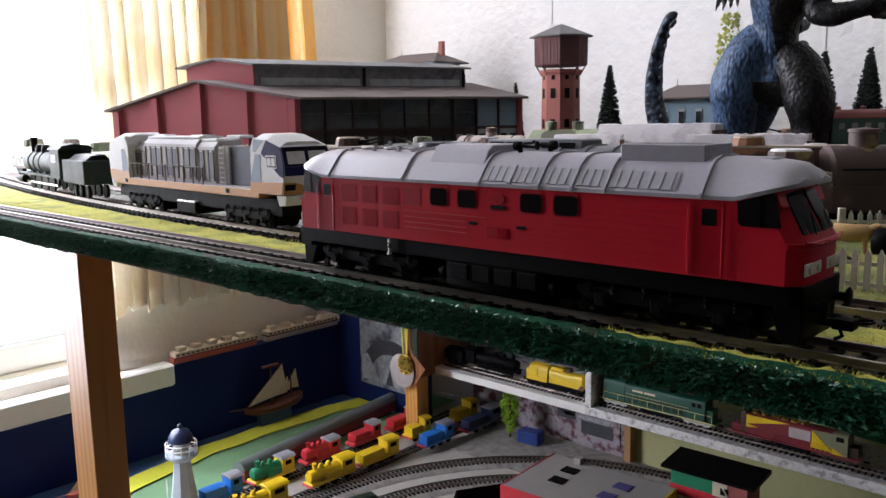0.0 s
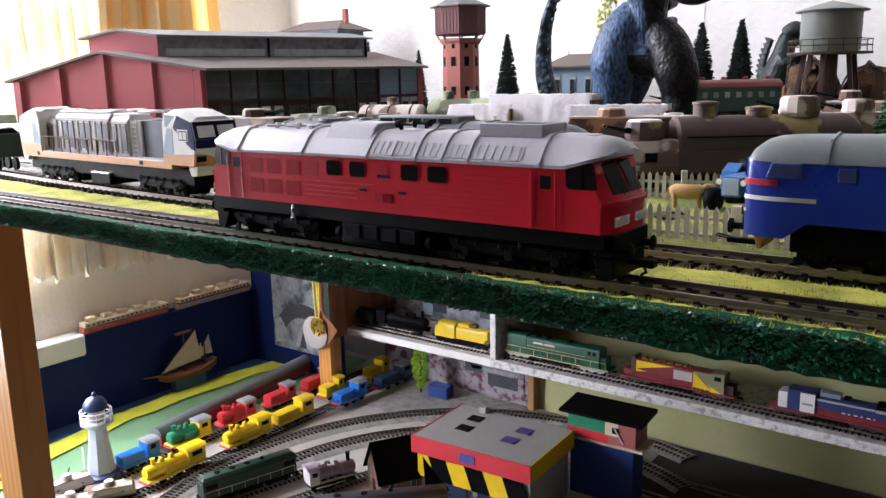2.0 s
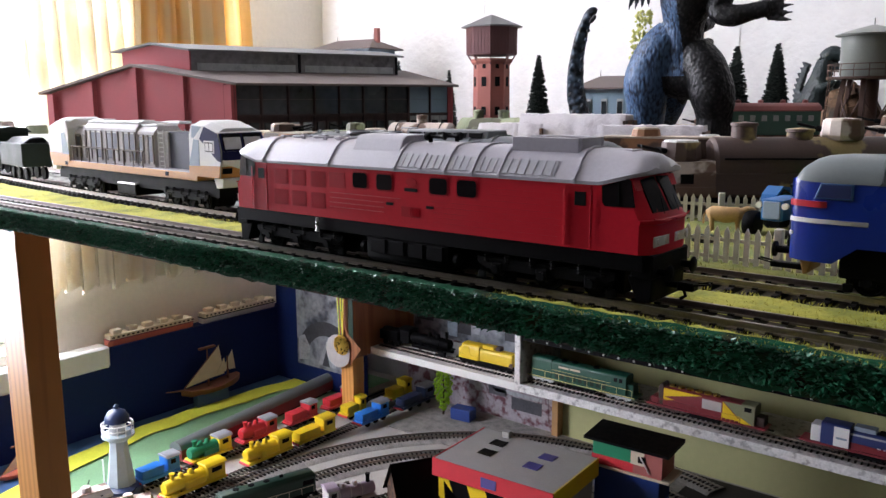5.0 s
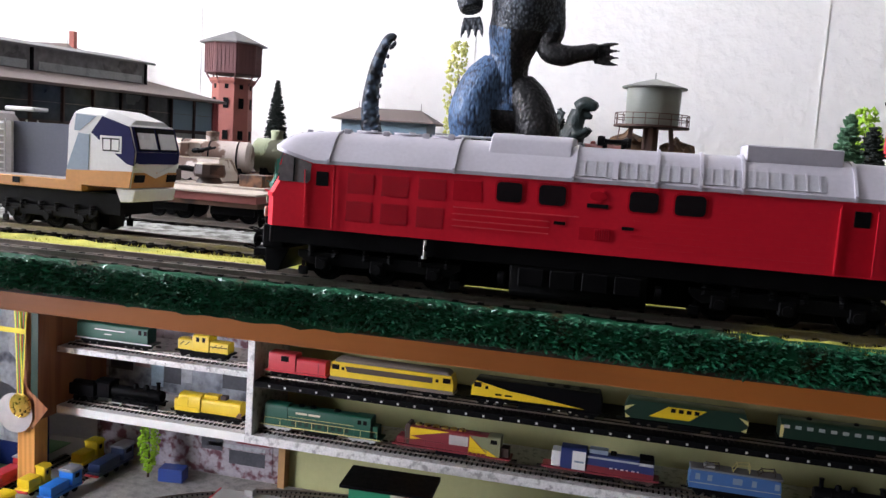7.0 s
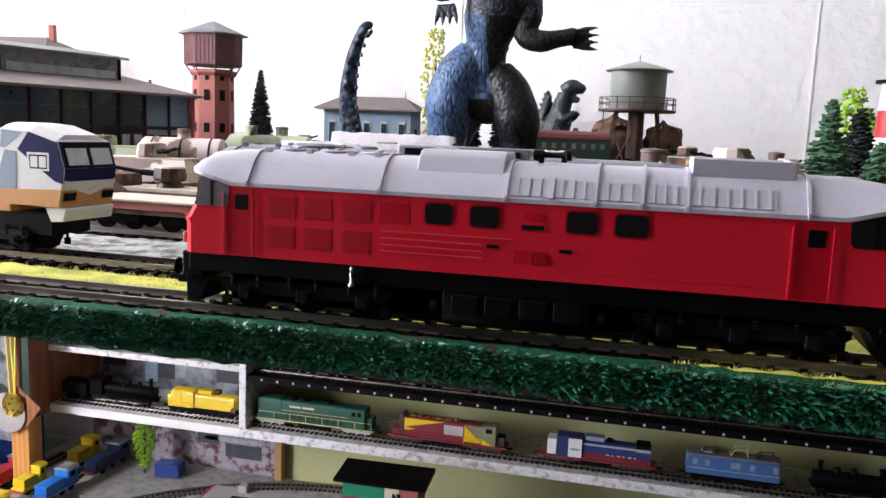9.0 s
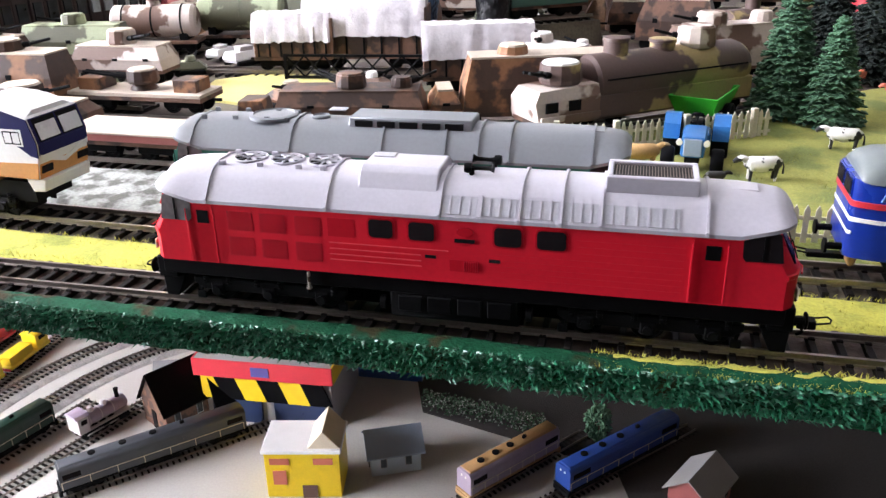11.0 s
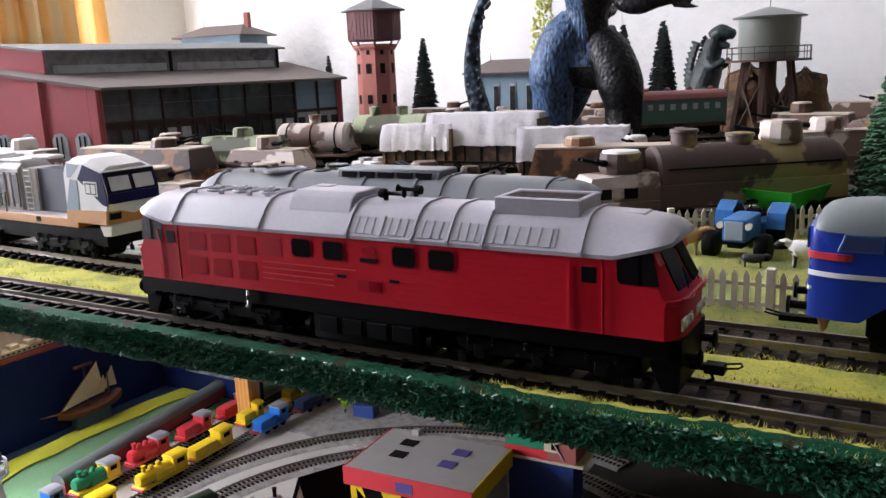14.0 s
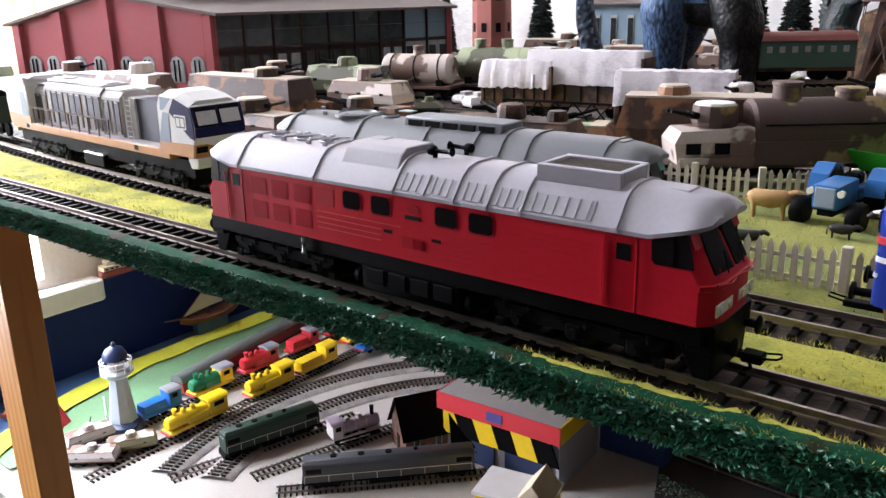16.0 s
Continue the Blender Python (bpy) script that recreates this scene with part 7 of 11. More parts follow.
def steam_engine(name, label, place, body, L=0.225, cat="locomotive", tender=True, accent=None):
    """An old steam engine with boiler, cab, chimney and tender; x forward to the west (negative)."""
    lo = thing(name, label, cat, place)
    accent = accent or body
    h = L / 2
    part("running_board", box(bm_new(), -h + 0.004, h * 0.36, -0.0150, 0.0150, 0.0150, 0.0168, 0.0003), accent, lo)
    bl = part("boiler", loft(bm_new(), [ring((x, 0, 0.0275), r, (1, 0, 0), 22) for x, r in ((-h + 0.006, 0.0095), (-h + 0.008, 0.0108), (h * 0.10, 0.0112))]), body, lo)
    for x in (-h + 0.03, -h + 0.05, -h + 0.07):
        part("boiler_band", loft(bm_new(), [ring((x + d, 0, 0.0275), 0.0116, (1, 0, 0), 22) for d in (-0.0006, 0.0006)]), accent, bl)
    part("chimney", lathe(bm_new(), [(0.0001, 0.036), (0.0040, 0.036), (0.0032, 0.040), (0.0034, 0.050), (0.0042, 0.0515), (0.0040, 0.0525), (0.0001, 0.0525)], 16, c=(-h + 0.016, 0)), M_BLACK, bl)
    for x in (-h + 0.040, -h + 0.062):
        part("dome", lathe(bm_new(), [(0.0001, 0.036), (0.0052, 0.036), (0.0050, 0.0415), (0.0036, 0.0448), (0.0001, 0.0458)], 16, c=(x, 0)), accent, bl)
    cb = part("cab", box(bm_new(), h * 0.10, h * 0.36, -0.0150, 0.0150, 0.0165, 0.0420, 0.0006), accent, lo)
    part("cab_roof", prism(bm_new(), [(-0.0168, 0.0418), (0.0168, 0.0418), (0.012, 0.0462), (0.0, 0.0475), (-0.012, 0.0462)], h * 0.08, h * 0.40, "x", 0.0004), body, lo)
    for s in (-1, 1):
        part("cab_window", box(bm_new(), h * 0.15, h * 0.29, s * 0.0151 - 0.0004, s * 0.0151 + 0.0004, 0.0300, 0.0375), M_PANE, cb, smooth=0)
        b = bm_new()
        tube(b, (-h + 0.010, s * 0.0132, 0.0098), (-h + 0.026, s * 0.0132, 0.0098), 0.0042, 14)
        part("cylinder", b, M_DARK, lo)
        b = bm_new()
        box(b, -h + 0.024, h * 0.20, s * 0.0122 - 0.0005, s * 0.0122 + 0.0005, 0.0070, 0.0088)
        part("coupling_rod", b, M_STEEL, lo, smooth=0)
        for i in range(4):
            x = -h + 0.036 + i * 0.0235 * L / 0.225
            part("driving_wheel", lathe(bm_new(), [(0.0006, -0.0012), (0.0088, -0.0012), (0.0092, 0.0010), (0.0098, 0.0012), (0.0006, 0.0012)], 20, m=pose(x, s * 0.0085, 0.0094, 90, 0, 0)), M_DARK, lo)
    if tender:
        t = part("tender", box(bm_new(), h * 0.44, h - 0.003, -0.0148, 0.0148, 0.0130, 0.0340, 0.0008), body, lo)
        part("coal", prism(bm_new(), [(-0.012, 0.033), (0.012, 0.033), (0.006, 0.039), (-0.005, 0.0385)], h * 0.5, h * 0.93, "x", 0.0008), M_BLACK, t)
        for x in (h * 0.56, h * 0.70, h * 0.86):
            for s in (-1, 1):
                part("wheel", WHEEL, None, t, at=pose(x, s * 0.0078, 0.0060, 0, 0, 0 if s > 0 else 180))
    return lo


bx = -0.640
steam_engine("armoured_steam_engine", "black and green steam engine with a tall chimney", at(bx, track_y(bx), RAIL, math.degrees(math.atan2(track_y(bx + 0.06) - track_y(bx - 0.06), 0.12))), M_STEAMG, 0.232, accent=M_STEAMG)


# small armoured cars, guns and boxes crowded between the sidings
def scout_car(label, place, L, a, b, gun, boxy):
    t = thing("toy_armoured_car", label, "toy vehicle", place, "small vehicles crowded in the yard")
    h, w, z = L / 2, L * 0.27, L * 0.30
    part("hull", loft(bm_new(), [[(-h, -w, L * 0.10), (h * 0.9, -w, L * 0.10), (h * 0.9, w, L * 0.10), (-h, w, L * 0.10)], [(-h * 1.05, -w * 1.1, L * 0.20), (h, -w * 1.1, L * 0.20), (h, w * 1.1, L * 0.20), (-h * 1.05, w * 1.1, L * 0.20)], [(-h * (0.95 if boxy else 0.6), -w * 0.8, z + L * 0.08), (h * (0.9 if boxy else 0.45), -w * 0.8, z + L * 0.08), (h * (0.9 if boxy else 0.45), w * 0.8, z + L * 0.08), (-h * (0.95 if boxy else 0.6), w * 0.8, z + L * 0.08)]]), a, t, smooth=0)
    for s in (-1, 1):
        part("track_guard", box(bm_new(), -h * 0.95, h * 0.9, s * w * 1.05 - L * 0.05, s * w * 1.05 + L * 0.05, 0, L * 0.15, L * 0.03), M_DARK, t)
    if boxy:
        part("load", box(bm_new(), -h * 0.5, h * 0.4, -w * 0.6, w * 0.6, z + L * 0.08, z + L * 0.20, L * 0.02), b, t)
    else:
        gun_turret(t, -L * 0.05, z + L * 0.075, L * 0.17, L * 0.13, b, b, gun, 1, L * 0.45)
    return t


bpy.context.view_layer.update()
taken = []
for ob in scene.objects:
    if ob.type == "MESH" and len(ob.data.vertices) < 60000:
        pts = [ob.matrix_world @ Vector(c) for c in ob.bound_box]
        lo, hi = [min(p[i] for p in pts) for i in range(3)], [max(p[i] for p in pts) for i in range(3)]
        if hi[2] > 0.008 and lo[2] < 0.05 and hi[0] - lo[0] < 0.4 and ob.name.split(".")[0] not in ("rail", "sleepers"):
            taken.append((lo[0], hi[0], lo[1], hi[1]))
rnd = random.Random(41)
kinds = ((M_PLY, M_PLYTOP, "brown toy armoured car with a small gun"), (M_PLYD, M_PLYTOP, "dark brown toy armoured car with pale turret"), (M_CAMOP, M_WHITEL, "pale camouflaged toy armoured car"), (M_CAMOG, M_CAMOG, "olive camouflaged toy armoured car"), (M_WHITEL, M_GREYL, "white toy vehicle with a grey load"))
for _ in range(900):
    x, y = rnd.uniform(-0.56, 0.03), rnd.uniform(0.255, 0.88)
    L = rnd.uniform(0.026, 0.042)
    r = L * 0.56
    if x < -0.49 and y > 0.33 or (x + 0.238) ** 2 + (y - 0.36) ** 2 < 0.075 ** 2 or (x + 0.122) ** 2 + (y - 0.53) ** 2 < 0.07 ** 2:
        continue
    if any(x + r > a and x - r < b and y + r > c and y - r < d for a, b, c, d in taken):
        continue
    taken.append((x - r, x + r, y - r, y + r))
    a, b, lab = rnd.choice(kinds)
    scout_car(lab, at(x, y, 0.0022, rnd.uniform(0, 360)), L, a, b, rnd.uniform(0, 360), rnd.random() < 0.35)

# ---- fences, animals, tractor, trees, toy dinosaurs ----
def fence(label, pts, h=0.0185, step=0.0046):
    f = thing("picket_fence", label, "fence", None, "picket fences")
    pk = bm_new()
    prism(pk, [(-0.0012, 0), (0.0012, 0), (0.0012, h * 0.86), (0, h), (-0.0012, h * 0.86)], -0.0005, 0.0005, "y")
    pk = mesh_of("picket", pk, M_CREAM, 0)
    ps = mesh_of("post", box(bm_new(), -0.0018, 0.0018, -0.0018, 0.0018, 0, h * 1.06, 0.0003), M_CREAM, 0)
    for (x0, y0), (x1, y1) in zip(pts, pts[1:]):
        l, a = math.hypot(x1 - x0, y1 - y0), math.atan2(y1 - y0, x1 - x0)
        m = pose(x0, y0, 0.001, 0, 0, math.degrees(a))
        for z in (h * 0.22, h * 0.66):
            part("rail", box(bm_new(), 0, l, 0.0006, 0.0014, z - 0.0008, z + 0.0008, m=m), M_CREAM, f, smooth=0)
        n = int(l / step)
        for i in range(n):
            part("post" if i % 10 == 0 else "picket", ps if i % 10 == 0 else pk, None, f, at=m @ pose(step * (i + 0.5), 0, 0))
    return f


fence("cream picket fence beside the second track", [(0.020, 0.0985), (0.33, 0.0940)])
fence("cream picket fence along the far side of the meadow", [(-0.040, 0.208), (0.040, 0.222), (0.135, 0.272)])


def beast(name, label, place, size, mm, legs=True, lying=False):
    """A small four-legged farm animal, one plain mesh: x towards its head."""
    s, bm = size, bm_new()
    zb = 0.35 * s if lying else 0.78 * s
    bend(bm, [(-0.80 * s, 0, zb), (-0.62 * s, 0, zb + 0.02 * s), (0, 0, zb - 0.04 * s), (0.50 * s, 0, zb + 0.02 * s), (0.68 * s, 0, zb + 0.06 * s)], [0.16 * s, 0.30 * s, 0.34 * s, 0.30 * s, 0.18 * s], 12)
    head = (1.02 * s, 0.05 * s, zb + 0.20 * s) if not lying else (0.95 * s, 0, zb + 0.18 * s)
    bend(bm, [(0.60 * s, 0, zb + 0.12 * s), (0.82 * s, 0, zb + 0.24 * s), head, (head[0] + 0.18 * s, head[1], head[2] - 0.12 * s)], [0.17 * s, 0.14 * s, 0.13 * s, 0.08 * s], 10)
    for e in (-1, 1):
        bend(bm, [(0.88 * s, e * 0.10 * s, zb + 0.30 * s), (0.86 * s, e * 0.24 * s, zb + 0.30 * s)], [0.05 * s, 0.02 * s], 6)
        if not lying:
            for x in (-0.58, 0.45):
                bend(bm, [(x * s, e * 0.17 * s, zb), (x * s, e * 0.17 * s, 0.36 * s), ((x + 0.02) * s, e * 0.17 * s, 0.0)], [0.13 * s, 0.07 * s, 0.06 * s], 8)
    bend(bm, [(-0.80 * s, 0, zb + 0.10 * s), (-0.92 * s, 0, zb - 0.1 * s), (-0.92 * s, 0, zb - 0.45 * s if not lying else zb - 0.2 * s)], [0.05 * s, 0.03 * s, 0.05 * s], 6)
    return solid(name, bm, mm, label, "animal", at=place, smooth=60)


beast("cow", "black and white toy cow grazing on the meadow", at(0.119, 0.180, 0.002, 190), 0.0125, M_COWW)
beast("cow", "black and white toy cow standing by the firs", at(0.171, 0.246, 0.002, 172), 0.0125, M_COWW)
beast("cow", "tan toy cow standing by the picket fence", at(0.0575, 0.190, 0.002, 12), 0.0135, M_TAN)
beast("calf", "small black and white toy calf on the meadow", at(0.096, 0.170, 0.002, 10), 0.0068, M_COWB)
beast("deer", "red-brown toy deer behind the firs", at(0.219, 0.435, 0.002, 60), 0.0105, M_SALMON)
beast("deer", "red-brown toy deer lying behind the firs", at(0.238, 0.405, 0.002, 170), 0.0105, M_SALMON, lying=True)
beast("dog", "small black toy dog lying beside the fence", at(0.062, 0.146, 0.002, 20), 0.0080, M_COWB, lying=True)


def tractor(place):
    t = thing("toy_tractor", "blue toy tractor facing the fence", "tractor", place)
    part("bonnet", box(bm_new(), -0.028, -0.004, -0.0055, 0.0055, 0.009, 0.0195, 0.0016, seg=2), M_TRBLUE, t)
    part("grille", box(bm_new(), -0.0286, -0.0278, -0.0042, 0.0042, 0.010, 0.0185, 0.0004), M_SLATE, t)
    part("chassis", box(bm_new(), -0.026, 0.012, -0.0035, 0.0035, 0.006, 0.010, 0.0004), M_DARK, t)
    part("seat_box", box(bm_new(), -0.004, 0.010, -0.0070, 0.0070, 0.0095, 0.0150, 0.0010), M_TRBLUE, t)
    part("seat", box(bm_new(), 0.001, 0.008, -0.0035, 0.0035, 0.0148, 0.0200, 0.0010), M_DARK, t)
    b = bm_new()
    tube(b, (-0.004, 0, 0.018), (-0.001, 0, 0.0235), 0.0004, 6)
    lathe(b, [(0.0022, -0.0003), (0.0028, -0.0003), (0.0028, 0.0003), (0.0022, 0.0003)], 14, m=pose(-0.0008, 0, 0.0236, 0, 30, 0))
    part("steering_wheel", b, M_BLACK, t)
    for s in (-1, 1):
        for x, r, w in ((0.006, 0.0105, 0.0042), (-0.022, 0.0064, 0.0030)):
            tyre = part("wheel", lathe(bm_new(), [(r * 0.45, -w), (r * 0.9, -w), (r, -w * 0.6), (r, w * 0.6), (r * 0.9, w), (r * 0.45, w)], 22, m=pose(x, s * 0.0115, r, 90, 0, 0)), M_BLACK, t)
            part("rim", lathe(bm_new(), [(0.0001, -w * 0.7), (r * 0.5, -w * 0.7), (r * 0.5, w * 0.7), (0.0001, w * 0.7)], 18, m=pose(x, s * 0.0115, r, 90, 0, 0)), M_TRBLUE, tyre)
        part("mudguard", prism(bm_new(), [(-0.006, 0.012), (-0.004, 0.019), (0.003, 0.0228), (0.012, 0.0215), (0.016, 0.016), (0.014, 0.016), (0.011, 0.0202), (0.003, 0.0214), (-0.003, 0.018), (-0.0045, 0.012)], s * 0.0118 - 0.004, s * 0.0118 + 0.004, "y"), M_TRBLUE, t)
        b = bm_new()
        tube(b, (-0.0285, s * 0.0062, 0.0165), (-0.0262, s * 0.0062, 0.0165), 0.0015, 10)
        part("headlamp", b, M_LAMP, t)
    return t


tractor(at(0.087, 0.216, 0.001, 84) @ Matrix.Scale(1.14, 4))


def trailer(place):
    t = thing("toy_trailer", "bright green open toy trailer behind the tractor", "trailer", place)
    tub = bm_new()
    z0, z1 = 0.013, 0.0245
    out = lambda z, k: [(-0.020 * k, -0.0115 * k, z), (0.020 * k, -0.0115 * k, z), (0.020 * k, 0.0115 * k, z), (-0.020 * k, 0.0115 * k, z)]
    loft(tub, [out(z0 + 0.001, 0.78), out(z0, 0.84), out(z1, 1.12), out(z1, 1.04), out(z0 + 0.002, 0.78)])
    part("tub", tub, M_GREEN, t, smooth=0)
    part("frame", box(bm_new(), -0.030, 0.016, -0.003, 0.003, 0.009, 0.013, 0.0004), M_DARK, t)
    for s in (-1, 1):
        part("wheel", lathe(bm_new(), [(0.0006, -0.002), (0.0078, -0.002), (0.0084, -0.001), (0.0084, 0.001), (0.0078, 0.002), (0.0006, 0.002)], 20, m=pose(0.004, s * 0.0125, 0.0084, 90, 0, 0)), M_BLACK, t)
    return t


trailer(at(0.0945, 0.290, 0.001, 70) @ Matrix.Diagonal((1.12, 1.22, 1.0, 1.0)))


def conifer(label, place, H, R, mm, seed, tiers=18, name="conifer"):
    """Trunk and whorls of drooping branches with many thin needle sprays."""
    rnd = random.Random(seed)
    t = thing(name, label, "tree", place)
    b = bm_new()
    tube(b, (0, 0, 0), (0, 0, H * 0.96), R * 0.075, 8, 0.0003)
    part("trunk", b, M_TRUNK, t)
    vs, fs = [], []
    def blade(p, d, l, w):
        d = d.normalized()
        u = d.cross(Vector((0, 0, 1)))
        u = u.normalized() * w if u.length > 1e-6 else Vector((w, 0, 0))
        k = len(vs)
        q = p + d * l * 0.5
        vs.extend([p - u * 0.4, p + u * 0.4, q + u + Vector((0, 0, w * 0.5)), q - u + Vector((0, 0, w * 0.5)), p + d * l, q + Vector((0, 0, -w * 0.6))])
        fs.extend([(k, k + 1, k + 2, k + 3), (k + 3, k + 2, k + 4), (k, k + 3, k + 5), (k + 1, k + 5, k + 2), (k + 3, k + 4, k + 5), (k + 2, k + 5, k + 4)])
    for i in range(tiers):
        u = (i + 0.2) / tiers
        z = H * (0.10 + 0.90 * u)
        rad = R * (1 - u) ** 0.82 + R * 0.05
        n = max(9, int(24 * (1 - u) + 9))
        for k in range(n):
            a = 6.283 * (k + rnd.uniform(-0.35, 0.35)) / n + i
            l = rad * rnd.uniform(0.82, 1.10)
            d = Vector((math.cos(a), math.sin(a), -0.28 + rnd.uniform(-0.14, 0.14) + 0.5 * u))
            p = Vector((0, 0, z + rnd.uniform(-0.4, 0.4) * H / tiers))
            for j in range(5):
                f = 0.25 + 0.16 * j
                q = p + d * l * f
                for sd in (-1, 1):
                    dd = d + Vector((-d.y, d.x, 0)) * sd * rnd.uniform(0.5, 1.0) + Vector((0, 0, rnd.uniform(-0.25, 0.15)))
                    blade(q, dd, l * (0.42 - 0.05 * j) + R * 0.05, R * 0.085)
            blade(p, d, l, R * 0.05)
    # dense dark heart of the crown
    k, n = len(vs), 14
    for zz, rr in ((0.10, 0.55), (0.16, 0.74), (0.40, 0.50), (0.70, 0.25), (0.97, 0.03)):
        vs.extend(Vector((R * rr * math.cos(6.2832 * i / n) * rnd.uniform(0.85, 1.1), R * rr * math.sin(6.2832 * i / n) * rnd.uniform(0.85, 1.1), H * zz)) for i in range(n))
    fs.extend((k + r * n + i, k + r * n + (i + 1) % n, k + (r + 1) * n + (i + 1) % n, k + (r + 1) * n + i) for r in range(4) for i in range(n))
    me = bpy.data.meshes.new("crown")
    me.from_pydata(vs, [], fs)
    me.materials.append(mm)
    part("crown", me, mm, t)
    return t


for x, y, H, R, sd in ((-0.600, 1.03, 0.158, 0.030, 1), (-0.252, 1.06, 0.160, 0.034, 2), (-0.195, 1.08, 0.163, 0.032, 3), (-0.120, 1.03, 0.135, 0.030, 4), (-0.815, 1.04, 0.136, 0.022, 5), (-0.930, 1.02, 0.158, 0.020, 6), (-0.165, 0.98, 0.150, 0.028, 7)):
    conifer("dark green model conifer by the wall", at(x, y), H, R * 0.80, M_PINE, sd, 30)
conifer("green model fir on the meadow edge", at(0.147, 0.322, 0.001), 0.097, 0.0210, M_FIR, 11, 24)
conifer("green model fir on the meadow edge", at(0.174, 0.306, 0.001), 0.070, 0.0200, M_FIR, 12, 22)
conifer("green model fir on the meadow edge", at(0.258, 0.71, 0.001), 0.110, 0.030, M_FIR, 13)
conifer("dark model fir behind the meadow", at(0.232, 0.46, 0.001), 0.112, 0.026, M_PINE, 14)
conifer("dark model fir behind the meadow", at(0.205, 0.50, 0.001), 0.100, 0.024, M_PINE, 15)


def leafy(label, place, H, R, mm, seed, name="leafy_tree", low=0.15):
    """A slim broad-leaved model tree: forked trunk and a crown of small foam clumps."""
    rnd = random.Random(seed)
    t = thing(name, label, "tree", place)
    b = bm_new()
    bend(b, [(0, 0, 0), (0.002, 0, H * 0.3), (0, 0.001, H * 0.85)], [R * 0.12, R * 0.09, R * 0.03], 8)
    for k in range(5):
        a = k * 1.3
        bend(b, [(0, 0, H * (0.25 + 0.1 * k)), (math.cos(a) * R * 0.6, math.sin(a) * R * 0.6, H * (0.40 + 0.1 * k))], [R * 0.05, R * 0.02], 6)
    part("trunk", b, M_TRUNK, t)
    vs, fs = [], []
    for i in range(420):
        u = rnd.random()
        z = H * (low + (1 - low) * u)
        env = R * math.sin(math.pi * min(1, 0.12 + 0.88 * (1 - u))) ** 0.6
        a, r = rnd.uniform(0, 6.283), env * rnd.uniform(0.45, 1.05)
        c = Vector((math.cos(a) * r, math.sin(a) * r, z))
        s = R * rnd.uniform(0.10, 0.20)
        k = len(vs)
        for d in ((1, 0, 0), (-1, 0, 0), (0, 1, 0), (0, -1, 0), (0, 0, 1), (0, 0, -1)):
            vs.append(c + Vector(d) * s * rnd.uniform(0.6, 1.3))
        fs += [(k, k + 2, k + 4), (k + 2, k + 1, k + 4), (k + 1, k + 3, k + 4), (k + 3, k, k + 4), (k + 2, k, k + 5), (k + 1, k + 2, k + 5), (k + 3, k + 1, k + 5), (k, k + 3, k + 5)]
    me = bpy.data.meshes.new("crown")
    me.from_pydata(vs, [], fs)
    me.materials.append(mm)
    part("crown", me, mm, t)
    return t


leafy("slim bright yellow-green poplar behind the meadow", at(0.205, 0.53), 0.118, 0.014, M_LIME, 21)
leafy("bright yellow-green model tree by the beacon", at(0.275, 0.70), 0.100, 0.022, M_LIME, 22)
leafy("pale yellow blossom tree behind the dinosaur", at(-0.186, 0.585), 0.172, 0.014, M_YELGREEN, 23)


def limb(bm, pts, rs, n=24):
    """A smooth round limb through points, its radius gliding from point to point."""
    pts = [Vector(p) for p in pts]
    fine, fr = [], []
    for i in range(len(pts) - 1):
        p0, p1, p2, p3 = pts[max(0, i - 1)], pts[i], pts[i + 1], pts[min(len(pts) - 1, i + 2)]
        for k in range(8):
            u = k / 8
            fine.append(0.5 * ((2 * p1) + (p2 - p0) * u + (2 * p0 - 5 * p1 + 4 * p2 - p3) * u * u + (3 * p1 - p0 - 3 * p2 + p3) * u ** 3))
            w = u * u * (3 - 2 * u)
            fr.append(rs[i] * (1 - w) + rs[i + 1] * w)
    fine.append(pts[-1])
    fr.append(rs[-1])
    return bend(bm, fine, fr, n)


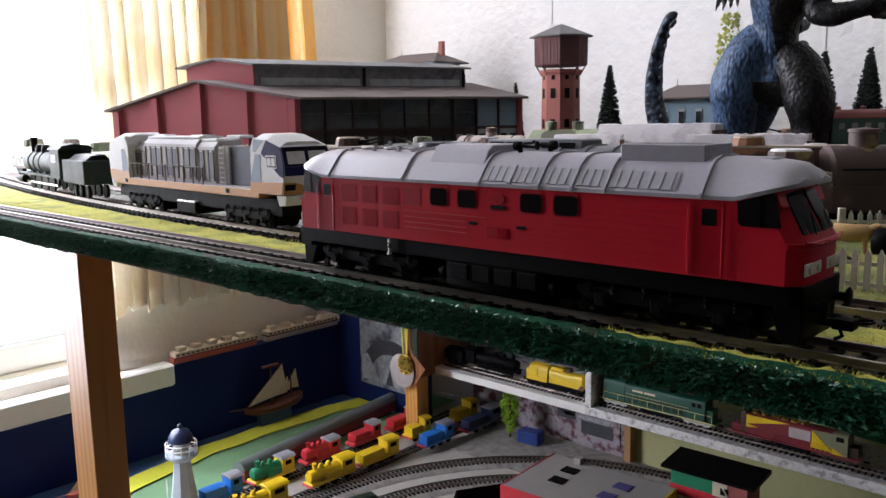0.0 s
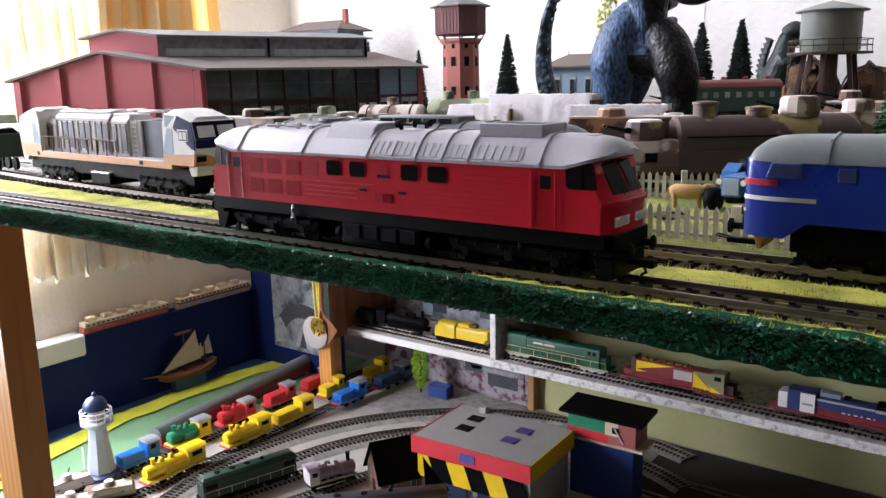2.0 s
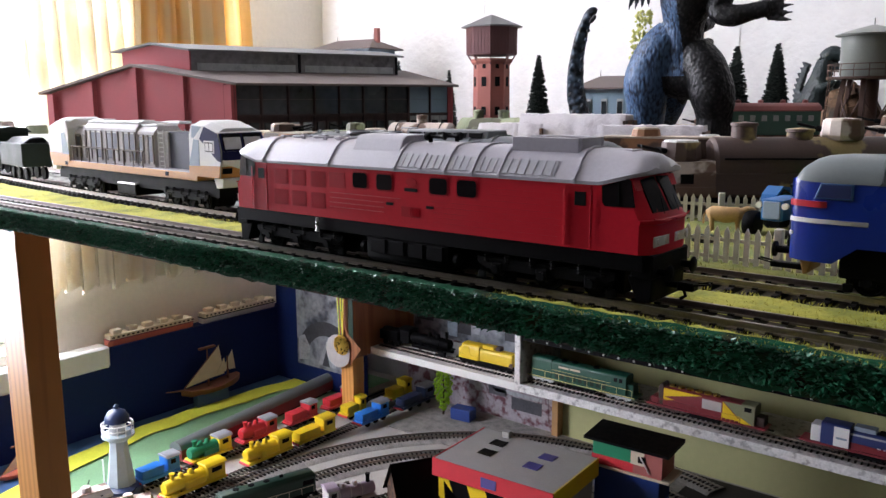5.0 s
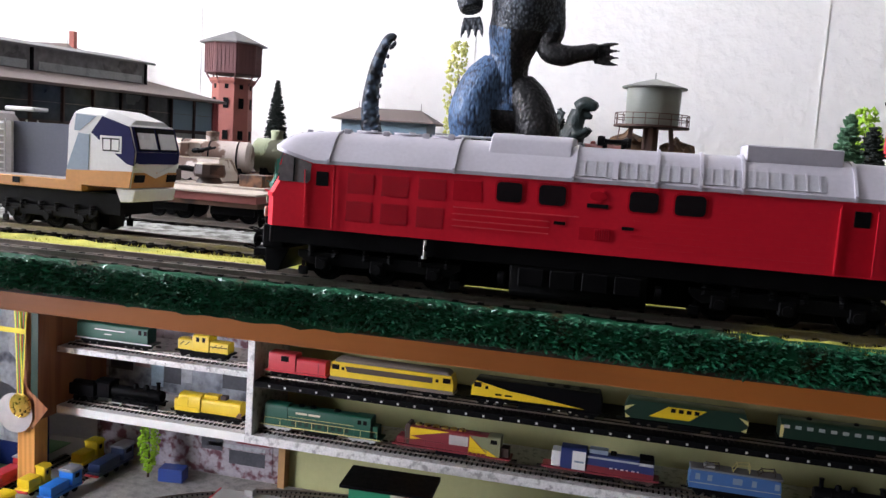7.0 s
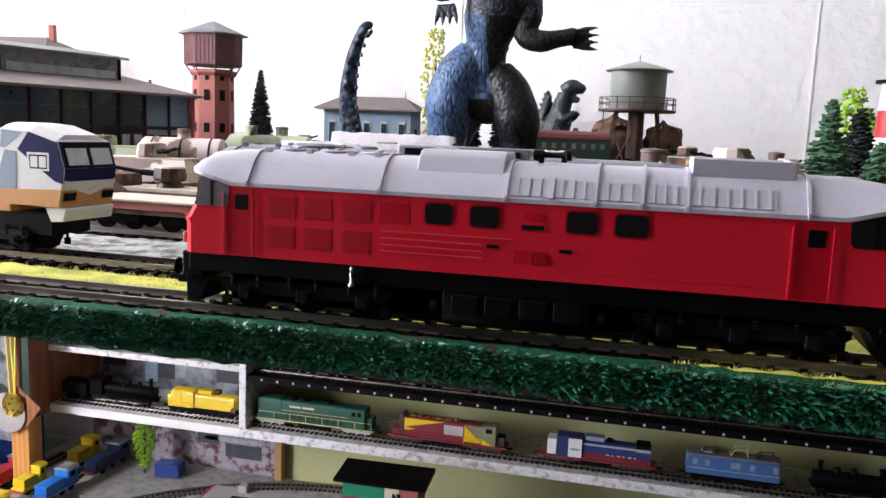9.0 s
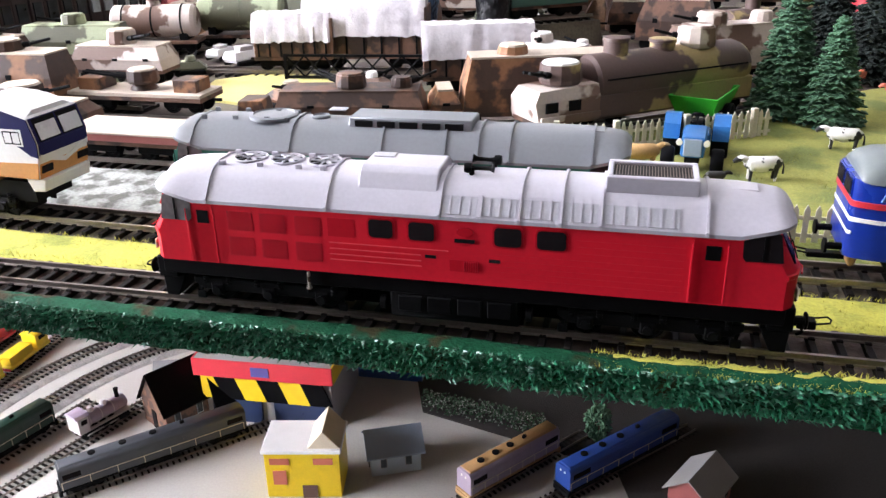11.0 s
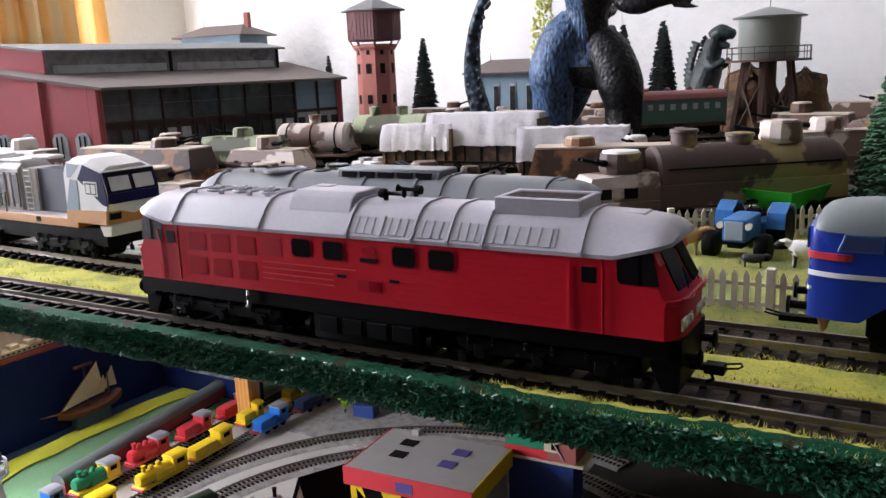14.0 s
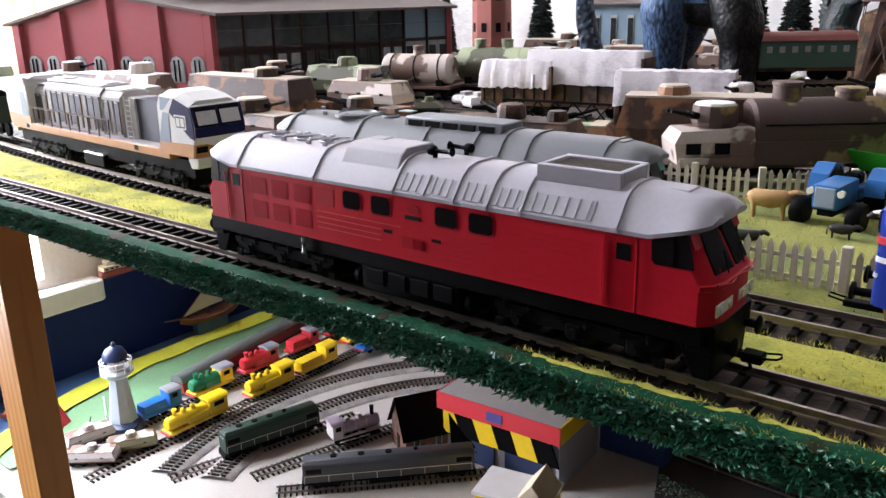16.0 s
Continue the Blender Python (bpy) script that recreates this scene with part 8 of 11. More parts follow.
def toy_skin(name, dark, light, size, stretch, edge):
    """Rubber toy skin: raised scales, longer than wide, brushed with a lighter colour on their crests."""
    m = bpy.data.materials.new(name)
    m.use_nodes = True
    t = m.node_tree
    b = t.nodes["Principled BSDF"]
    tc, mp = t.nodes.new("ShaderNodeTexCoord"), t.nodes.new("ShaderNodeMapping")
    mp.inputs["Scale"].default_value = (1, 1, stretch)
    vo, nz = t.nodes.new("ShaderNodeTexVoronoi"), t.nodes.new("ShaderNodeTexNoise")
    vo.feature = "SMOOTH_F1"
    vo.inputs["Scale"].default_value, nz.inputs["Scale"].default_value = size, 45
    t.links.new(tc.outputs["Object"], mp.inputs["Vector"])
    t.links.new(mp.outputs[0], vo.inputs["Vector"])
    t.links.new(tc.outputs["Object"], nz.inputs["Vector"])
    ad = t.nodes.new("ShaderNodeMath")
    ad.operation = "MULTIPLY_ADD"
    ad.inputs[1].default_value = 0.5
    t.links.new(nz.outputs["Fac"], ad.inputs[0])
    t.links.new(vo.outputs["Distance"], ad.inputs[2])
    ramp = t.nodes.new("ShaderNodeValToRGB")
    ramp.color_ramp.elements[0].position, ramp.color_ramp.elements[1].position = edge - 0.22, edge + 0.14
    ramp.color_ramp.elements[0].color, ramp.color_ramp.elements[1].color = (*light, 1), (*dark, 1)
    t.links.new(ad.outputs[0], ramp.inputs["Fac"])
    t.links.new(ramp.outputs["Color"], b.inputs["Base Color"])
    b.inputs["Roughness"].default_value, b.inputs["Specular IOR Level"].default_value = 0.45, 0.3
    bp = t.nodes.new("ShaderNodeBump")
    bp.invert = True
    bp.inputs["Strength"].default_value, bp.inputs["Distance"].default_value = 0.9, 0.0011
    t.links.new(vo.outputs["Distance"], bp.inputs["Height"])
    t.links.new(bp.outputs[0], b.inputs["Normal"])
    return m


# black skin puts the shade of the toy's east side into colour
M_SKIN = toy_skin("shaded_toy_skin", (0.004, 0.004, 0.005), (0.022, 0.021, 0.022), 340, 0.8, 0.60)
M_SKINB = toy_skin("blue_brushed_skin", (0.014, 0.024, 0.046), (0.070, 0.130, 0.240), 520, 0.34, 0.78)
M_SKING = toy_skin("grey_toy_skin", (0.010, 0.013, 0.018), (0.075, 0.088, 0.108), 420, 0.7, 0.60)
M_SKINT = toy_skin("tail_toy_skin", (0.006, 0.008, 0.013), (0.065, 0.095, 0.140), 130, 1.2, 0.60)


def toy_figure(name, label, place, limbs, plates, voxel, skins, pick, ridge, size):
    """A rubber toy in one plain skin: limbs melted into one surface, then raised in scales; pick gives the skin of each face."""
    bm = bm_new()
    for pts, rs in limbs:
        limb(bm, pts, rs)
    for pts, r in plates:
        bend(bm, pts, r, 8)
    raw = new(name, mesh_of(name, bm, skins[0], 0))
    md = raw.modifiers.new("melt", "REMESH")
    md.mode, md.voxel_size, md.use_smooth_shade = "VOXEL", voxel, True
    me = bpy.data.meshes.new_from_object(raw.evaluated_get(bpy.context.evaluated_depsgraph_get()))
    bpy.data.objects.remove(raw)
    bm = bm_new()
    bm.from_mesh(me)
    bpy.data.meshes.remove(me)
    for _ in range(5):
        bmesh.ops.smooth_vert(bm, verts=bm.verts[:], factor=0.5, use_axis_x=True, use_axis_y=True, use_axis_z=True)
    bm.normal_update()
    for v in bm.verts:
        q = Vector((v.co.x, v.co.y, v.co.z * 0.42)) * size
        d = noise.voronoi(q)[0][0]
        v.co += v.normal * ridge * (0.55 - d)
    ob = solid(name, bm, skins[0], label, "toy figure", at=place, smooth=60)
    for k in skins[1:]:
        ob.data.materials.append(k)
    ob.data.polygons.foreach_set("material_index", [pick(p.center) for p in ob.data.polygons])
    return ob


def claws(c, dr, spread, r, l):
    c, dr = Vector(c), Vector(dr).normalized()
    sd = dr.cross(Vector((0, 1, 0))).normalized()
    return [([c + sd * j * spread * 0.6, c + dr * l * 0.55 + sd * j * spread, c + dr * l + sd * j * spread * 1.15 + Vector((0, -0.003, -0.001))], [r, r * 0.8, r * 0.35]) for j in (-1.5, -0.5, 0.5, 1.5)]


def big_dinosaur():
    limbs = [
        ([(-0.010, 0.000, 0.138), (-0.024, -0.005, 0.119), (-0.032, -0.010, 0.093), (-0.034, -0.006, 0.066), (-0.038, 0.000, 0.034), (-0.040, -0.004, 0.006)], [0.0190, 0.0225, 0.0232, 0.0195, 0.0175, 0.0210]),
        ([(0.010, 0.002, 0.120), (0.024, -0.002, 0.103), (0.033, -0.004, 0.080), (0.034, 0.003, 0.056), (0.034, 0.000, 0.030), (0.033, -0.004, 0.006)], [0.0180, 0.0205, 0.0212, 0.0175, 0.0160, 0.0190]),
        ([(-0.022, 0.006, 0.106), (-0.002, 0.004, 0.098), (0.020, 0.006, 0.096)], [0.0220, 0.0235, 0.0210]),
        ([(-0.002, 0.004, 0.100), (-0.003, 0.003, 0.122), (0.000, -0.002, 0.145), (0.005, -0.006, 0.172), (0.012, -0.008, 0.196), (0.014, -0.008, 0.222), (0.015, -0.016, 0.252), (0.016, -0.030, 0.276)], [0.0190, 0.0215, 0.0195, 0.0265, 0.0320, 0.0315, 0.0220, 0.0180]),
        ([(0.016, -0.026, 0.272), (0.016, -0.046, 0.280), (0.016, -0.066, 0.272)], [0.018, 0.016, 0.009]),
        ([(0.000, -0.002, 0.236), (-0.024, -0.010, 0.234), (-0.038, -0.020, 0.218), (-0.038, -0.027, 0.200), (-0.035, -0.031, 0.188)], [0.0170, 0.0160, 0.0152, 0.0125, 0.0108]),
        ([(0.034, 0.000, 0.208), (0.040, -0.008, 0.178), (0.038, -0.013, 0.157), (0.052, -0.014, 0.151), (0.070, -0.011, 0.1540), (0.084, -0.008, 0.157)], [0.0150, 0.0125, 0.0105, 0.0100, 0.0078, 0.0078]),
        ([(-0.014, 0.018, 0.100), (-0.054, 0.060, 0.050), (-0.116, 0.080, 0.022), (-0.152, 0.086, 0.034), (-0.167, 0.088, 0.070), (-0.172, 0.090, 0.100), (-0.168, 0.090, 0.138), (-0.158, 0.090, 0.169), (-0.151, 0.090, 0.177), (-0.146, 0.089, 0.175)], [0.020, 0.019, 0.015, 0.0125, 0.0112, 0.0098, 0.0077, 0.0056, 0.0048, 0.0034])]
    plates = claws((-0.035, -0.031, 0.186), (0.10, -0.15, -1), 0.0062, 0.0032, 0.020) + claws((0.084, -0.008, 0.158), (1, 0, 0.06), 0.0060, 0.0032, 0.024)
    for fx in (-0.038, 0.034):
        plates += [([(fx + t * 0.011, -0.012, 0.009), (fx + t * 0.014, -0.026, 0.006), (fx + t * 0.015, -0.034, 0.002)], [0.009, 0.0065, 0.002]) for t in (-1, 0, 1)]
    tail = limbs[-1]
    for k in range(3, 8):
        for u in (0.0, 0.33, 0.67):
            p, r = Vector(tail[0][k]).lerp(Vector(tail[0][k + 1]), u), tail[1][k] + (tail[1][k + 1] - tail[1][k]) * u
            for sx in (-0.75, 0.75):
                q = p + Vector((sx * r, -r * 0.72, 0.0))
                plates.append(([q - Vector((0, 0, 0.002)), q + Vector((sx * 0.0022, -0.0018, 0.003))], [0.0032, 0.0012]))
    grow = 1.027
    limbs = [([Vector(p) * grow for p in pts], [r * grow for r in rs]) for pts, rs in limbs]
    for i in range(9):
        z, h = 0.090 + i * 0.020, 0.014 + 0.014 * math.sin(math.pi * i / 8)
        plates.append(([(0.008, 0.020, z), (0.009, 0.030 + h * 0.5, z + 0.004), (0.009, 0.032 + h, z + 0.008)], [0.008, 0.006, 0.001]))

    # east side and inner thigh take the black skin: shade set by colour
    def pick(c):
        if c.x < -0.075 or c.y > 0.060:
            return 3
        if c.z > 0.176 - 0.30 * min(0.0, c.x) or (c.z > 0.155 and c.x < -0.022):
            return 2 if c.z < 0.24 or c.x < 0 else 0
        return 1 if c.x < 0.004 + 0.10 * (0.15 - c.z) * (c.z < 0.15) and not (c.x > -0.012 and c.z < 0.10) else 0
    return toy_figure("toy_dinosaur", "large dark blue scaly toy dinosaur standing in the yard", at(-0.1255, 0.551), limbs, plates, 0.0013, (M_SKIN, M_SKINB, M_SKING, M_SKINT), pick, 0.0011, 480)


def small_dinosaur():
    """Upright, side on, snout to the east, spines down its back."""
    limbs = [
        ([(-0.012, 0, 0.030), (-0.010, 0, 0.055), (-0.002, 0, 0.082), (0.002, 0, 0.104), (0.006, 0, 0.122)], [0.019, 0.021, 0.0185, 0.0130, 0.0105]),
        ([(0.004, 0, 0.124), (0.014, 0, 0.131), (0.026, 0, 0.129), (0.032, 0, 0.125)], [0.0100, 0.0105, 0.0080, 0.0050]),
        ([(0.008, 0, 0.118), (0.018, 0, 0.115), (0.026, 0, 0.113)], [0.0070, 0.0055, 0.0035]),
        ([(-0.030, 0.006, 0.030), (-0.048, 0.010, 0.014), (-0.072, 0.014, 0.009)], [0.016, 0.011, 0.004])]
    for sy in (-1, 1):
        limbs += [([(0.000, sy * 0.008, 0.096), (0.008, sy * 0.013, 0.088), (0.016, sy * 0.012, 0.090), (0.023, sy * 0.010, 0.097)], [0.0075, 0.0062, 0.0050, 0.0040]),
                  ([(-0.006, sy * 0.010, 0.055), (0.000, sy * 0.014, 0.036), (0.004, sy * 0.014, 0.018), (0.002, sy * 0.014, 0.006), (0.018, sy * 0.014, 0.004)], [0.0150, 0.0140, 0.0100, 0.0085, 0.0055])]
    plates = [([(-0.014 - 0.010 * math.sin(u * 3.1), 0, 0.118 - 0.088 * u), (-0.019 - 0.011 * math.sin(u * 3.1), 0, 0.122 - 0.090 * u), (-0.024 - 0.012 * math.sin(u * 3.1), 0, 0.126 - 0.090 * u)], [0.0055, 0.0036, 0.0010]) for u in [0.04 + 0.08 * i for i in range(12)]]
    return toy_figure("toy_dinosaur", "small dark green toy dinosaur beside the water tank", at(-0.088, 0.915, 0.004, -8), limbs, plates, 0.0011, (M_DINOS,), lambda c: 0, 0.0012, 420)


big_dinosaur()
small_dinosaur()

# ---- the lower layout ----
ZL = -0.600
solid("lower_board", box(bm_new(), XW + 0.002, BX1, 0.205, 1.19, ZL - 0.02, ZL), M_LOWFLOOR, "pale lower board of the model railway", "board", "structure", smooth=0)
solid("lower_batten", box(bm_new(), XW + 0.01, BX1, 0.24, 0.27, ZL - 0.09, ZL - 0.0202, 0.001), M_BATTEN, "brown batten under the lower board", "batten", "structure")
for lx in (-1.30, 0.68):
    solid("table_leg", box(bm_new(), lx, lx + 0.034, 0.28, 0.314, ZF, ZL - 0.0202, 0.001), M_POST, "square pine leg under the lower board", "table leg", "structure")

solid("dark_ground", prism(bm_new(), [(-0.30, 0.945), (-0.24, 0.78), (0.06, 0.70), (0.12, 0.52), (0.74, 0.50), (0.74, 1.12), (-0.30, 1.12)], ZL - 0.001, ZL + 0.0022, "z"), M_DKGROUND, "dark gritty ground round the back tracks", "ground", "structure", smooth=0)


def coast(y):
    return -1.294 + (0.55 if y < 0.69 else 0.22) * (y - 0.69) ** 2 + 0.003 * math.sin(y * 40)


def strip(name, label, f0, f1, y0, y1, z, mm, n=40, cat="ground"):
    rings = [[(f0(y0 + (y1 - y0) * i / n), y0 + (y1 - y0) * i / n, z), (f1(y0 + (y1 - y0) * i / n), y0 + (y1 - y0) * i / n, z + 0.0004)] for i in range(n + 1)]
    bm = loft(bm_new(), rings, closed=False, caps=False)
    bmesh.ops.solidify(bm, geom=bm.faces[:], thickness=0.0008)
    return solid(name, bm, mm, label, cat, "structure", smooth=60)


strip("sea", "painted blue sea along the wall", lambda y: XW + 0.008, lambda y: coast(y), 0.24, 1.15, ZL + 0.004, M_SEA, cat="water")
strip("shore", "bright yellow painted shore line", lambda y: coast(y) - 0.002, lambda y: coast(y) + 0.052 + 0.002 * math.sin(y * 60), 0.24, 1.15, ZL + 0.008, M_LOWYELL)
strip("green_verge", "painted green verge behind the shore", lambda y: coast(y) + 0.048, lambda y: -1.085, 0.24, 1.15, ZL + 0.0045, M_LOWGREEN)
solid("sea_panel", box(bm_new(), XW + 0.002, XW + 0.014, 0.10, 1.17, ZL, -0.415, 0.0008), M_SEAWALL, "dark blue painted panel along the wall", "panel", "structure")
solid("end_panel", box(bm_new(), XW + 0.0145, -1.0325, 1.0065, 1.018, ZL, -0.03, 0.0008), M_SEAWALL, "dark blue painted panel closing the sea scene", "panel", "structure")


def photo_panel():
    """A printed photograph: pale woods above, a dark arched bridge or engine front below."""
    t = thing("photo_panel", "grey and white landscape photo on the blue panel", "photo panel")
    sheet = part("sheet", box(bm_new(), -1.252, -1.034, 1.0030, 1.0062, -0.545, -0.110), M_PHOTO, t, smooth=0)
    y = 1.0028

    def blot(pts, mm, lift):
        part("print", prism(bm_new(), pts, y - lift - 0.0003, y - lift, "y"), mm, sheet, smooth=0)
    arch = [(-1.148 + 0.100 * math.cos(radians(a)), -0.520 + 0.092 * math.sin(radians(a))) for a in range(20, 176, 12)]
    arch += [(-1.150 + 0.072 * math.cos(radians(a)), -0.540 + 0.078 * math.sin(radians(a))) for a in range(170, 14, -12)]
    blot(arch, M_INK, 0.0002)
    blot([(-1.246, -0.478), (-1.225, -0.470), (-1.205, -0.500), (-1.215, -0.530), (-1.246, -0.535)], M_PAPER, 0.0006)
    blot([(-1.180, -0.535), (-1.150, -0.475), (-1.128, -0.470), (-1.120, -0.535)], M_PAPER, 0.0006)
    blot([(-1.165, -0.535), (-1.150, -0.495), (-1.140, -0.535)], M_INK, 0.0010)
    blot([(-1.250, -0.270), (-1.225, -0.255), (-1.205, -0.300), (-1.218, -0.345), (-1.238, -0.330), (-1.250, -0.350)], M_INK, 0.0006)
    blot([(-1.190, -0.120), (-1.178, -0.120), (-1.160, -0.330), (-1.172, -0.335)], M_INK, 0.0002)
    blot([(-1.120, -0.280), (-1.080, -0.250), (-1.050, -0.300), (-1.075, -0.400), (-1.110, -0.370)], M_PAPER, 0.0002)


photo_panel()


def curve_track(label, r, a0, a1, cx=-0.42, cy=0.60):
    solid("ballast_bed", loft(bm_new(), [[(cx + (r + d) * math.cos(a), cy + (r + d) * math.sin(a), ZL + z) for d, z in ((-0.028, 0.0005), (-0.019, 0.0065), (0.019, 0.0065), (0.028, 0.0005))] for a in [radians(a0 + (a1 - a0) * i / 40) for i in range(41)]], closed=False, caps=False), M_BALLAST, "grey ballast bed of the lower track", "ballast", "structure")
    return track(label, arc(cx, cy, r, a0, a1, 40), ZL + 0.006, 0.0088, loose=False)


curve_track("outer curved track of the lower layout", 0.505, 205, 70)
curve_track("inner curved track of the lower layout", 0.420, 205, 60)
solid("ballast_ground", box(bm_new(), -0.90, -0.30, 0.94, 1.12, ZL, ZL + 0.0035), M_BALLAST, "grey gravel ground behind the lower tracks", "ballast", "structure", smooth=0)
for xx in (-0.962, -1.050):
    track("straight siding for the coloured engines", line(xx, 0.30, xx, 1.10, 3), ZL, 0.0088, loose=False)
track("straight track below the shelves", line(-0.30, 0.985, BX1, 0.965, 3), ZL, 0.0088, loose=False)
track("long track in front of the hut", line(-0.30, 0.915, BX1, 0.86, 3), ZL, 0.0088, loose=False)
for x0, y0, x1, y1 in ((-0.70, 0.458, -0.46, 0.702), (-0.86, 0.38, -0.77, 0.70), (-0.76, 0.46, -0.67, 0.76), (-0.17, 0.546, 0.01, 0.772), (-0.04, 0.593, 0.165, 0.820)):
    track("siding on the lower board", line(x0, y0, x1, y1, 3), ZL, 0.0088, loose=False)


def toy_engine(label, place, a, b=None, L=0.105, kind="steam"):
    """A bright plastic toy engine: boiler, cab, domes, big wheels. x forward."""
    b = b or a
    t = thing("toy_engine", label, "toy engine", place, "coloured toy engines")
    h = L / 2
    part("frame", box(bm_new(), -h, h, -0.0145, 0.0145, 0.0085, 0.0150, 0.0012), b, t)
    if kind == "steam":
        bo = part("boiler", loft(bm_new(), [ring((x, 0, 0.0255), r, (1, 0, 0), 20) for x, r in ((-0.2 * L, 0.0115), (h - 0.006, 0.0115), (h - 0.002, 0.0090))]), a, t)
        part("side_tank", box(bm_new(), -0.16 * L, 0.20 * L, -0.0140, 0.0140, 0.0148, 0.0280, 0.0016), a, t)
        part("chimney", lathe(bm_new(), [(0.0001, 0.034), (0.0042, 0.034), (0.0036, 0.038), (0.0040, 0.046), (0.0050, 0.048), (0.0001, 0.048)], 14, c=(0.34 * L, 0)), a, bo)
        for x in (0.20 * L, 0.04 * L):
            part("dome", lathe(bm_new(), [(0.0001, 0.034), (0.0052, 0.034), (0.0050, 0.040), (0.003, 0.0435), (0.0001, 0.044)], 14, c=(x, 0)), a, bo)
    else:
        part("bonnet", box(bm_new(), -0.1 * L, h - 0.004, -0.0125, 0.0125, 0.0145, 0.0310, 0.0022, seg=2), a, t)
    cb = part("cab", box(bm_new(), -h + 0.002, -0.17 * L, -0.0148, 0.0148, 0.0148, 0.0400, 0.0014), b, t)
    part("cab_roof", prism(bm_new(), [(-0.0168, 0.0396), (0.0168, 0.0396), (0.0110, 0.0445), (-0.0110, 0.0445)], -h - 0.001, -0.14 * L, "x", 0.0010), M_SLATEROOF if a is not M_YELLOW else a, t)
    for s in (-1, 1):
        part("cab_window", box(bm_new(), -h + 0.010, -0.24 * L, s * 0.0149 - 0.0004, s * 0.0149 + 0.0004, 0.0275, 0.0360, 0.0004), M_PANE, cb, smooth=0)
        for x in (-0.30 * L, -0.02 * L, 0.26 * L):
            part("wheel", lathe(bm_new(), [(0.0006, -0.0015), (0.0074, -0.0015), (0.0080, 0), (0.0074, 0.0015), (0.0006, 0.0015)], 18, m=pose(x, s * 0.0105, 0.0078, 90, 0, 0)), M_DARK, t)
    for e in (-1, 1):
        part("bumper", box(bm_new(), e * (h + 0.001) - 0.002, e * (h + 0.001) + 0.002, -0.0140, 0.0140, 0.0085, 0.0125, 0.0008), M_TOYRED, t)
    return t


ZR = ZL + 0.0054
south = -90
for lab, x, y, a, b, L, k in (("bright yellow toy steam engine", -0.962, 0.505, M_YELLOW, M_YELLOW, 0.120, "steam"), ("bright yellow toy steam engine with grey roof", -0.962, 0.668, M_YELLOW, M_YELLOW, 0.105, "steam"), ("bright yellow toy engine with square cab", -0.962, 0.785, M_YELLOW, M_YELLOW, 0.100, "diesel"),
                              ("small square yellow toy engine", -0.990, 0.925, M_YELLOW, M_YELLOW, 0.060, "diesel"), ("bright blue square toy engine", -0.935, 0.925, M_TOYBLUE, M_TOYBLUE, 0.085, "diesel"), ("yellow toy engine at the far end", -0.985, 1.065, M_YELLOW, M_YELLOW, 0.070, "diesel"), ("dark blue square toy engine", -0.925, 1.055, M_LHBLUE, M_LHBLUE, 0.110, "diesel"),
                              ("blue and yellow toy engine", -1.050, 0.490, M_TOYBLUE, M_TOYBLUE, 0.080, "diesel"), ("green toy steam engine with yellow cab", -1.050, 0.600, M_TOYGREEN, M_YELLOW, 0.090, "steam"), ("red toy steam engine by the shore", -1.050, 0.715, M_TOYRED, M_TOYRED, 0.085, "steam"), ("red square toy engine by the shore", -1.050, 0.830, M_TOYRED, M_TOYRED, 0.075, "diesel"), ("red square toy engine by the shore", -1.050, 0.945, M_TOYRED, M_TOYRED, 0.090, "diesel")):
    toy_engine(lab, at(x, y, ZR, south), a, b, L, k)
for k, (x, y, mm) in enumerate(((-1.065, 0.365, M_GREYL), (-0.985, 0.395, M_OLIVE), (-1.00, 0.335, M_GREYL))):
    hull_wagon("small grey toy wagon by the lighthouse", at(x, y, ZL, 80 - 20 * k), 0.080, 0.014, mm, M_CAMOP, [(0.0, 0.009, 0.008, 60, 1, 0.0265)], group="grey toy wagons", slits=2)


def pipe_coach(place, L=0.47):
    t = thing("long_coach", "long grey coach with a dark red side beside the shore", "rail coach", place)
    part("roof", loft(bm_new(), [[(x, 0.016 * math.cos(a), 0.028 + 0.014 * math.sin(a)) for a in [math.pi * i / 10 for i in range(11)]] for x in (-L / 2, L / 2)]), M_ROOFG, t)
    part("side", box(bm_new(), -L / 2 + 0.001, L / 2 - 0.001, -0.0152, 0.0152, 0.006, 0.0285), M_MAROON, t, smooth=0)
    part("underframe", box(bm_new(), -L / 2 + 0.01, L / 2 - 0.01, -0.010, 0.010, 0.0, 0.006), M_DARK, t, smooth=0)
    return t


pipe_coach(at(-1.121, 0.798, ZL + 0.0055, 98.5), 0.50)
for i in range(4):
    solid("white_boulder", lathe(bm_new(), [(0.0001, 0), (0.010, 0), (0.011, 0.006), (0.007, 0.012), (0.0001, 0.014)], 9, m=at(-1.165 + 0.018 * (i % 2), 0.90 + i * 0.032, ZL + 0.008, i * 40)), M_WHITEL, "white model boulder on the shore", "rock", group="white boulders", smooth=20)


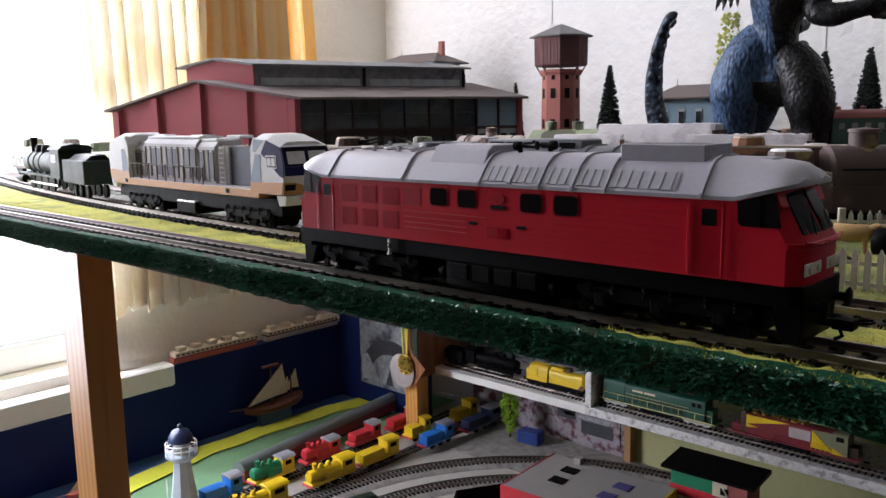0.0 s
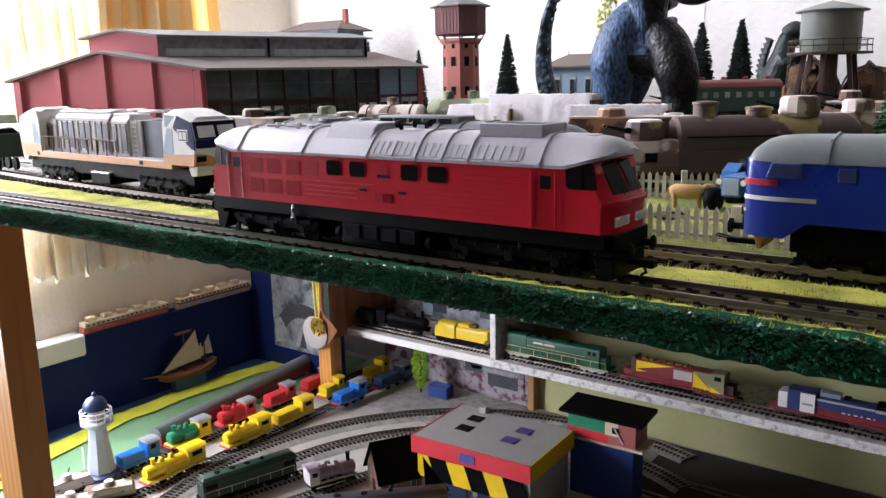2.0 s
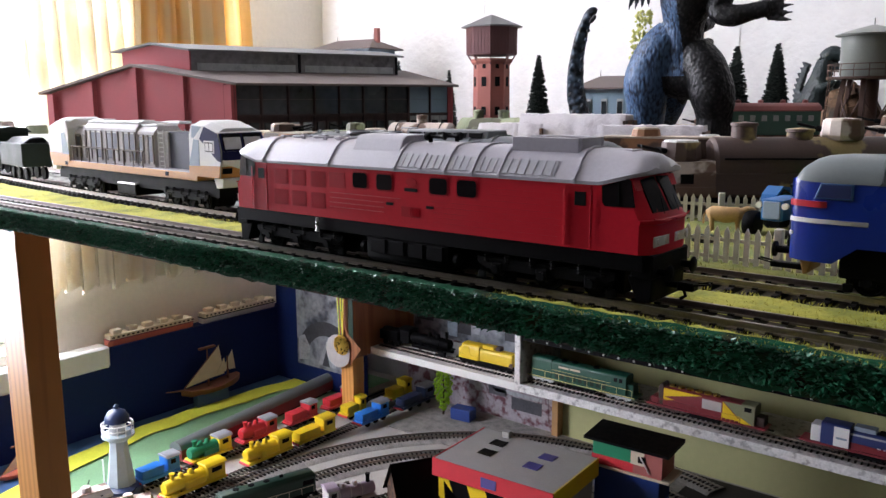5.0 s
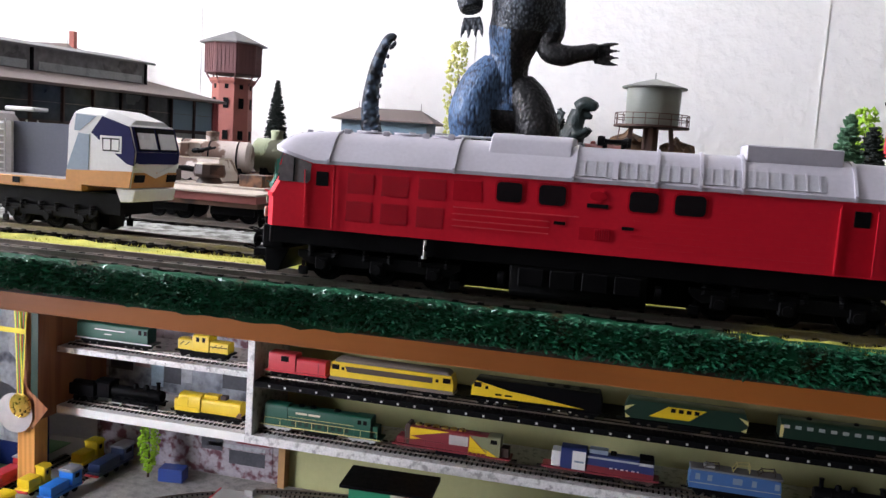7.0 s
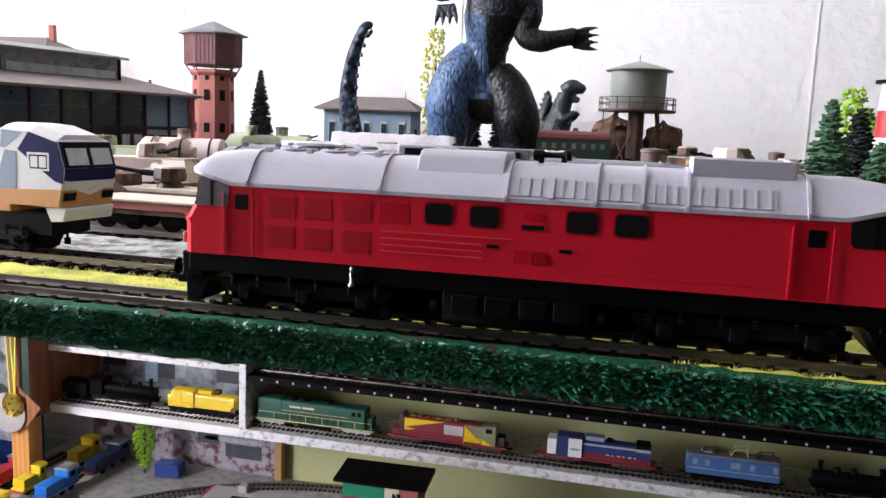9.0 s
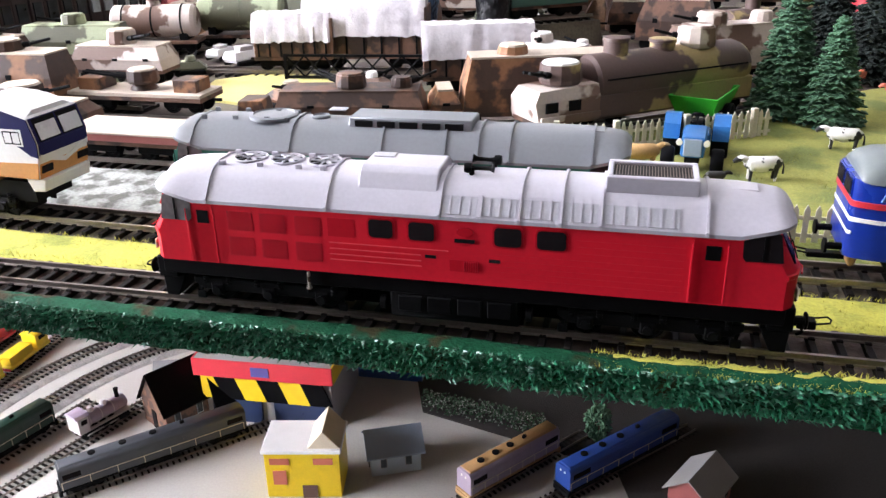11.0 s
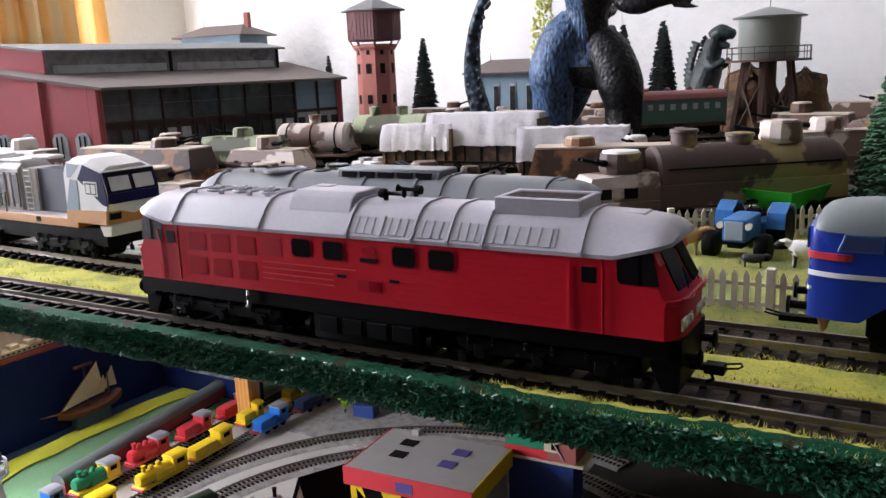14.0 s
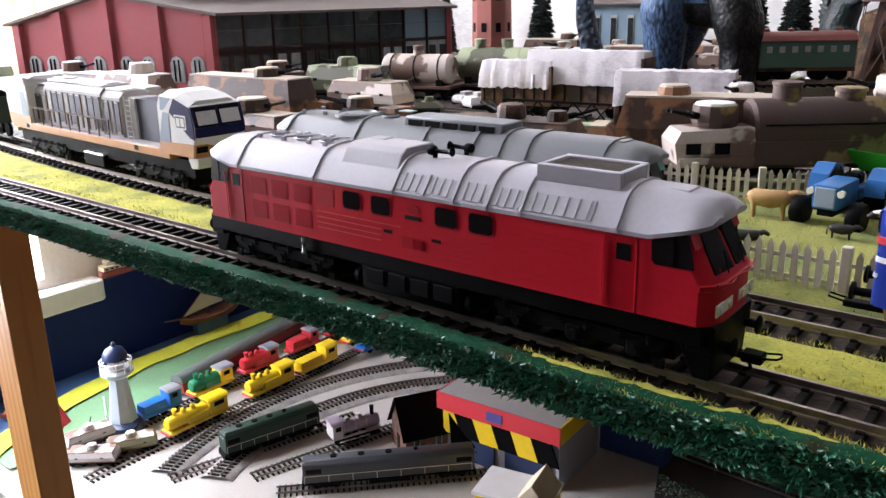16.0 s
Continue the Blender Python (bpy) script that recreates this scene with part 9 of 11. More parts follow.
def lighthouse(place):
    t = thing("toy_lighthouse", "pale blue toy lighthouse with navy dome and white gallery", "lighthouse", place)
    part("base", lathe(bm_new(), [(0.0001, 0), (0.036, 0), (0.034, 0.012), (0.026, 0.016), (0.0001, 0.016)], 24), M_LHBLUE, t)
    part("tower", lathe(bm_new(), [(0.0001, 0.015), (0.0245, 0.015), (0.0160, 0.080), (0.0150, 0.098), (0.0001, 0.098)], 8), M_LHGREY, t, smooth=20)
    g = part("gallery", lathe(bm_new(), [(0.0001, 0.096), (0.0165, 0.096), (0.0270, 0.104), (0.0270, 0.108), (0.0001, 0.108)], 28), M_LHGREY, t)
    for z in (0.118, 0.1265):
        b = bm_new()
        bend(b, [(0.0258 * math.cos(radians(a)), 0.0258 * math.sin(radians(a)), z) for a in range(0, 361, 15)], 0.0012, 6)
        part("gallery_rail", b, M_WHITEL, g)
    for a in range(0, 360, 30):
        b = bm_new()
        tube(b, (0.0258 * math.cos(radians(a)), 0.0258 * math.sin(radians(a)), 0.107), (0.0258 * math.cos(radians(a)), 0.0258 * math.sin(radians(a)), 0.127), 0.0009, 6)
        part("baluster", b, M_WHITEL, g)
    part("lantern", lathe(bm_new(), [(0.0001, 0.107), (0.0135, 0.107), (0.0135, 0.131), (0.0001, 0.131)], 16), M_WPALE, t)
    part("dome", lathe(bm_new(), [(0.0001, 0.130), (0.0205, 0.130), (0.0200, 0.138), (0.0150, 0.147), (0.0060, 0.152), (0.0035, 0.153), (0.0040, 0.157), (0.0020, 0.160), (0.0001, 0.160)], 24), M_LHBLUE, t)
    part("sign_post", box(bm_new(), -0.032, -0.030, -0.016, -0.014, 0, 0.055), M_WHITEL, t, smooth=0)
    return t


lighthouse(at(-1.062, 0.428, ZL + 0.004))


def sailing_ship(place, k=1.0, mm=None, stand=0.0):
    t = thing("model_sailing_ship", "brown model sailing ship with cream lateen sails", "model ship", place)
    S = lambda *p: tuple(v * k * (0.62 if i == 2 else 1.0) for i, v in enumerate(p)) if len(p) == 3 else (p[0] * k, p[1] * k * 0.62)
    secs = []
    for x, w, zb, zt in ((-0.066, 0.006, 0.014, 0.040), (-0.050, 0.016, 0.004, 0.034), (-0.020, 0.020, 0.0, 0.024), (0.020, 0.019, 0.0, 0.022), (0.048, 0.011, 0.004, 0.027), (0.066, 0.001, 0.016, 0.034)):
        secs.append([S(x, -w, zt), S(x, -w * 0.9, (zb + zt) / 2), S(x, -w * 0.35, zb), S(x, w * 0.35, zb), S(x, w * 0.9, (zb + zt) / 2), S(x, w, zt)])
    part("hull", loft(bm_new(), secs), mm or M_HULL, t, smooth=40)
    for x, h in ((0.004, 0.150), (-0.042, 0.105)):
        b = bm_new()
        tube(b, S(x, 0, 0.01), S(x, 0, h), 0.0022 * k, 8, 0.0012 * k)
        part("mast", b, M_HULL, t)
    part("crow_nest", box(bm_new(), -0.014 * k, 0.022 * k, -0.004 * k, 0.004 * k, 0.0915 * k, 0.0955 * k, 0.0005), M_HULL, t)
    for pts, d in (([(0.058, 0.040), (0.000, 0.050), (-0.030, 0.052), (-0.020, 0.150)], 0.004), ([(-0.030, 0.060), (-0.062, 0.055), (-0.056, 0.120)], -0.003), ([(-0.012, 0.060), (-0.034, 0.060), (-0.030, 0.105)], 0.006)):
        part("sail", prism(bm_new(), [S(*p) for p in pts], d * k, (d + 0.0012) * k, "y"), M_SAIL, t, smooth=0)
    for pts, r in (([S(0.058, 0, 0.030), S(0.098, 0, 0.040)], [0.0022 * k, 0.001 * k]), ([S(0.062, 0.004, 0.038), S(-0.022, 0.004, 0.152)], 0.0010 * k)):
        b = bm_new()
        bend(b, pts, r, 6)
        part("spar", b, M_HULL, t)
    if stand:
        part("stand", box(bm_new(), -0.040, 0.040, -0.010, 0.010, -stand, 0.003, 0.001), M_SEA, t, "blue painted stand")
    return t


sailing_ship(at(-1.298, 0.784, -0.568, -92), 1.12, None, 0.0275)
sailing_ship(at(-1.262, 0.345, ZL + 0.006, -80), 0.62, M_SALMON)
solid("red_tent", prism(bm_new(), [(-0.035, 0), (0.035, 0), (0, 0.060)], -0.022, 0.022, "y", 0.0008, m=at(-1.175, 0.345, ZL + 0.0050, 30)), M_TOYRED, "red wedge-shaped toy roof on the green verge", "toy house")


def ferry(label, place, L, mm, low):
    t = thing("model_ferry", label, "model ship", place, "model ferries on the ledge")
    part("hull", loft(bm_new(), [[(x, -w, 0.0120), (x, -w * 0.8, 0), (x, w * 0.8, 0), (x, w, 0.0120)] for x, w in ((-L / 2, 0.009), (-L / 2 + 0.008, 0.012), (L / 2 - 0.008, 0.012), (L / 2, 0.009))]), mm, t, smooth=0)
    part("rubbing_strake", box(bm_new(), -L / 2 + 0.001, L / 2 - 0.001, -0.0128, 0.0128, 0.0116, 0.0136, 0.0004), low, t)
    dk = part("deck", box(bm_new(), -L / 2 + 0.003, L / 2 - 0.003, -0.0116, 0.0116, 0.0134, 0.0215, 0.0008), M_SAIL, t)
    for i in range(int(L / 0.011)):
        x = -L / 2 + 0.010 + i * 0.011
        for sd in (-1, 1):
            part("window", box(bm_new(), x - 0.0026, x + 0.0026, sd * 0.0117 - 0.0003, sd * 0.0117 + 0.0003, 0.0160, 0.0192), M_DARK, dk, smooth=0)
    part("roof", box(bm_new(), -L / 2 + 0.002, L / 2 - 0.002, -0.0124, 0.0124, 0.0213, 0.0232, 0.0006), M_SAIL, t)
    for i in range(int(L / 0.036)):
        x = -L / 2 + 0.012 + i * 0.036
        part("deck_house", box(bm_new(), x, x + 0.020, -0.0080, 0.0080, 0.0230, 0.0320, 0.0008), M_SAIL, t)
    return t


ferry("red and cream model ferry on the blue ledge", at(XW + 0.018, 0.662, -0.4145, 90), 0.200, M_SALMON, M_MAROON)
ferry("grey, black and cream model ferry on the ledge", at(XW + 0.018, 0.890, -0.4145, 90), 0.206, M_GREYL, M_DARK)
solid("ledge", box(bm_new(), XW + 0.002, XW + 0.034, 0.57, 1.10, -0.4148, -0.4146 + 0.0001), M_SEAWALL, "narrow ledge on the blue panel", "ledge", "structure", smooth=0)


def hangar(place):
    """Grey-roofed shed with red fascia and yellow-black striped doors. x along the front."""
    t = thing("striped_hangar", "grey-roofed toy hangar with red fascia and warning stripes", "building", place)
    L, W, H = 0.215, 0.150, 0.088
    part("wall", box(bm_new(), -L / 2 + 0.006, L / 2 - 0.006, -W / 2 + 0.012, W / 2 - 0.006, 0, H), M_LOUV, t, smooth=0)
    part("roof", box(bm_new(), -L / 2, L / 2, -W / 2, W / 2, H + 0.020, H + 0.025, 0.0008), M_CHECK, t)
    part("fascia", box(bm_new(), -L / 2 - 0.002, L / 2 + 0.002, -W / 2 - 0.003, -W / 2, H - 0.004, H + 0.0255, 0.0006), M_TOYRED, t)
    for e in (-1, 1):
        part("side_fascia", box(bm_new(), e * L / 2 - 0.002 * (e < 0), e * L / 2 + 0.002 * (e > 0), -W / 2, W / 2, H - 0.004, H + 0.0255), M_TOYRED if e < 0 else M_YELLOW, t, smooth=0)
    n = 6
    for i in range(n):
        a, b = -L / 2 + 0.004 + (L - 0.008) * i / n, -L / 2 + 0.004 + (L - 0.008) * (i + 1) / n
        part("stripe", prism(bm_new(), [(a, 0.040), (b, 0.040), (b - 0.016, H - 0.0045), (a - 0.016, H - 0.0045)] if i else [(a, 0.040), (b, 0.040), (b - 0.016, H - 0.0045), (a, H - 0.0045)], -W / 2 + 0.0065, -W / 2 + 0.0100, "y"), M_YELLOW if i % 2 == 0 else M_BLACK, t, smooth=0)
    for a, b in ((-0.09, -0.01), (0.01, 0.09)):
        part("door", box(bm_new(), a, b, -W / 2 + 0.0080, -W / 2 + 0.0118, 0, 0.0395), M_LHBLUE, t, smooth=0)
    for x, y, c in ((-0.048, -0.010, M_BLACK), (-0.052, 0.032, M_BLACK), (0.038, -0.012, M_PURPLE), (0.042, 0.030, M_PURPLE)):
        part("skylight", box(bm_new(), x - 0.013, x + 0.013, y - 0.011, y + 0.011, H + 0.0248, H + 0.0262, 0.0004), c, t)
    part("sign", box(bm_new(), -0.016, 0.012, -W / 2 - 0.0042, -W / 2 - 0.0028, H + 0.002, H + 0.018, 0.0004), M_PURPLE, t)
    part("vent", box(bm_new(), -0.062, -0.048, W / 2 - 0.018, W / 2 - 0.006, H + 0.0248, H + 0.036, 0.001), M_CHECK, t)
    return t


hangar(at(-0.466, 0.770, ZL, 3))


def signal_hut(place):
    t = thing("signal_hut", "green and red toy hut with black roof on blue block", "toy house", place)
    part("block", box(bm_new(), -0.055, 0.055, -0.022, 0.022, 0, 0.098, 0.0012), M_BLOCK, t)
    part("floor_plate", box(bm_new(), -0.062, 0.072, -0.028, 0.028, 0.098, 0.102, 0.0006), M_SAIL, t)
    b = part("body", box(bm_new(), -0.058, 0.058, -0.024, 0.024, 0.102, 0.143, 0.0006), M_TOYGREEN, t)
    part("red_band", box(bm_new(), -0.0588, 0.0588, -0.0248, 0.0248, 0.102, 0.1175), M_TOYRED, b, smooth=0)
    part("end_panel", box(bm_new(), 0.012, 0.0592, -0.0252, 0.0252, 0.1025, 0.1425), M_SALROOF, b, smooth=0)
    part("white_panel", box(bm_new(), 0.008, 0.030, -0.0257, -0.0247, 0.117, 0.139), M_SAIL, b, smooth=0)
    part("window", box(bm_new(), 0.020, 0.032, -0.0262, -0.0250, 0.1215, 0.1315), M_DARK, b, smooth=0)
    part("roof", loft(bm_new(), [[(-0.070, -0.034, 0.1425), (0.072, -0.034, 0.1425), (0.072, 0.034, 0.1465), (-0.070, 0.034, 0.1465)], [(-0.070, -0.034, 0.147), (0.072, -0.034, 0.147), (0.072, 0.034, 0.153), (-0.070, 0.034, 0.153)]]), M_BLACK, t, smooth=0)
    b = bm_new()
    tube(b, (0.040, -0.027, 0.108), (0.024, -0.027, 0.132), 0.0012, 6)
    part("signal_arm", b, M_WHITEL, t)
    return t


signal_hut(at(-0.318, 0.882, ZL, 2))
house("dark_house", "dark brown toy house with a steep black roof", at(-0.610, 0.690, ZL, 60), 0.075, 0.070, 0.045, 0.050, M_PLYD, M_BLACK, 0.006, None, 2)
house("cream_house", "cream toy house with a steep black roof", at(-0.535, 0.720, ZL, 45), 0.050, 0.056, 0.036, 0.040, M_SAIL, M_BLACK, 0.006, None, 2)
house("red_shed", "small red toy shed beside the tracks", at(-0.655, 0.760, ZL, 20), 0.050, 0.045, 0.035, 0.020, M_TOYRED, M_FELTG, 0.004, None, 1)


def yellow_house(place):
    t = thing("yellow_toy_house", "yellow toy house with white flat roof and brown lintels", "toy house", place)
    b = part("body", box(bm_new(), -0.050, 0.050, -0.032, 0.032, 0, 0.072, 0.0008), M_YELLOW, t)
    part("roof", box(bm_new(), -0.053, 0.053, -0.035, 0.035, 0.0718, 0.0775, 0.0008), M_WHITEL, t)
    part("ridge", prism(bm_new(), [(0.008, 0.0773), (0.052, 0.0773), (0.030, 0.104)], -0.030, 0.030, "y", 0.0006), M_SAIL, t, smooth=0)
    for x in (-0.030, 0.028):
        part("lintel", box(bm_new(), x - 0.013, x + 0.013, -0.0334, -0.0318, 0.054, 0.0635), M_SALMON, b, smooth=0)
    part("doorway", box(bm_new(), -0.002, 0.018, -0.0334, -0.0318, 0, 0.020), M_RUST, b, smooth=0)
    part("window", box(bm_new(), -0.040, -0.022, -0.0334, -0.0318, 0.022, 0.044), M_SALMON, b, smooth=0)
    return t


yellow_house(at(-0.352, 0.588, ZL, 12))
for lab, x, y, r, a, b in (("grey toy booth with a pale arch", -0.250, 0.655, 25, M_LHGREY, M_SLATE), ("pink and grey toy house", 0.168, 0.655, 62, M_SALROOF, M_CHECK)):
    house("small_toy_house", lab, at(x, y, ZL, r), 0.070, 0.055, 0.036, 0.022, a, b, 0.006, None, 2)
solid("dome_toy", lathe(bm_new(), [(0.0001, 0), (0.030, 0), (0.031, 0.010), (0.024, 0.026), (0.010, 0.033), (0.0001, 0.034)], 20, m=at(-0.4336, 0.445, ZL)), M_LHGREY, "pale blue domed toy piece", "toy")
for x, y, h in ((-0.115, 0.500, 0.055), (0.105, 0.560, 0.050), (0.030, 0.760, 0.060)):
    leafy("small dark green round toy tree", at(x, y, ZL), h, 0.020, M_FIR, int(1000 * h), low=0.05, name="toy_tree")
leafy("bright lime green foam tree by the poster", at(-0.848, 1.060, ZL + 0.003), 0.105, 0.020, M_LIME, 31, name="foam_tree", low=0.10)
solid("blue_toy_wagon", box(bm_new(), -0.024, 0.024, -0.015, 0.015, 0, 0.026, 0.0016, m=at(-0.798, 1.066, ZL + 0.0036, 8)), M_TOYBLUE2, "small dark blue toy wagon by the foam tree", "toy wagon")


def hedge(label, x0, y0, x1, y1, seed):
    rnd = random.Random(seed)
    vs, fs = [], []
    for _ in range(900):
        u = rnd.random()
        a, r = rnd.uniform(0, 3.14), 0.020 * math.sqrt(rnd.random())
        c = Vector((x0 + (x1 - x0) * u, y0 + (y1 - y0) * u + r * math.cos(a), ZL + 0.002 + 1.3 * r * math.sin(a)))
        s, k = rnd.uniform(0.0012, 0.0030), len(vs)
        for d in ((1, 0, 0), (-0.5, 0.87, 0), (-0.5, -0.87, 0), (0, 0, 1.2)):
            vs.append(c + Vector(d) * s)
        fs += [(k, k + 2, k + 1), (k, k + 1, k + 3), (k + 1, k + 2, k + 3), (k + 2, k, k + 3)]
    me = bpy.data.meshes.new("hedge")
    me.from_pydata(vs, [], fs)
    me.materials.append(M_HEDGE)
    return tagged(new("hedge", me), label, "hedge", kind="stuff")


hedge("flowering white and green hedge on the lower board", -0.245, 0.800, -0.05, 0.770, 4)


def low_diesel(name, label, place, L, mats, H=0.040, W=0.031, cab="end", windows=3, group="", z=0.0):
    """A long-hood diesel for the shelves: frame, bogies, hood, cab, rails."""
    body, roof, frame = mats
    t = thing(name, label, "locomotive", place, group)
    h = L / 2
    part("frame", box(bm_new(), -h, h, -W / 2, W / 2, 0.0105, 0.0140, 0.0005), frame, t)
    hw = W / 2 - (0.0045 if cab == "end" else 0.0008)
    cx0 = -h + 0.002
    if cab == "end":
        cw = min(0.040, L * 0.2)
        cb = part("cab", prism(bm_new(), [(-W / 2, 0.0138), (W / 2, 0.0138), (W / 2, H + 0.006), (W / 2 - 0.005, H + 0.010), (-W / 2 + 0.005, H + 0.010), (-W / 2, H + 0.006)], h - cw - 0.018, h - 0.018, "x", 0.0005), body, t)
        part("nose", box(bm_new(), h - 0.019, h - 0.003, -hw, hw, 0.0138, H - 0.004, 0.0014), body, t)
        hx1 = h - cw - 0.0185
        for s in (-1, 1):
            part("cab_window", box(bm_new(), h - cw - 0.013, h - 0.023, s * W / 2 - 0.0004, s * W / 2 + 0.0004, H - 0.004, H + 0.004, 0.0003), M_PANE, cb, smooth=0)
    else:
        hx1 = h - 0.002
    bd = part("hood", prism(bm_new(), [(-hw, 0.0138), (hw, 0.0138), (hw, H + 0.001), (hw - 0.004, H + 0.006), (-hw + 0.004, H + 0.006), (-hw, H + 0.001)], cx0, hx1, "x", 0.0006), body, t)
    part("roof", prism(bm_new(), [(-hw + 0.0036, H + 0.0058), (hw - 0.0036, H + 0.0058), (hw - 0.006, H + 0.0085), (-hw + 0.006, H + 0.0085)], cx0 + 0.003, hx1 - 0.003, "x", 0.0004), roof, bd)
    for s in (-1, 1):
        n = windows
        for i in range(n):
            x = cx0 + (hx1 - cx0) * (i + 0.5) / n
            part("side_panel", box(bm_new(), x - (hx1 - cx0) / n * 0.36, x + (hx1 - cx0) / n * 0.36, s * hw - 0.0003, s * hw + 0.0003, 0.0165 if not (cab != "end" and i in (0, n - 1)) else H - 0.011, H - 0.003), M_PANE if cab != "end" and i in (0, n - 1) else body, bd, smooth=0)
        b = bm_new()
        bend(b, [(-h + 0.004, s * (W / 2 - 0.0006), 0.0255), (h - 0.006, s * (W / 2 - 0.0006), 0.0255)], 0.0006, 5)
        for i in range(8):
            x = -h + 0.004 + (L - 0.010) * i / 7
            tube(b, (x, s * (W / 2 - 0.0006), 0.0138), (x, s * (W / 2 - 0.0006), 0.0255), 0.0005, 5)
        part("hand_rail", b, M_SAIL if frame is not M_MAROON else M_MAROON, t)
    for i in range(3):
        part("roof_fan", lathe(bm_new(), [(0.0001, H + 0.0080), (0.0052, H + 0.0080), (0.0052, H + 0.0100), (0.0040, H + 0.0104), (0.0001, H + 0.0098)], 14, c=(cx0 + (hx1 - cx0) * (0.18 + 0.16 * i), 0)), M_DARK, bd)
    part("exhaust_pipe", box(bm_new(), -0.003, 0.003, -0.002, 0.002, H + 0.008, H + 0.0125, 0.0004, m=at(cx0 + (hx1 - cx0) * 0.66, 0)), M_DARK, bd)
    for s in (-1, 1):
        for e in (-1, 1):
            part("headlamp", lathe(bm_new(), [(0.0001, 0), (0.0018, 0), (0.0016, 0.0008), (0.0001, 0.0010)], 10, m=pose(e * (h - 0.0025), s * 0.004, H - 0.002, 0, 90 * e, 0)), M_LAMP, t)
    part("fuel_tank", box(bm_new(), -L * 0.12, L * 0.12, -0.012, 0.012, 0.003, 0.0105, 0.0008), M_DARK, t)
    for x in (-h + 0.036, h - 0.036) if L > 0.13 else (-h + 0.022, h - 0.022):
        b = bm_new()
        rr = 0.024 if L > 0.13 else 0.015
        for s in (-1, 1):
            prism(b, [(x - rr, 0.0085), (x - rr * 0.8, 0.0045), (x + rr * 0.8, 0.0045), (x + rr, 0.0085), (x + rr, 0.0105), (x - rr, 0.0105)], s * 0.0118 - 0.0012, s * 0.0118 + 0.0012, "y", 0.0004)
        bg = part("bogie", b, M_STEELG if body is M_SHELFGRN else M_DARK, t)
        for a in (x - rr * 0.62, x + rr * 0.62):
            for s in (-1, 1):
                part("wheel", WHEEL, None, bg, at=pose(a, s * 0.0078, 0.0060, 0, 0, 0 if s > 0 else 180))
    for e in (-1, 1):
        part("step_plate", box(bm_new(), e * (h - 0.001) - 0.002, e * (h - 0.001) + 0.002, -W / 2 + 0.001, W / 2 - 0.001, 0.0040, 0.0106, 0.0004), frame, t)
    return t


# trains standing on the lower board
low_diesel("toy_diesel", "long dark grey toy diesel on the lower board", at(-0.580, 0.580, ZR, 45.5), 0.262, (M_DKGREY, M_DKGREY, M_DARK), cab="full", windows=8)
low_diesel("toy_diesel", "dark green toy diesel on the lower board", at(-0.812, 0.545, ZR, 74), 0.170, (M_DKGREEN, M_DKGREEN, M_DARK), cab="full", windows=6)
steam_engine("toy_steam_engine", "lilac-grey toy steam engine on the lower board", at(-0.715, 0.618, ZR, 248), M_LILAC, 0.135, tender=False, accent=M_GREYL)
low_diesel("toy_diesel", "tan and lilac toy railcar on the lower board", at(-0.083, 0.655, ZR, 51.5), 0.168, (M_LILAC, M_TANBUF, M_TANBUF), cab="full", windows=5)
low_diesel("toy_diesel", "dark blue toy diesel on the lower board", at(0.062, 0.706, ZR, 48), 0.215, (M_BLOCK, M_BLOCK, M_DARK), cab="full", windows=5)
low_diesel("toy_diesel", "yellow sided toy wagon on the lower board", at(0.035, 0.893, ZR, -3), 0.10, (M_YELLOW, M_DARK, M_DARK), cab="full", windows=4)

# ---- shelf unit under the upper board ----
SY0, SY1 = 0.985, 1.130
solid("shelf_back", box(bm_new(), -0.600, BX1, SY1, SY1 + 0.008, ZL, -0.03), M_SHELFBACK, "pale green back wall of the shelves", "panel", "structure", smooth=0)
solid("shelf_back", box(bm_new(), -1.010, -0.6002, SY1, SY1 + 0.008, ZL, -0.03), M_POSTER, "printed picture panel behind the shelves", "panel", "structure", smooth=0)
solid("shelf_side", box(bm_new(), -1.032, -0.992, 0.930, SY1 + 0.008, -0.469, -0.012, 0.001), M_SIDEWOOD, "brown wooden end board of the shelves", "panel", "structure")
solid("shelf_post", box(bm_new(), -1.030, -0.994, 0.932, 0.966, ZL, -0.4692, 0.001), M_POST, "pine post under the shelf end board", "post", "structure")
solid("shelf_divider", box(bm_new(), -0.613, -0.600, SY0 - 0.002, SY1 - 0.0005, -0.4528, -0.03, 0.0008), M_SHELF, "white upright between the shelf bays", "panel", "structure")
solid("shelf_divider", box(bm_new(), -0.604, -0.590, SY1 - 0.022, SY1 - 0.0005, ZL, -0.4690, 0.0008), M_TANBUF, "brown upright between the shelf bays", "panel", "structure")
for x0, x1, z, mm, lab in ((-0.992, -0.6132, -0.4530, M_WHITE, "white lower shelf board"), (-0.6130, BX1, -0.4530, M_SHELF, "white marbled lower shelf board"), (-0.992, -0.6132, -0.3420, M_SHELF, "thin upper shelf board"), (-0.6035, BX1, -0.3560, M_DARK, "thin dark upper shelf board")):
    solid("shelf_board", box(bm_new(), x0, x1, SY0, SY1 - 0.0005, z - (0.0155 if z < -0.4 else 0.0105), z, 0.0006), mm, lab, "shelf", "structure")
for z, x0, x1 in ((-0.4530, -0.985, BX1 - 0.01), (-0.3560, -0.600, BX1 - 0.01), (-0.3420, -0.985, -0.618)):
    track("track on the shelf with white sleeper ends", line(x0, SY0 + 0.032, x1, SY0 + 0.032, 4), z, 0.0088, loose=False)
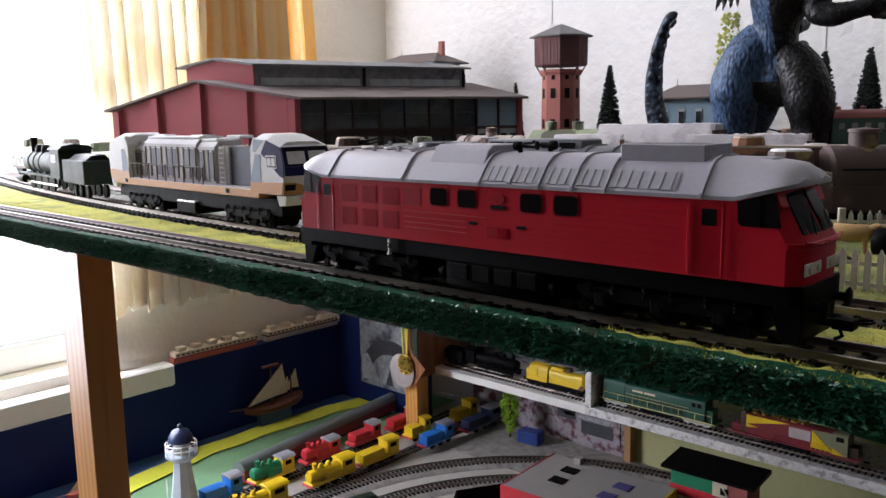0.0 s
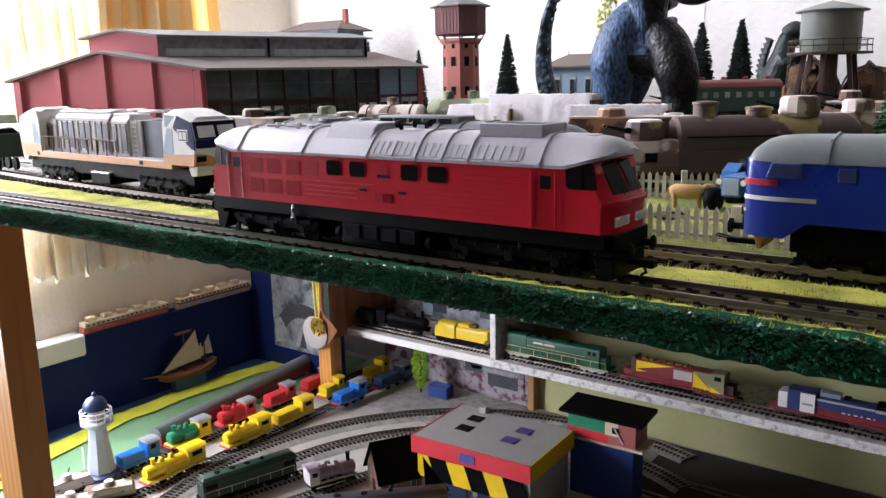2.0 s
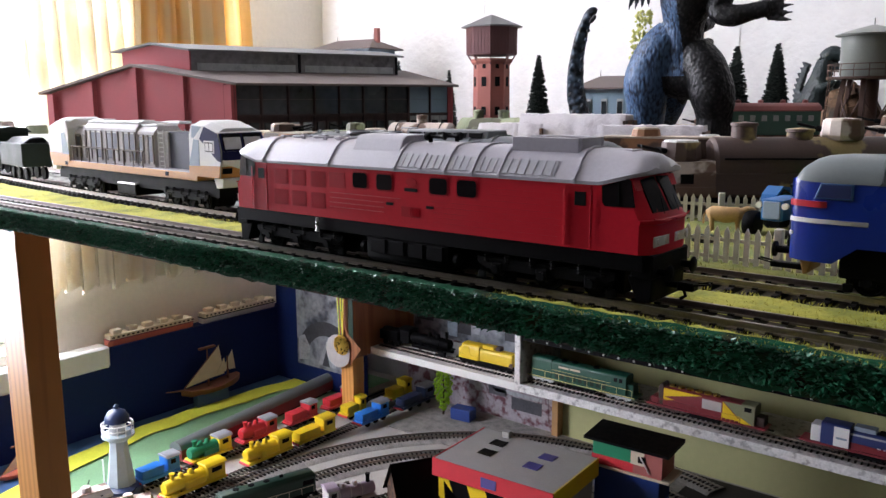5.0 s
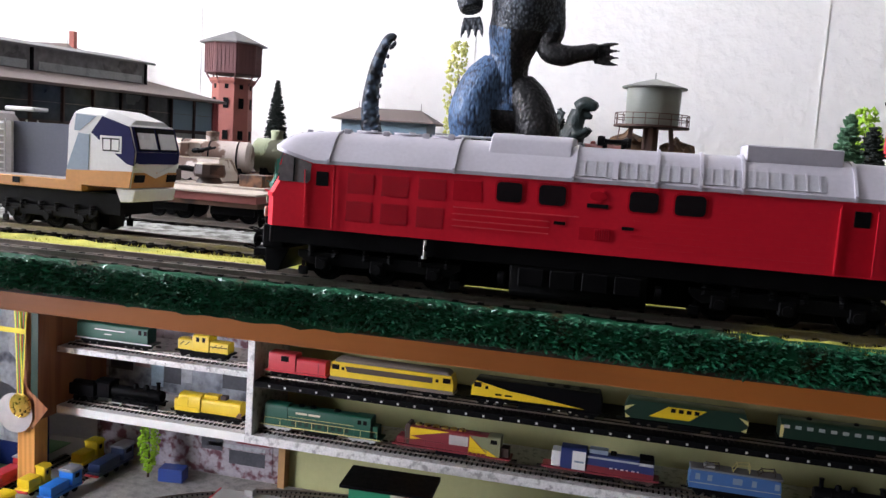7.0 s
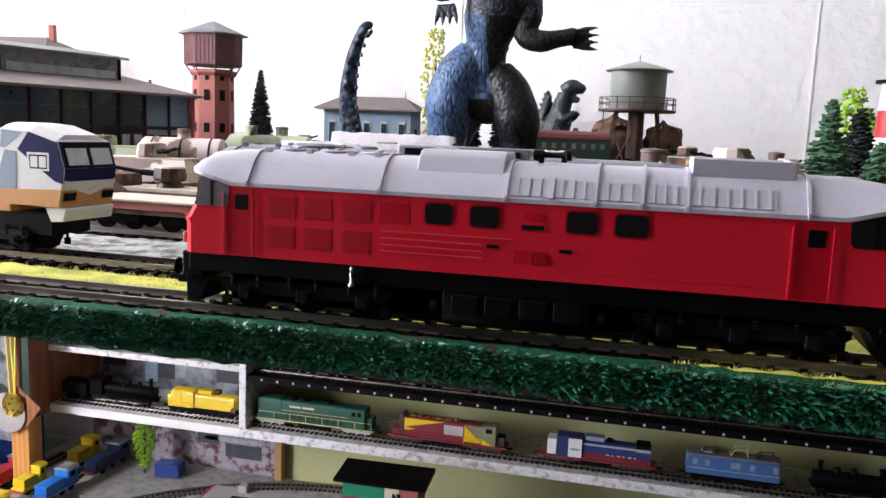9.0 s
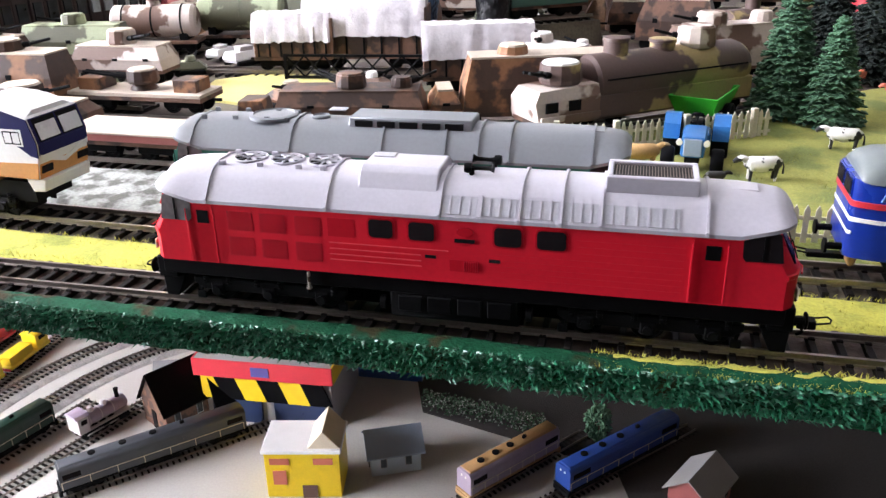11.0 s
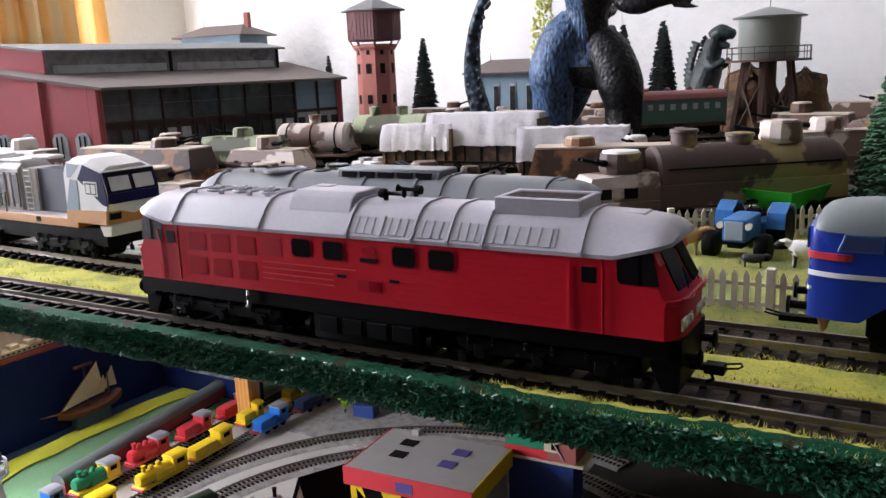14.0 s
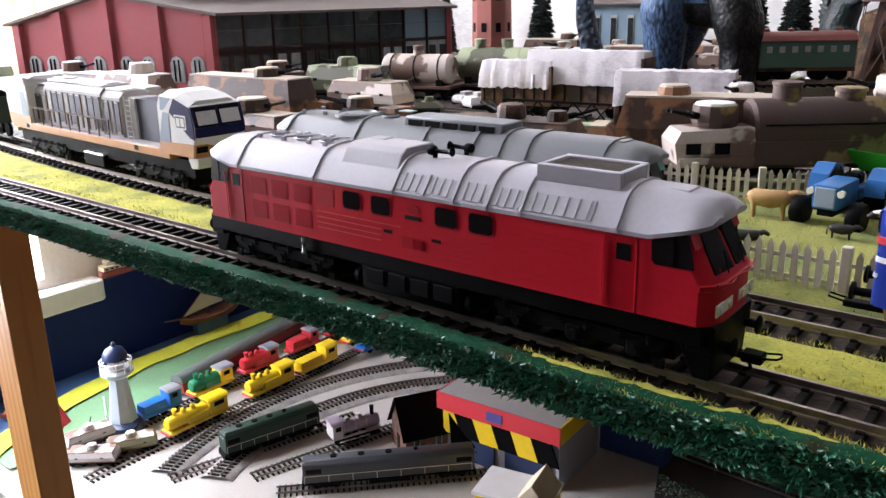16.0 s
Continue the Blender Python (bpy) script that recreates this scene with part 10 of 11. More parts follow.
# pale sleeper ends showing along the upper shelf's edge
for i in range(58):
    x = -0.975 + i * 0.0287
    if -0.63 < x < -0.60:
        continue
    zs = -0.3494 if x < -0.62 else -0.3634
    solid("shelf_stud", box(bm_new(), x, x + 0.0034, SY0 - 0.0012, SY0 + 0.0006, zs, zs + 0.0034), M_WHITEL, "white stud on the dark shelf edge", "stud", group="studs along the shelf edge", smooth=0)
POSTER_UP = solid("poster", box(bm_new(), -0.985, -0.632, SY1 - 0.0022, SY1 - 0.0004, -0.4485, -0.352), M_PHOTO, "grey printed poster of a locomotive", "poster", smooth=0)
POSTER_LOW = solid("poster", box(bm_new(), -0.780, -0.625, SY1 - 0.0022, SY1 - 0.0004, -0.585, -0.482), M_POSTER, "red and white printed poster", "poster", smooth=0)

for name, x0, x1, y0, z0, z1, mm, lab in (("print", -0.889, -0.862, 0.0002, -0.440, -0.369, M_PRINTSKY, "pale blue patch"), ("print", -0.980, -0.930, 0.0002, -0.415, -0.372, M_INK, "dark engine picture"), ("print", -0.861, -0.824, 0.0002, -0.430, -0.385, M_INK, "dark engine picture"),
                                  ("print", -0.823, -0.800, 0.0002, -0.425, -0.369, M_PAPER, "pale house picture"), ("print", -0.925, -0.892, 0.0002, -0.405, -0.369, M_PRINTPINK, "pinkish patch"), ("print", -0.735, -0.668, 0.0002, -0.425, -0.392, M_INK, "dark engine picture"), ("print", -0.665, -0.634, 0.0002, -0.4485, -0.360, M_PAPER, "pale patch"),
                                  ("print", -0.700, -0.632, 0.0004, -0.530, -0.500, M_MAROON, "red brick picture"), ("print", -0.715, -0.640, 0.0004, -0.572, -0.545, M_INK, "dark engine picture"), ("print", -0.775, -0.730, 0.0004, -0.550, -0.500, M_INK, "dark picture"), ("print", -0.760, -0.640, 0.0004, -0.542, -0.534, M_PAPER, "pale stripe")):
    part(name, box(bm_new(), x0, x1, SY1 - 0.0022 - y0 - 0.0003, SY1 - 0.0022, z0, z1), mm, POSTER_UP if z1 > -0.46 else POSTER_LOW, lab, smooth=0)

LS, US, LY = -0.4530 + 0.0054, -0.3560 + 0.0054, SY0 + 0.032


def shelf_loco(label, x0, x1, z, frame, W=0.031, bogies=None, trim=None):
    """A locomotive on the shelf without its body: frame, tank, bogies, wheels, couplings. Returns it, its length and its half width."""
    L = (x1 - x0) * 1.012
    t = thing("shelf_locomotive", label, "locomotive", at((x0 + x1) / 2 * 1.012, LY, z), "locomotives on the shelves")
    h = L / 2
    fr = part("frame", box(bm_new(), -h, h, -W / 2, W / 2, 0.0105, 0.0138, 0.0005), frame, t)
    if trim:
        for s in (-1, 1):
            part("sill_line", box(bm_new(), -h, h, s * W / 2 - 0.0004, s * W / 2 + 0.0004, 0.0118, 0.0136), trim, fr, smooth=0)
    part("fuel_tank", box(bm_new(), -L * 0.13, L * 0.13, -0.0125, 0.0125, 0.0028, 0.0105, 0.0010), M_DARK, t)
    long = L > 0.13
    rr = 0.025 if long else 0.015
    for x in (-h + rr + 0.008, h - rr - 0.008):
        b = bm_new()
        for s in (-1, 1):
            prism(b, [(x - rr, 0.0088), (x - rr * 0.85, 0.0050), (x - rr * 0.3, 0.0062), (x, 0.0046), (x + rr * 0.3, 0.0062), (x + rr * 0.85, 0.0050), (x + rr, 0.0088), (x + rr, 0.0104), (x - rr, 0.0104)], s * 0.0118 - 0.0012, s * 0.0118 + 0.0012, "y", 0.0004)
            for a in (-0.62, 0.0, 0.62) if long else (-0.6, 0.6):
                tube(b, (x + a * rr, s * 0.0120, 0.0058), (x + a * rr, s * 0.0142, 0.0058), 0.0022, 10)
        bg = part("bogie", b, bogies or M_DARK, t)
        for a in (-0.62, 0.0, 0.62) if long else (-0.6, 0.6):
            for s in (-1, 1):
                part("wheel", WHEEL, None, bg, at=pose(x + a * rr, s * 0.0078, 0.0060, 0, 0, 0 if s > 0 else 180))
    for e in (-1, 1):
        part("coupling", box(bm_new(), e * (h + 0.004) - 0.005, e * (h + 0.004) + 0.005, -0.0016, 0.0016, 0.0070, 0.0095, 0.0004), M_DARK, t)
    return t, L, W / 2


def block(t, name, x0, x1, w, z0, z1, mm, round_top=0.004, label="", seg=2):
    """A hood or cab with rounded upper edges."""
    r = round_top
    prof = [(-w, z0), (w, z0), (w, z1 - r), (w - r * 0.3, z1 - r * 0.3), (w - r, z1), (-w + r, z1), (-w + r * 0.3, z1 - r * 0.3), (-w, z1 - r)]
    return part(name, prism(bm_new(), prof, x0, x1, "x", 0.0005), mm, t, label)


def flank(t, name, pts, w, mm, up=0.0004):
    """The same flat panel on both long sides: pts are (x, z)."""
    for s in (-1, 1):
        part(name, prism(bm_new(), pts, *sorted((s * (w - 0.0002), s * (w + up))), "y"), mm, t, smooth=0)


def pane_row(t, xs, wd, z0, z1, w, mm, name="window"):
    for x in xs:
        flank(t, name, [(x - wd / 2, z0), (x + wd / 2, z0), (x + wd / 2, z1), (x - wd / 2, z1)], w, mm, 0.0006)


def hand_rails(t, x0, x1, w, mm, z=0.0255, n=8):
    for s in (-1, 1):
        b = bm_new()
        bend(b, [(x0, s * w, z), (x1, s * w, z)], 0.0006, 5)
        for i in range(n):
            x = x0 + (x1 - x0) * i / (n - 1)
            tube(b, (x, s * w, 0.0136), (x, s * w, z), 0.0005, 5)
        part("hand_rail", b, mm, t)


def fans(t, xs, z, mm=None, r=0.0062):
    for x in xs:
        part("roof_fan", lathe(bm_new(), [(0.0001, z), (r, z), (r, z + 0.0022), (r * 0.8, z + 0.0030), (0.0001, z + 0.0022)], 14, c=(x, 0)), mm or M_DARK, t)


# lower shelf, from the west
t, L, w = shelf_loco("yellow switcher diesel with a humped cab", -0.760, -0.617, LS, M_DARK)
block(t, "nose", -L * 0.47, -L * 0.33, 0.010, 0.0136, 0.0330, M_YELLOW, 0.003)
cb = block(t, "cab", -L * 0.40, -L * 0.10, 0.0145, 0.0136, 0.0445, M_YELLOW, 0.008)
flank(cb, "cab_door", [(-L * 0.36, 0.016), (-L * 0.26, 0.016), (-L * 0.26, 0.040), (-L * 0.36, 0.040)], 0.0145, M_YELLOW, 0.0008)
hd = block(t, "hood", -L * 0.10, L * 0.43, 0.0115, 0.0136, 0.0395, M_YELLOW, 0.006)
part("hood_box", box(bm_new(), -L * 0.07, L * 0.12, -0.008, 0.008, 0.0390, 0.0460, 0.0008), M_YELLOW, hd)
part("exhaust", box(bm_new(), L * 0.14, L * 0.22, -0.006, 0.006, 0.0390, 0.0470, 0.0010), M_BROWNB, hd)
flank(t, "battery_box", [(-L * 0.44, 0.0136), (-L * 0.12, 0.0136), (-L * 0.12, 0.0220), (-L * 0.44, 0.0220)], 0.0145, M_YELLOW, 0.0010)
flank(t, "step_plate", [(L * 0.38, 0.0136), (L * 0.46, 0.0136), (L * 0.46, 0.0230), (L * 0.42, 0.0230)], 0.0140, M_RUST, 0.0008)

t, L, w = shelf_loco("dark green long-hood diesel with pale yellow rails and silver bogies", -0.588, -0.369, LS, M_SHELFGRN, bogies=M_STEELG, trim=M_PALEY)
block(t, "tall_hood", -L * 0.465, -L * 0.27, 0.0132, 0.0136, 0.0500, M_SHELFGRN, 0.006)
hd = block(t, "hood", -L * 0.27, L * 0.33, 0.0125, 0.0136, 0.0478, M_SHELFGRN, 0.005)
cb = block(t, "cab", L * 0.28, L * 0.415, 0.0148, 0.0136, 0.0485, M_SHELFGRN, 0.004)
part("nose", box(bm_new(), L * 0.415, L * 0.47, -0.010, 0.010, 0.0136, 0.0340, 0.0012), M_SHELFGRN, t)
pane_row(cb, (L * 0.325, L * 0.37), 0.0065, 0.0355, 0.0425, 0.0148, M_DARK, "cab_window")
for x0, x1 in ((-0.045, -0.024), (-0.0215, 0.0)):
    flank(hd, "lettering_bar", [(x0, 0.0365), (x1, 0.0365), (x1, 0.0400), (x0, 0.0400)], 0.0125, M_SAIL)
flank(hd, "hood_line", [(-L * 0.265, 0.0300), (L * 0.28, 0.0300), (L * 0.28, 0.0306), (-L * 0.265, 0.0306)], 0.0125, M_PALEY)
pane_row(hd, [-L * 0.22 + i * L * 0.055 for i in range(9)], 0.0075, 0.0165, 0.0280, 0.0125, M_DKGREEN, "hood_door")
hand_rails(t, -L * 0.46, L * 0.47, 0.0150, M_PALEY)
fans(hd, (-L * 0.18, -L * 0.08, L * 0.12), 0.0475)

t, L, w = shelf_loco("maroon diesel with yellow, red and green diagonal hood", -0.348, -0.150, LS, M_MAROON, bogies=M_BROWNB)
part("fin", prism(bm_new(), [(-L * 0.40, 0.0136), (-L * 0.36, 0.0136), (-L * 0.36, 0.0490), (-L * 0.385, 0.0500), (-L * 0.405, 0.0440)], -0.012, 0.012, "y", 0.0008), M_BROWNB, t)
part("nose", box(bm_new(), -L * 0.47, -L * 0.40, -0.011, 0.011, 0.0136, 0.0250, 0.0012), M_MAROON, t)
hd = block(t, "hood", -L * 0.36, L * 0.30, 0.0128, 0.0136, 0.0455, M_MAROON, 0.004)
flank(hd, "yellow_panel", [(-L * 0.355, 0.0290), (-L * 0.355, 0.0440), (-L * 0.02, 0.0440)], 0.0128, M_YELLOW)
flank(hd, "yellow_panel", [(-L * 0.355, 0.0225), (-L * 0.355, 0.0292), (-L * 0.26, 0.0265)], 0.0128, M_YELLOW, 0.0003)
flank(hd, "mesh_panel", [(-L * 0.02, 0.0240), (L * 0.14, 0.0240), (L * 0.14, 0.0400), (-L * 0.02, 0.0400)], 0.0128, M_GREYL, 0.0005)
flank(hd, "yellow_panel", [(L * 0.15, 0.0160), (L * 0.15, 0.0430), (L * 0.30, 0.0160)], 0.0128, M_YELLOW)
flank(hd, "green_panel", [(L * 0.155, 0.0440), (L * 0.30, 0.0440), (L * 0.30, 0.0180)], 0.0128, M_OLIVE, 0.0005)
cb = block(t, "cab", L * 0.30, L * 0.41, 0.0145, 0.0136, 0.0465, M_OLIVE, 0.004)
flank(cb, "yellow_panel", [(L * 0.30, 0.0140), (L * 0.39, 0.0140), (L * 0.30, 0.0235)], 0.0145, M_YELLOW)
pane_row(cb, (L * 0.355,), 0.0110, 0.0350, 0.0420, 0.0145, M_DARK, "cab_window")
part("tail_box", box(bm_new(), L * 0.41, L * 0.48, -0.010, 0.010, 0.0136, 0.0290, 0.0010), M_BROWNB, t)
fans(hd, [-L * 0.30 + i * L * 0.075 for i in range(6)], 0.0453, M_BRASS)
hand_rails(t, L * 0.15, L * 0.29, 0.0150, M_YELLOW, 0.0240, 5)
hand_rails(t, -L * 0.47, -L * 0.05, 0.0150, M_MAROON, 0.0240, 6)

t, L, w = shelf_loco("violet-blue and maroon diesel with a white cab", -0.100, 0.082, LS, M_MAROON, bogies=M_BROWNB)
part("nose", box(bm_new(), -L * 0.42, -L * 0.34, -0.0125, 0.0125, 0.0136, 0.0400, 0.0012), M_WHITEL, t)
cb = block(t, "cab", -L * 0.34, -L * 0.12, 0.0145, 0.0136, 0.0470, M_NAVYHOOD, 0.004)
flank(cb, "white_door", [(-L * 0.24, 0.0140), (-L * 0.125, 0.0140), (-L * 0.125, 0.0440), (-L * 0.24, 0.0440)], 0.0145, M_WHITEL, 0.0005)
flank(cb, "lettering_bar", [(-L * 0.22, 0.0255), (-L * 0.14, 0.0255), (-L * 0.14, 0.0285), (-L * 0.22, 0.0285)], 0.0150, M_SLATE, 0.0004)
hd = block(t, "hood", -L * 0.12, L * 0.45, 0.0120, 0.0136, 0.0420, M_NAVYHOOD, 0.004)
flank(hd, "maroon_skirt", [(-L * 0.12, 0.0138), (L * 0.45, 0.0138), (L * 0.45, 0.0215), (-L * 0.12, 0.0245)], 0.0120, M_MAROON)
flank(hd, "silver_line", [(-L * 0.12, 0.0355), (L * 0.32, 0.0355), (L * 0.32, 0.0385), (-L * 0.12, 0.0385)], 0.0120, M_STEELG)
for i in range(6):
    flank(hd, "lettering_bar", [(L * 0.08 + i * 0.0085, 0.0225), (L * 0.08 + i * 0.0085 + (0.003 if i % 2 else 0.005), 0.0225), (L * 0.08 + i * 0.0085 + (0.003 if i % 2 else 0.005), 0.0245), (L * 0.08 + i * 0.0085, 0.0245)], 0.0124, M_WHITEL)
part("end_block", box(bm_new(), L * 0.325, L * 0.445, -0.0130, 0.0130, 0.0360, 0.0455, 0.0008), M_DARK, hd)
flank(hd, "silver_panel", [(L * 0.325, 0.0345), (L * 0.445, 0.0345), (L * 0.445, 0.0390), (L * 0.325, 0.0390)], 0.0132, M_STEELG)
part("roof_box", box(bm_new(), -L * 0.10, L * 0.06, -0.0085, 0.0085, 0.0415, 0.0490, 0.0008), M_SLATE, hd)
part("roof_box", box(bm_new(), L * 0.08, L * 0.13, -0.0060, 0.0060, 0.0415, 0.0460, 0.0006), M_DARK, hd)

t, L, w = shelf_loco("mid blue electric locomotive with raised buff pantographs", 0.124, 0.260, LS, M_DARK)
bd = part("body", prism(bm_new(), [(-L * 0.49, 0.0120), (L * 0.49, 0.0120), (L * 0.49, 0.0300), (L * 0.475, 0.0420), (-L * 0.475, 0.0420), (-L * 0.49, 0.0300)], -0.0150, 0.0150, "y", 0.0008), M_MIDBLUE, t)
flank(bd, "pale_line", [(-L * 0.485, 0.0222), (L * 0.485, 0.0222), (L * 0.485, 0.0234), (-L * 0.485, 0.0234)], 0.0150, M_WPALE)
part("roof", box(bm_new(), -L * 0.49, L * 0.50, -0.0145, 0.0145, 0.0418, 0.0452, 0.0010), M_FELTG, t)
pane_row(bd, (-L * 0.40, -L * 0.27, L * 0.0, L * 0.05, L * 0.20, L * 0.44), 0.0070, 0.0280, 0.0375, 0.0150, M_SLATE)
for x, k in ((-L * 0.26, 0.4), (L * 0.06, 1.0), (L * 0.33, 0.6)):
    b = bm_new()
    for s in (-1, 1):
        bend(b, [(x - 0.012, s * 0.007, 0.0455), (x - 0.006, s * 0.007, 0.0455 + 0.010 * k), (x + 0.012, s * 0.007, 0.0455 + 0.012 * k)], 0.0008, 6)
        tube(b, (x + 0.012, s * 0.007, 0.0450), (x + 0.012, s * 0.007, 0.0456 + 0.012 * k), 0.0008, 6)
    for d, z in ((-0.006, 0.0455 + 0.010 * k), (0.012, 0.0455 + 0.012 * k), (-0.012, 0.0458)):
        tube(b, (x + d, -0.010, z), (x + d, 0.010, z), 0.0009, 6)
    part("pantograph", b, M_PALEY if k == 1.0 else M_BROWNB, t)
part("roof_case", box(bm_new(), -L * 0.34, -L * 0.22, -0.006, 0.006, 0.0450, 0.0500, 0.0008), M_WPALE, t)

# upper shelf, from the west
t, L, w = shelf_loco("green diesel with thin white stripes on the upper shelf", -0.955, -0.800, US + 0.0140, M_DKGREEN, trim=M_WHITEL)
bd = block(t, "body", -L * 0.49, L * 0.44, 0.0140, 0.0136, 0.0420, M_SHELFGRN, 0.005)
flank(bd, "white_stripe", [(-L * 0.25, 0.0300), (L * 0.14, 0.0300), (L * 0.14, 0.0316), (-L * 0.25, 0.0316)], 0.0140, M_WHITEL)
flank(bd, "white_stripe", [(-L * 0.12, 0.0225), (-L * 0.03, 0.0225), (-L * 0.03, 0.0238), (-L * 0.12, 0.0238)], 0.0140, M_WHITEL)
pane_row(bd, (L * 0.34, L * 0.41), 0.0060, 0.0290, 0.0370, 0.0140, M_PANE)
fans(bd, (-L * 0.3, -L * 0.15, 0.0), 0.0418)
t, L, w = shelf_loco("yellow switcher with black warning lines on the upper shelf", -0.755, -0.650, US + 0.0140, M_DARK)
hd = block(t, "hood", -L * 0.46, L * 0.46, 0.0115, 0.0136, 0.0330, M_YELLOW, 0.003)
cb = block(t, "cab", -L * 0.18, L * 0.12, 0.0145, 0.0136, 0.0430, M_YELLOW, 0.004)
pane_row(cb, (-L * 0.08, L * 0.03), 0.0060, 0.0310, 0.0390, 0.0145, M_PANE, "cab_window")
for x in (-L * 0.42, -L * 0.32, L * 0.18, L * 0.28):
    flank(hd, "black_line", [(x, 0.0210), (x + 0.008, 0.0275), (x + 0.008, 0.0292), (x, 0.0227)], 0.0115, M_BLACK)
flank(hd, "black_line", [(L * 0.13, 0.0235), (L * 0.45, 0.0235), (L * 0.45, 0.0250), (L * 0.13, 0.0250)], 0.0115, M_BLACK)
t, L, w = shelf_loco("red shunting diesel on the upper shelf", -0.581, -0.469, US, M_TOYRED)
cb = block(t, "cab", -L * 0.46, -L * 0.02, 0.0145, 0.0136, 0.0440, M_TOYRED, 0.004)
pane_row(cb, (-L * 0.19,), 0.0140, 0.0300, 0.0395, 0.0145, M_PANE, "cab_window")
hd = block(t, "hood", -L * 0.02, L * 0.46, 0.0118, 0.0136, 0.0370, M_TOYRED, 0.005)
flank(hd, "hood_seam", [(L * 0.34, 0.0150), (L * 0.35, 0.0150), (L * 0.35, 0.0330), (L * 0.34, 0.0330)], 0.0118, M_MAROON)
t, L, w = shelf_loco("yellow diesel with a brown window band and roof", -0.466, -0.250, US, M_FELT)
sl = [(-L * 0.49, 0.0120), (L * 0.49, 0.0120), (L * 0.495, 0.0260), (L * 0.475, 0.0420), (-L * 0.475, 0.0420), (-L * 0.495, 0.0260)]
bd = part("body", prism(bm_new(), sl, -0.0150, 0.0150, "y", 0.0010), M_YELLOW, t)
flank(bd, "brown_band", [(-L * 0.35, 0.0265), (L * 0.33, 0.0265), (L * 0.33, 0.0360), (-L * 0.37, 0.0360)], 0.0150, M_BROWNB)
part("roof", prism(bm_new(), [(-L * 0.475, 0.0395), (L * 0.475, 0.0395), (L * 0.44, 0.0480), (-L * 0.44, 0.0480)], -0.0135, 0.0135, "y", 0.0020), M_FELT, t)
pane_row(bd, (-L * 0.445, L * 0.44), 0.0130, 0.0290, 0.0375, 0.0150, M_PANE, "cab_window")
pane_row(bd, (-L * 0.385, L * 0.365), 0.0050, 0.0290, 0.0340, 0.0150, M_PANE, "door_window")
flank(bd, "grey_sill", [(-L * 0.49, 0.0120), (L * 0.49, 0.0120), (L * 0.49, 0.0165), (-L * 0.49, 0.0165)], 0.0150, M_FELT)
t, L, w = shelf_loco("black diesel with a long yellow flash", -0.223, -0.012, US, M_BLACK)
bd = part("body", prism(bm_new(), [(-L * 0.495, 0.0120), (L * 0.49, 0.0120), (L * 0.49, 0.0300), (L * 0.465, 0.0450), (-L * 0.46, 0.0450), (-L * 0.490, 0.0330)], -0.0150, 0.0150, "y", 0.0010), M_BLACK, t)
flank(bd, "yellow_flash", [(-L * 0.494, 0.0165), (L * 0.36, 0.0165), (-L * 0.05, 0.0275), (-L * 0.20, 0.0300), (-L * 0.46, 0.0415), (-L * 0.49, 0.0320)], 0.0150, M_YELLOW)
pane_row(bd, (-L * 0.445,), 0.0120, 0.0310, 0.0390, 0.0154, M_PANE, "cab_window")
pane_row(bd, (-L * 0.375,), 0.0050, 0.0290, 0.0340, 0.0154, M_PANE, "door_window")
for x0, x1 in ((-0.066, -0.055), (-0.050, -0.038)):
    flank(bd, "lettering_bar", [(x0, 0.0205), (x1, 0.0205), (x1, 0.0235), (x0, 0.0235)], 0.0154, M_BLACK)
for x in (-0.080, -0.064, -0.050, 0.020, 0.036, 0.054):
    flank(t, "white_mark", [(x, 0.0080), (x + 0.004, 0.0080), (x + 0.004, 0.0095), (x, 0.0095)], 0.0135, M_WHITEL)
fans(bd, (L * 0.1, L * 0.22, L * 0.34), 0.0448)
t, L, w = shelf_loco("dark green diesel with a yellow slanted panel and pale ends", 0.018, 0.204, US, M_BLACK)
bd = part("body", prism(bm_new(), [(-L * 0.475, 0.0120), (L * 0.475, 0.0120), (L * 0.49, 0.0280), (L * 0.46, 0.0430), (-L * 0.46, 0.0430), (-L * 0.49, 0.0280)], -0.0150, 0.0150, "y", 0.0010), M_DKGREEN, t)
flank(bd, "yellow_panel", [(-L * 0.29, 0.0200), (L * 0.03, 0.0200), (L * 0.16, 0.0385), (-L * 0.14, 0.0385)], 0.0150, M_YELLOW)
pane_row(bd, [-L * 0.10 + i * L * 0.062 for i in range(4)], 0.0072, 0.0305, 0.0365, 0.0154, M_PANE)
for e in (-1, 1):
    flank(bd, "pale_end", [(e * L * 0.487, 0.0240), (e * L * 0.487, 0.0315), (e * L * 0.41, 0.0360)], 0.0150, M_PALEY)
    flank(bd, "pale_end", [(e * L * 0.475, 0.0130), (e * L * 0.482, 0.0200), (e * L * 0.435, 0.0150)], 0.0150, M_PALEY)
t, L, w = shelf_loco("dark green coach with a row of pale windows", 0.244, 0.460, US, M_BLACK)
bd = block(t, "body", -L * 0.49, L * 0.49, 0.0150, 0.0120, 0.0430, M_DKGREEN, 0.005)
pane_row(bd, [-L * 0.45 + i * L * 0.075 for i in range(13)], 0.0085, 0.0300, 0.0350, 0.0150, M_WPALE)
flank(bd, "pale_end", [(-L * 0.49, 0.0150), (-L * 0.47, 0.0150), (-L * 0.465, 0.0340), (-L * 0.49, 0.0340)], 0.0150, M_PALEY)
fans(bd, (-L * 0.3, 0.0, L * 0.3), 0.0428, None, 0.004)
steam_engine("shelf_steam_engine", "black steam engine with pale edges on the shelf", at(0.395, LY, LS), M_BLACK, 0.185)

steam_engine("shelf_steam_engine", "black steam engine with tender on the shelf", at(-0.885, LY, LS, 180), M_BLACK, 0.195)


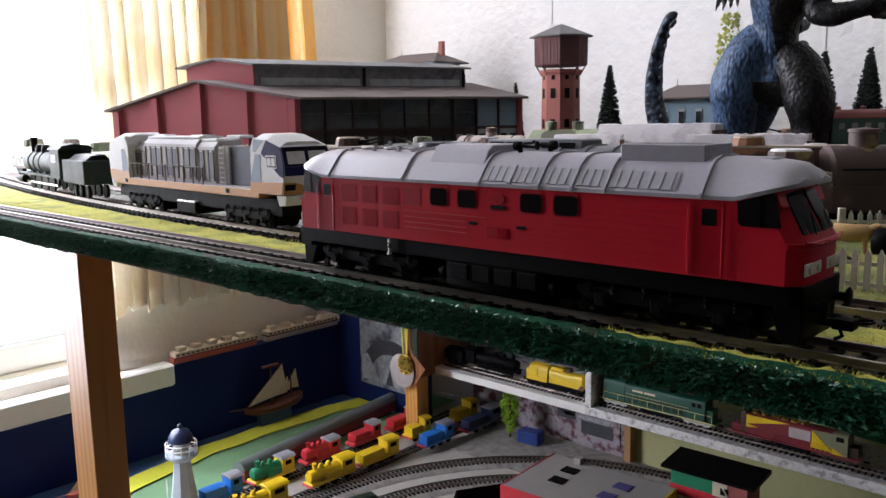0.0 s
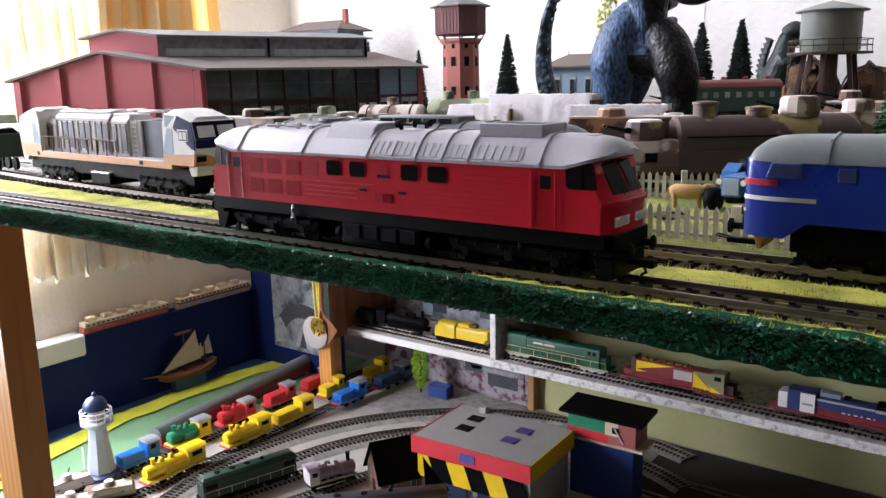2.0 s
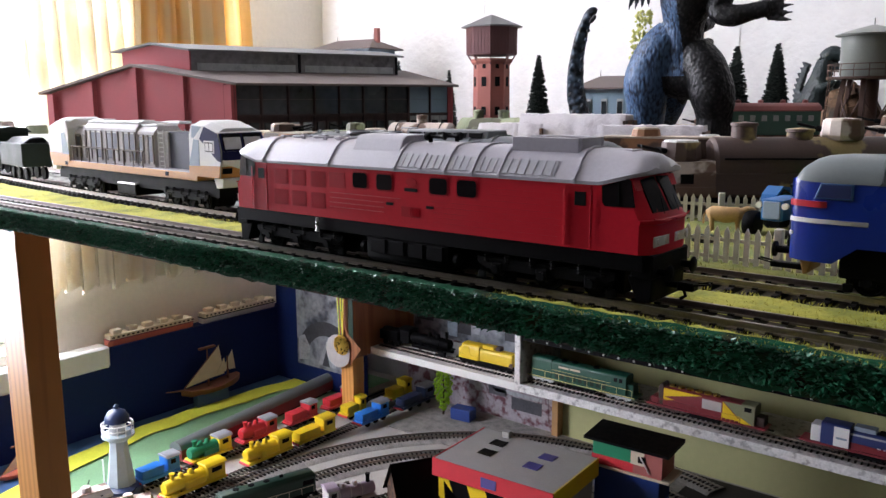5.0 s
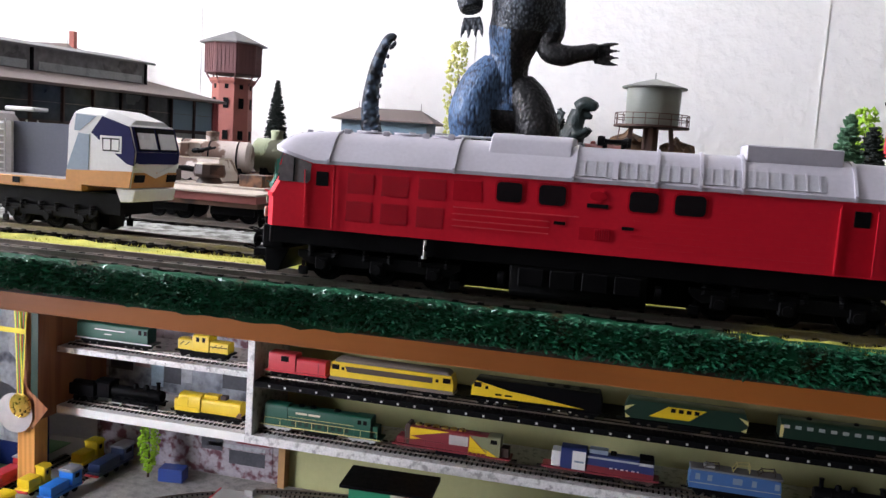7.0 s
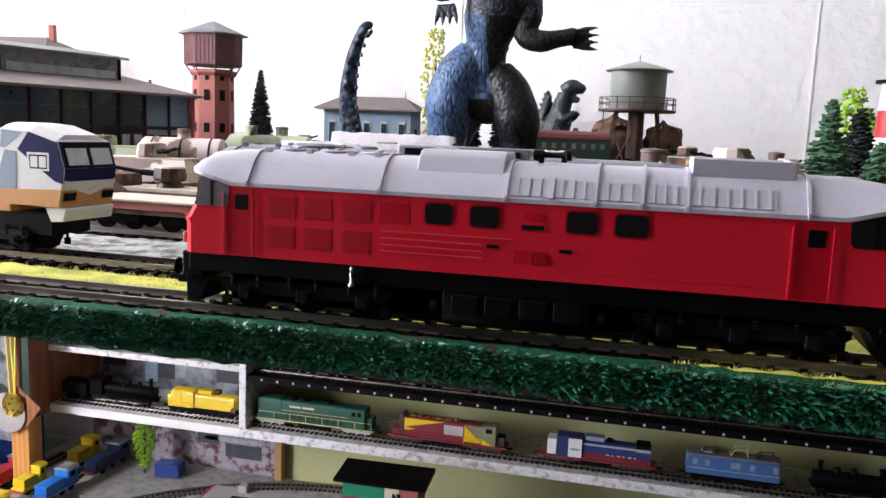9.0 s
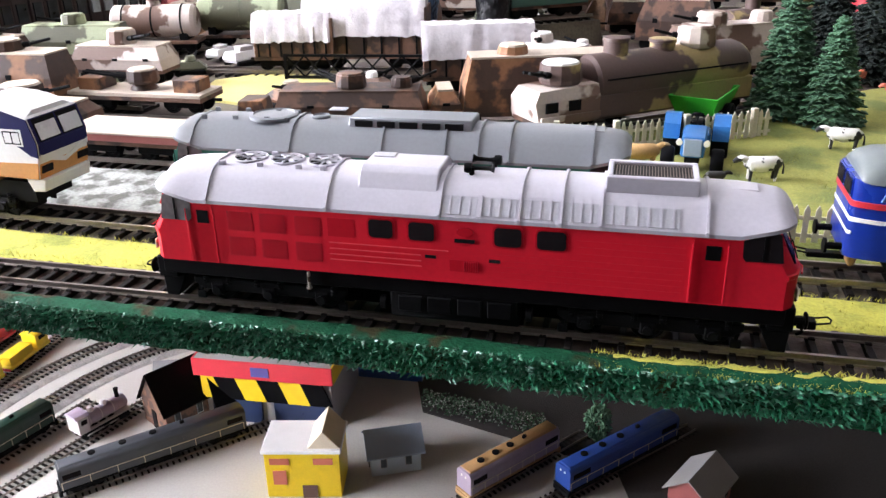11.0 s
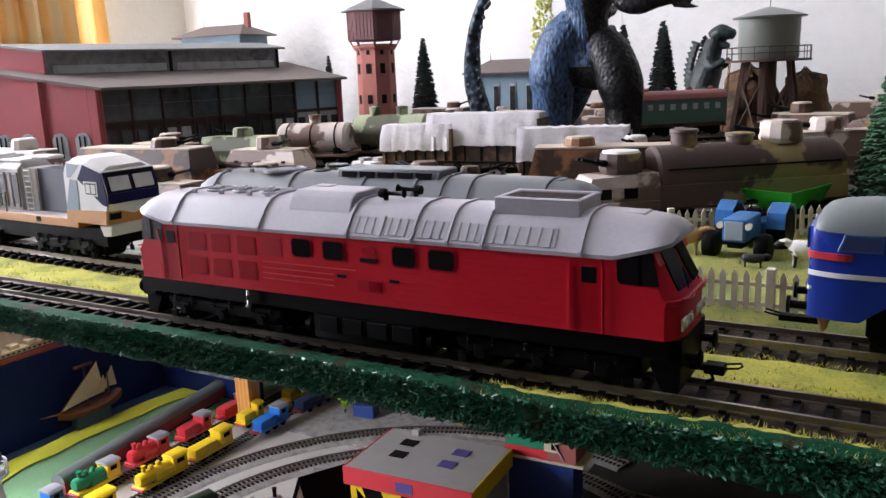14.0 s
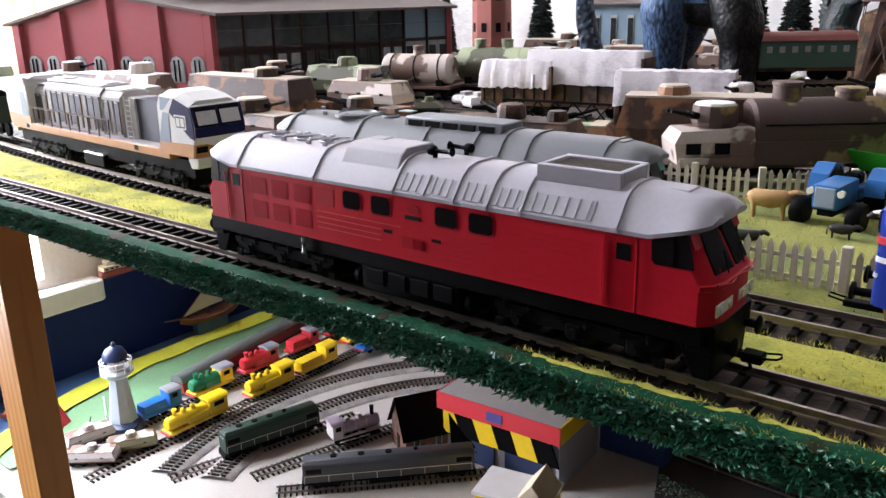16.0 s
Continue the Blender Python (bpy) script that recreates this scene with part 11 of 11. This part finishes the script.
def medal():
    """Gold medal and a lilac rosette hung from a striped ribbon."""
    t = thing("medal", "gold medal on a yellow, green and red ribbon", "medal", at(-1.010, 0.915, -0.436))
    d = part("disc", lathe(bm_new(), [(0.0001, -0.002), (0.021, -0.002), (0.0225, 0), (0.021, 0.002), (0.018, 0.0012), (0.0001, 0.0016)], 32, m=pose(0, 0, 0, 90, 0, 0)), M_BRASS, t)
    b = bm_new()
    bend(b, [(0.0195 * math.cos(radians(a)), -0.0022, 0.0195 * math.sin(radians(a))) for a in range(0, 361, 15)], 0.0012, 6)
    part("rim", b, M_BRASS, d)
    for i, mm in enumerate((M_RIBY, M_RIBG, M_RIBR, M_RIBG, M_RIBY)):
        for s in (-1, 1):
            x0 = (i - 2.5) * 0.0026
            part("ribbon", loft(bm_new(), [[(x0 * 0.9, -0.001, 0.021), (x0 * 0.9 + 0.0024, -0.001, 0.021), (x0 * 0.9 + 0.0024, 0.0, 0.021), (x0 * 0.9, 0.0, 0.021)], [(x0 + s * 0.014, 0.004 * s - 0.001, 0.40), (x0 + s * 0.014 + 0.0026, 0.004 * s - 0.001, 0.40), (x0 + s * 0.014 + 0.0026, 0.004 * s, 0.40), (x0 + s * 0.014, 0.004 * s, 0.40)]]), mm, t, smooth=0)
    part("cross_ribbon", box(bm_new(), -0.325, 0.012, -0.0046, -0.0038, 0.130, 0.139), M_RIBY, t, "yellow ribbon stretched to the wall", smooth=0)
    part("rosette", lathe(bm_new(), [(0.0001, 0), (0.033, 0), (0.036, 0.002), (0.033, 0.0035), (0.0001, 0.003)], 30, m=pose(-0.013, 0.0045, -0.016, 90, 0, 0)), M_GREYL, t, "pale grey round plaque behind")
    part("card", box(bm_new(), -0.030, 0.030, 0.0060, 0.0072, -0.026, 0.026, 0.0004, m=pose(0.012, 0, -0.004, 0, 38, 0)), M_SIDEWOOD, t, "brown card behind the medal")
    part("ribbon", box(bm_new(), 0.016, 0.030, 0.0062, 0.0070, 0.010, 0.40), M_DKGREEN, t, "dark green ribbon", smooth=0)
    return t


medal()
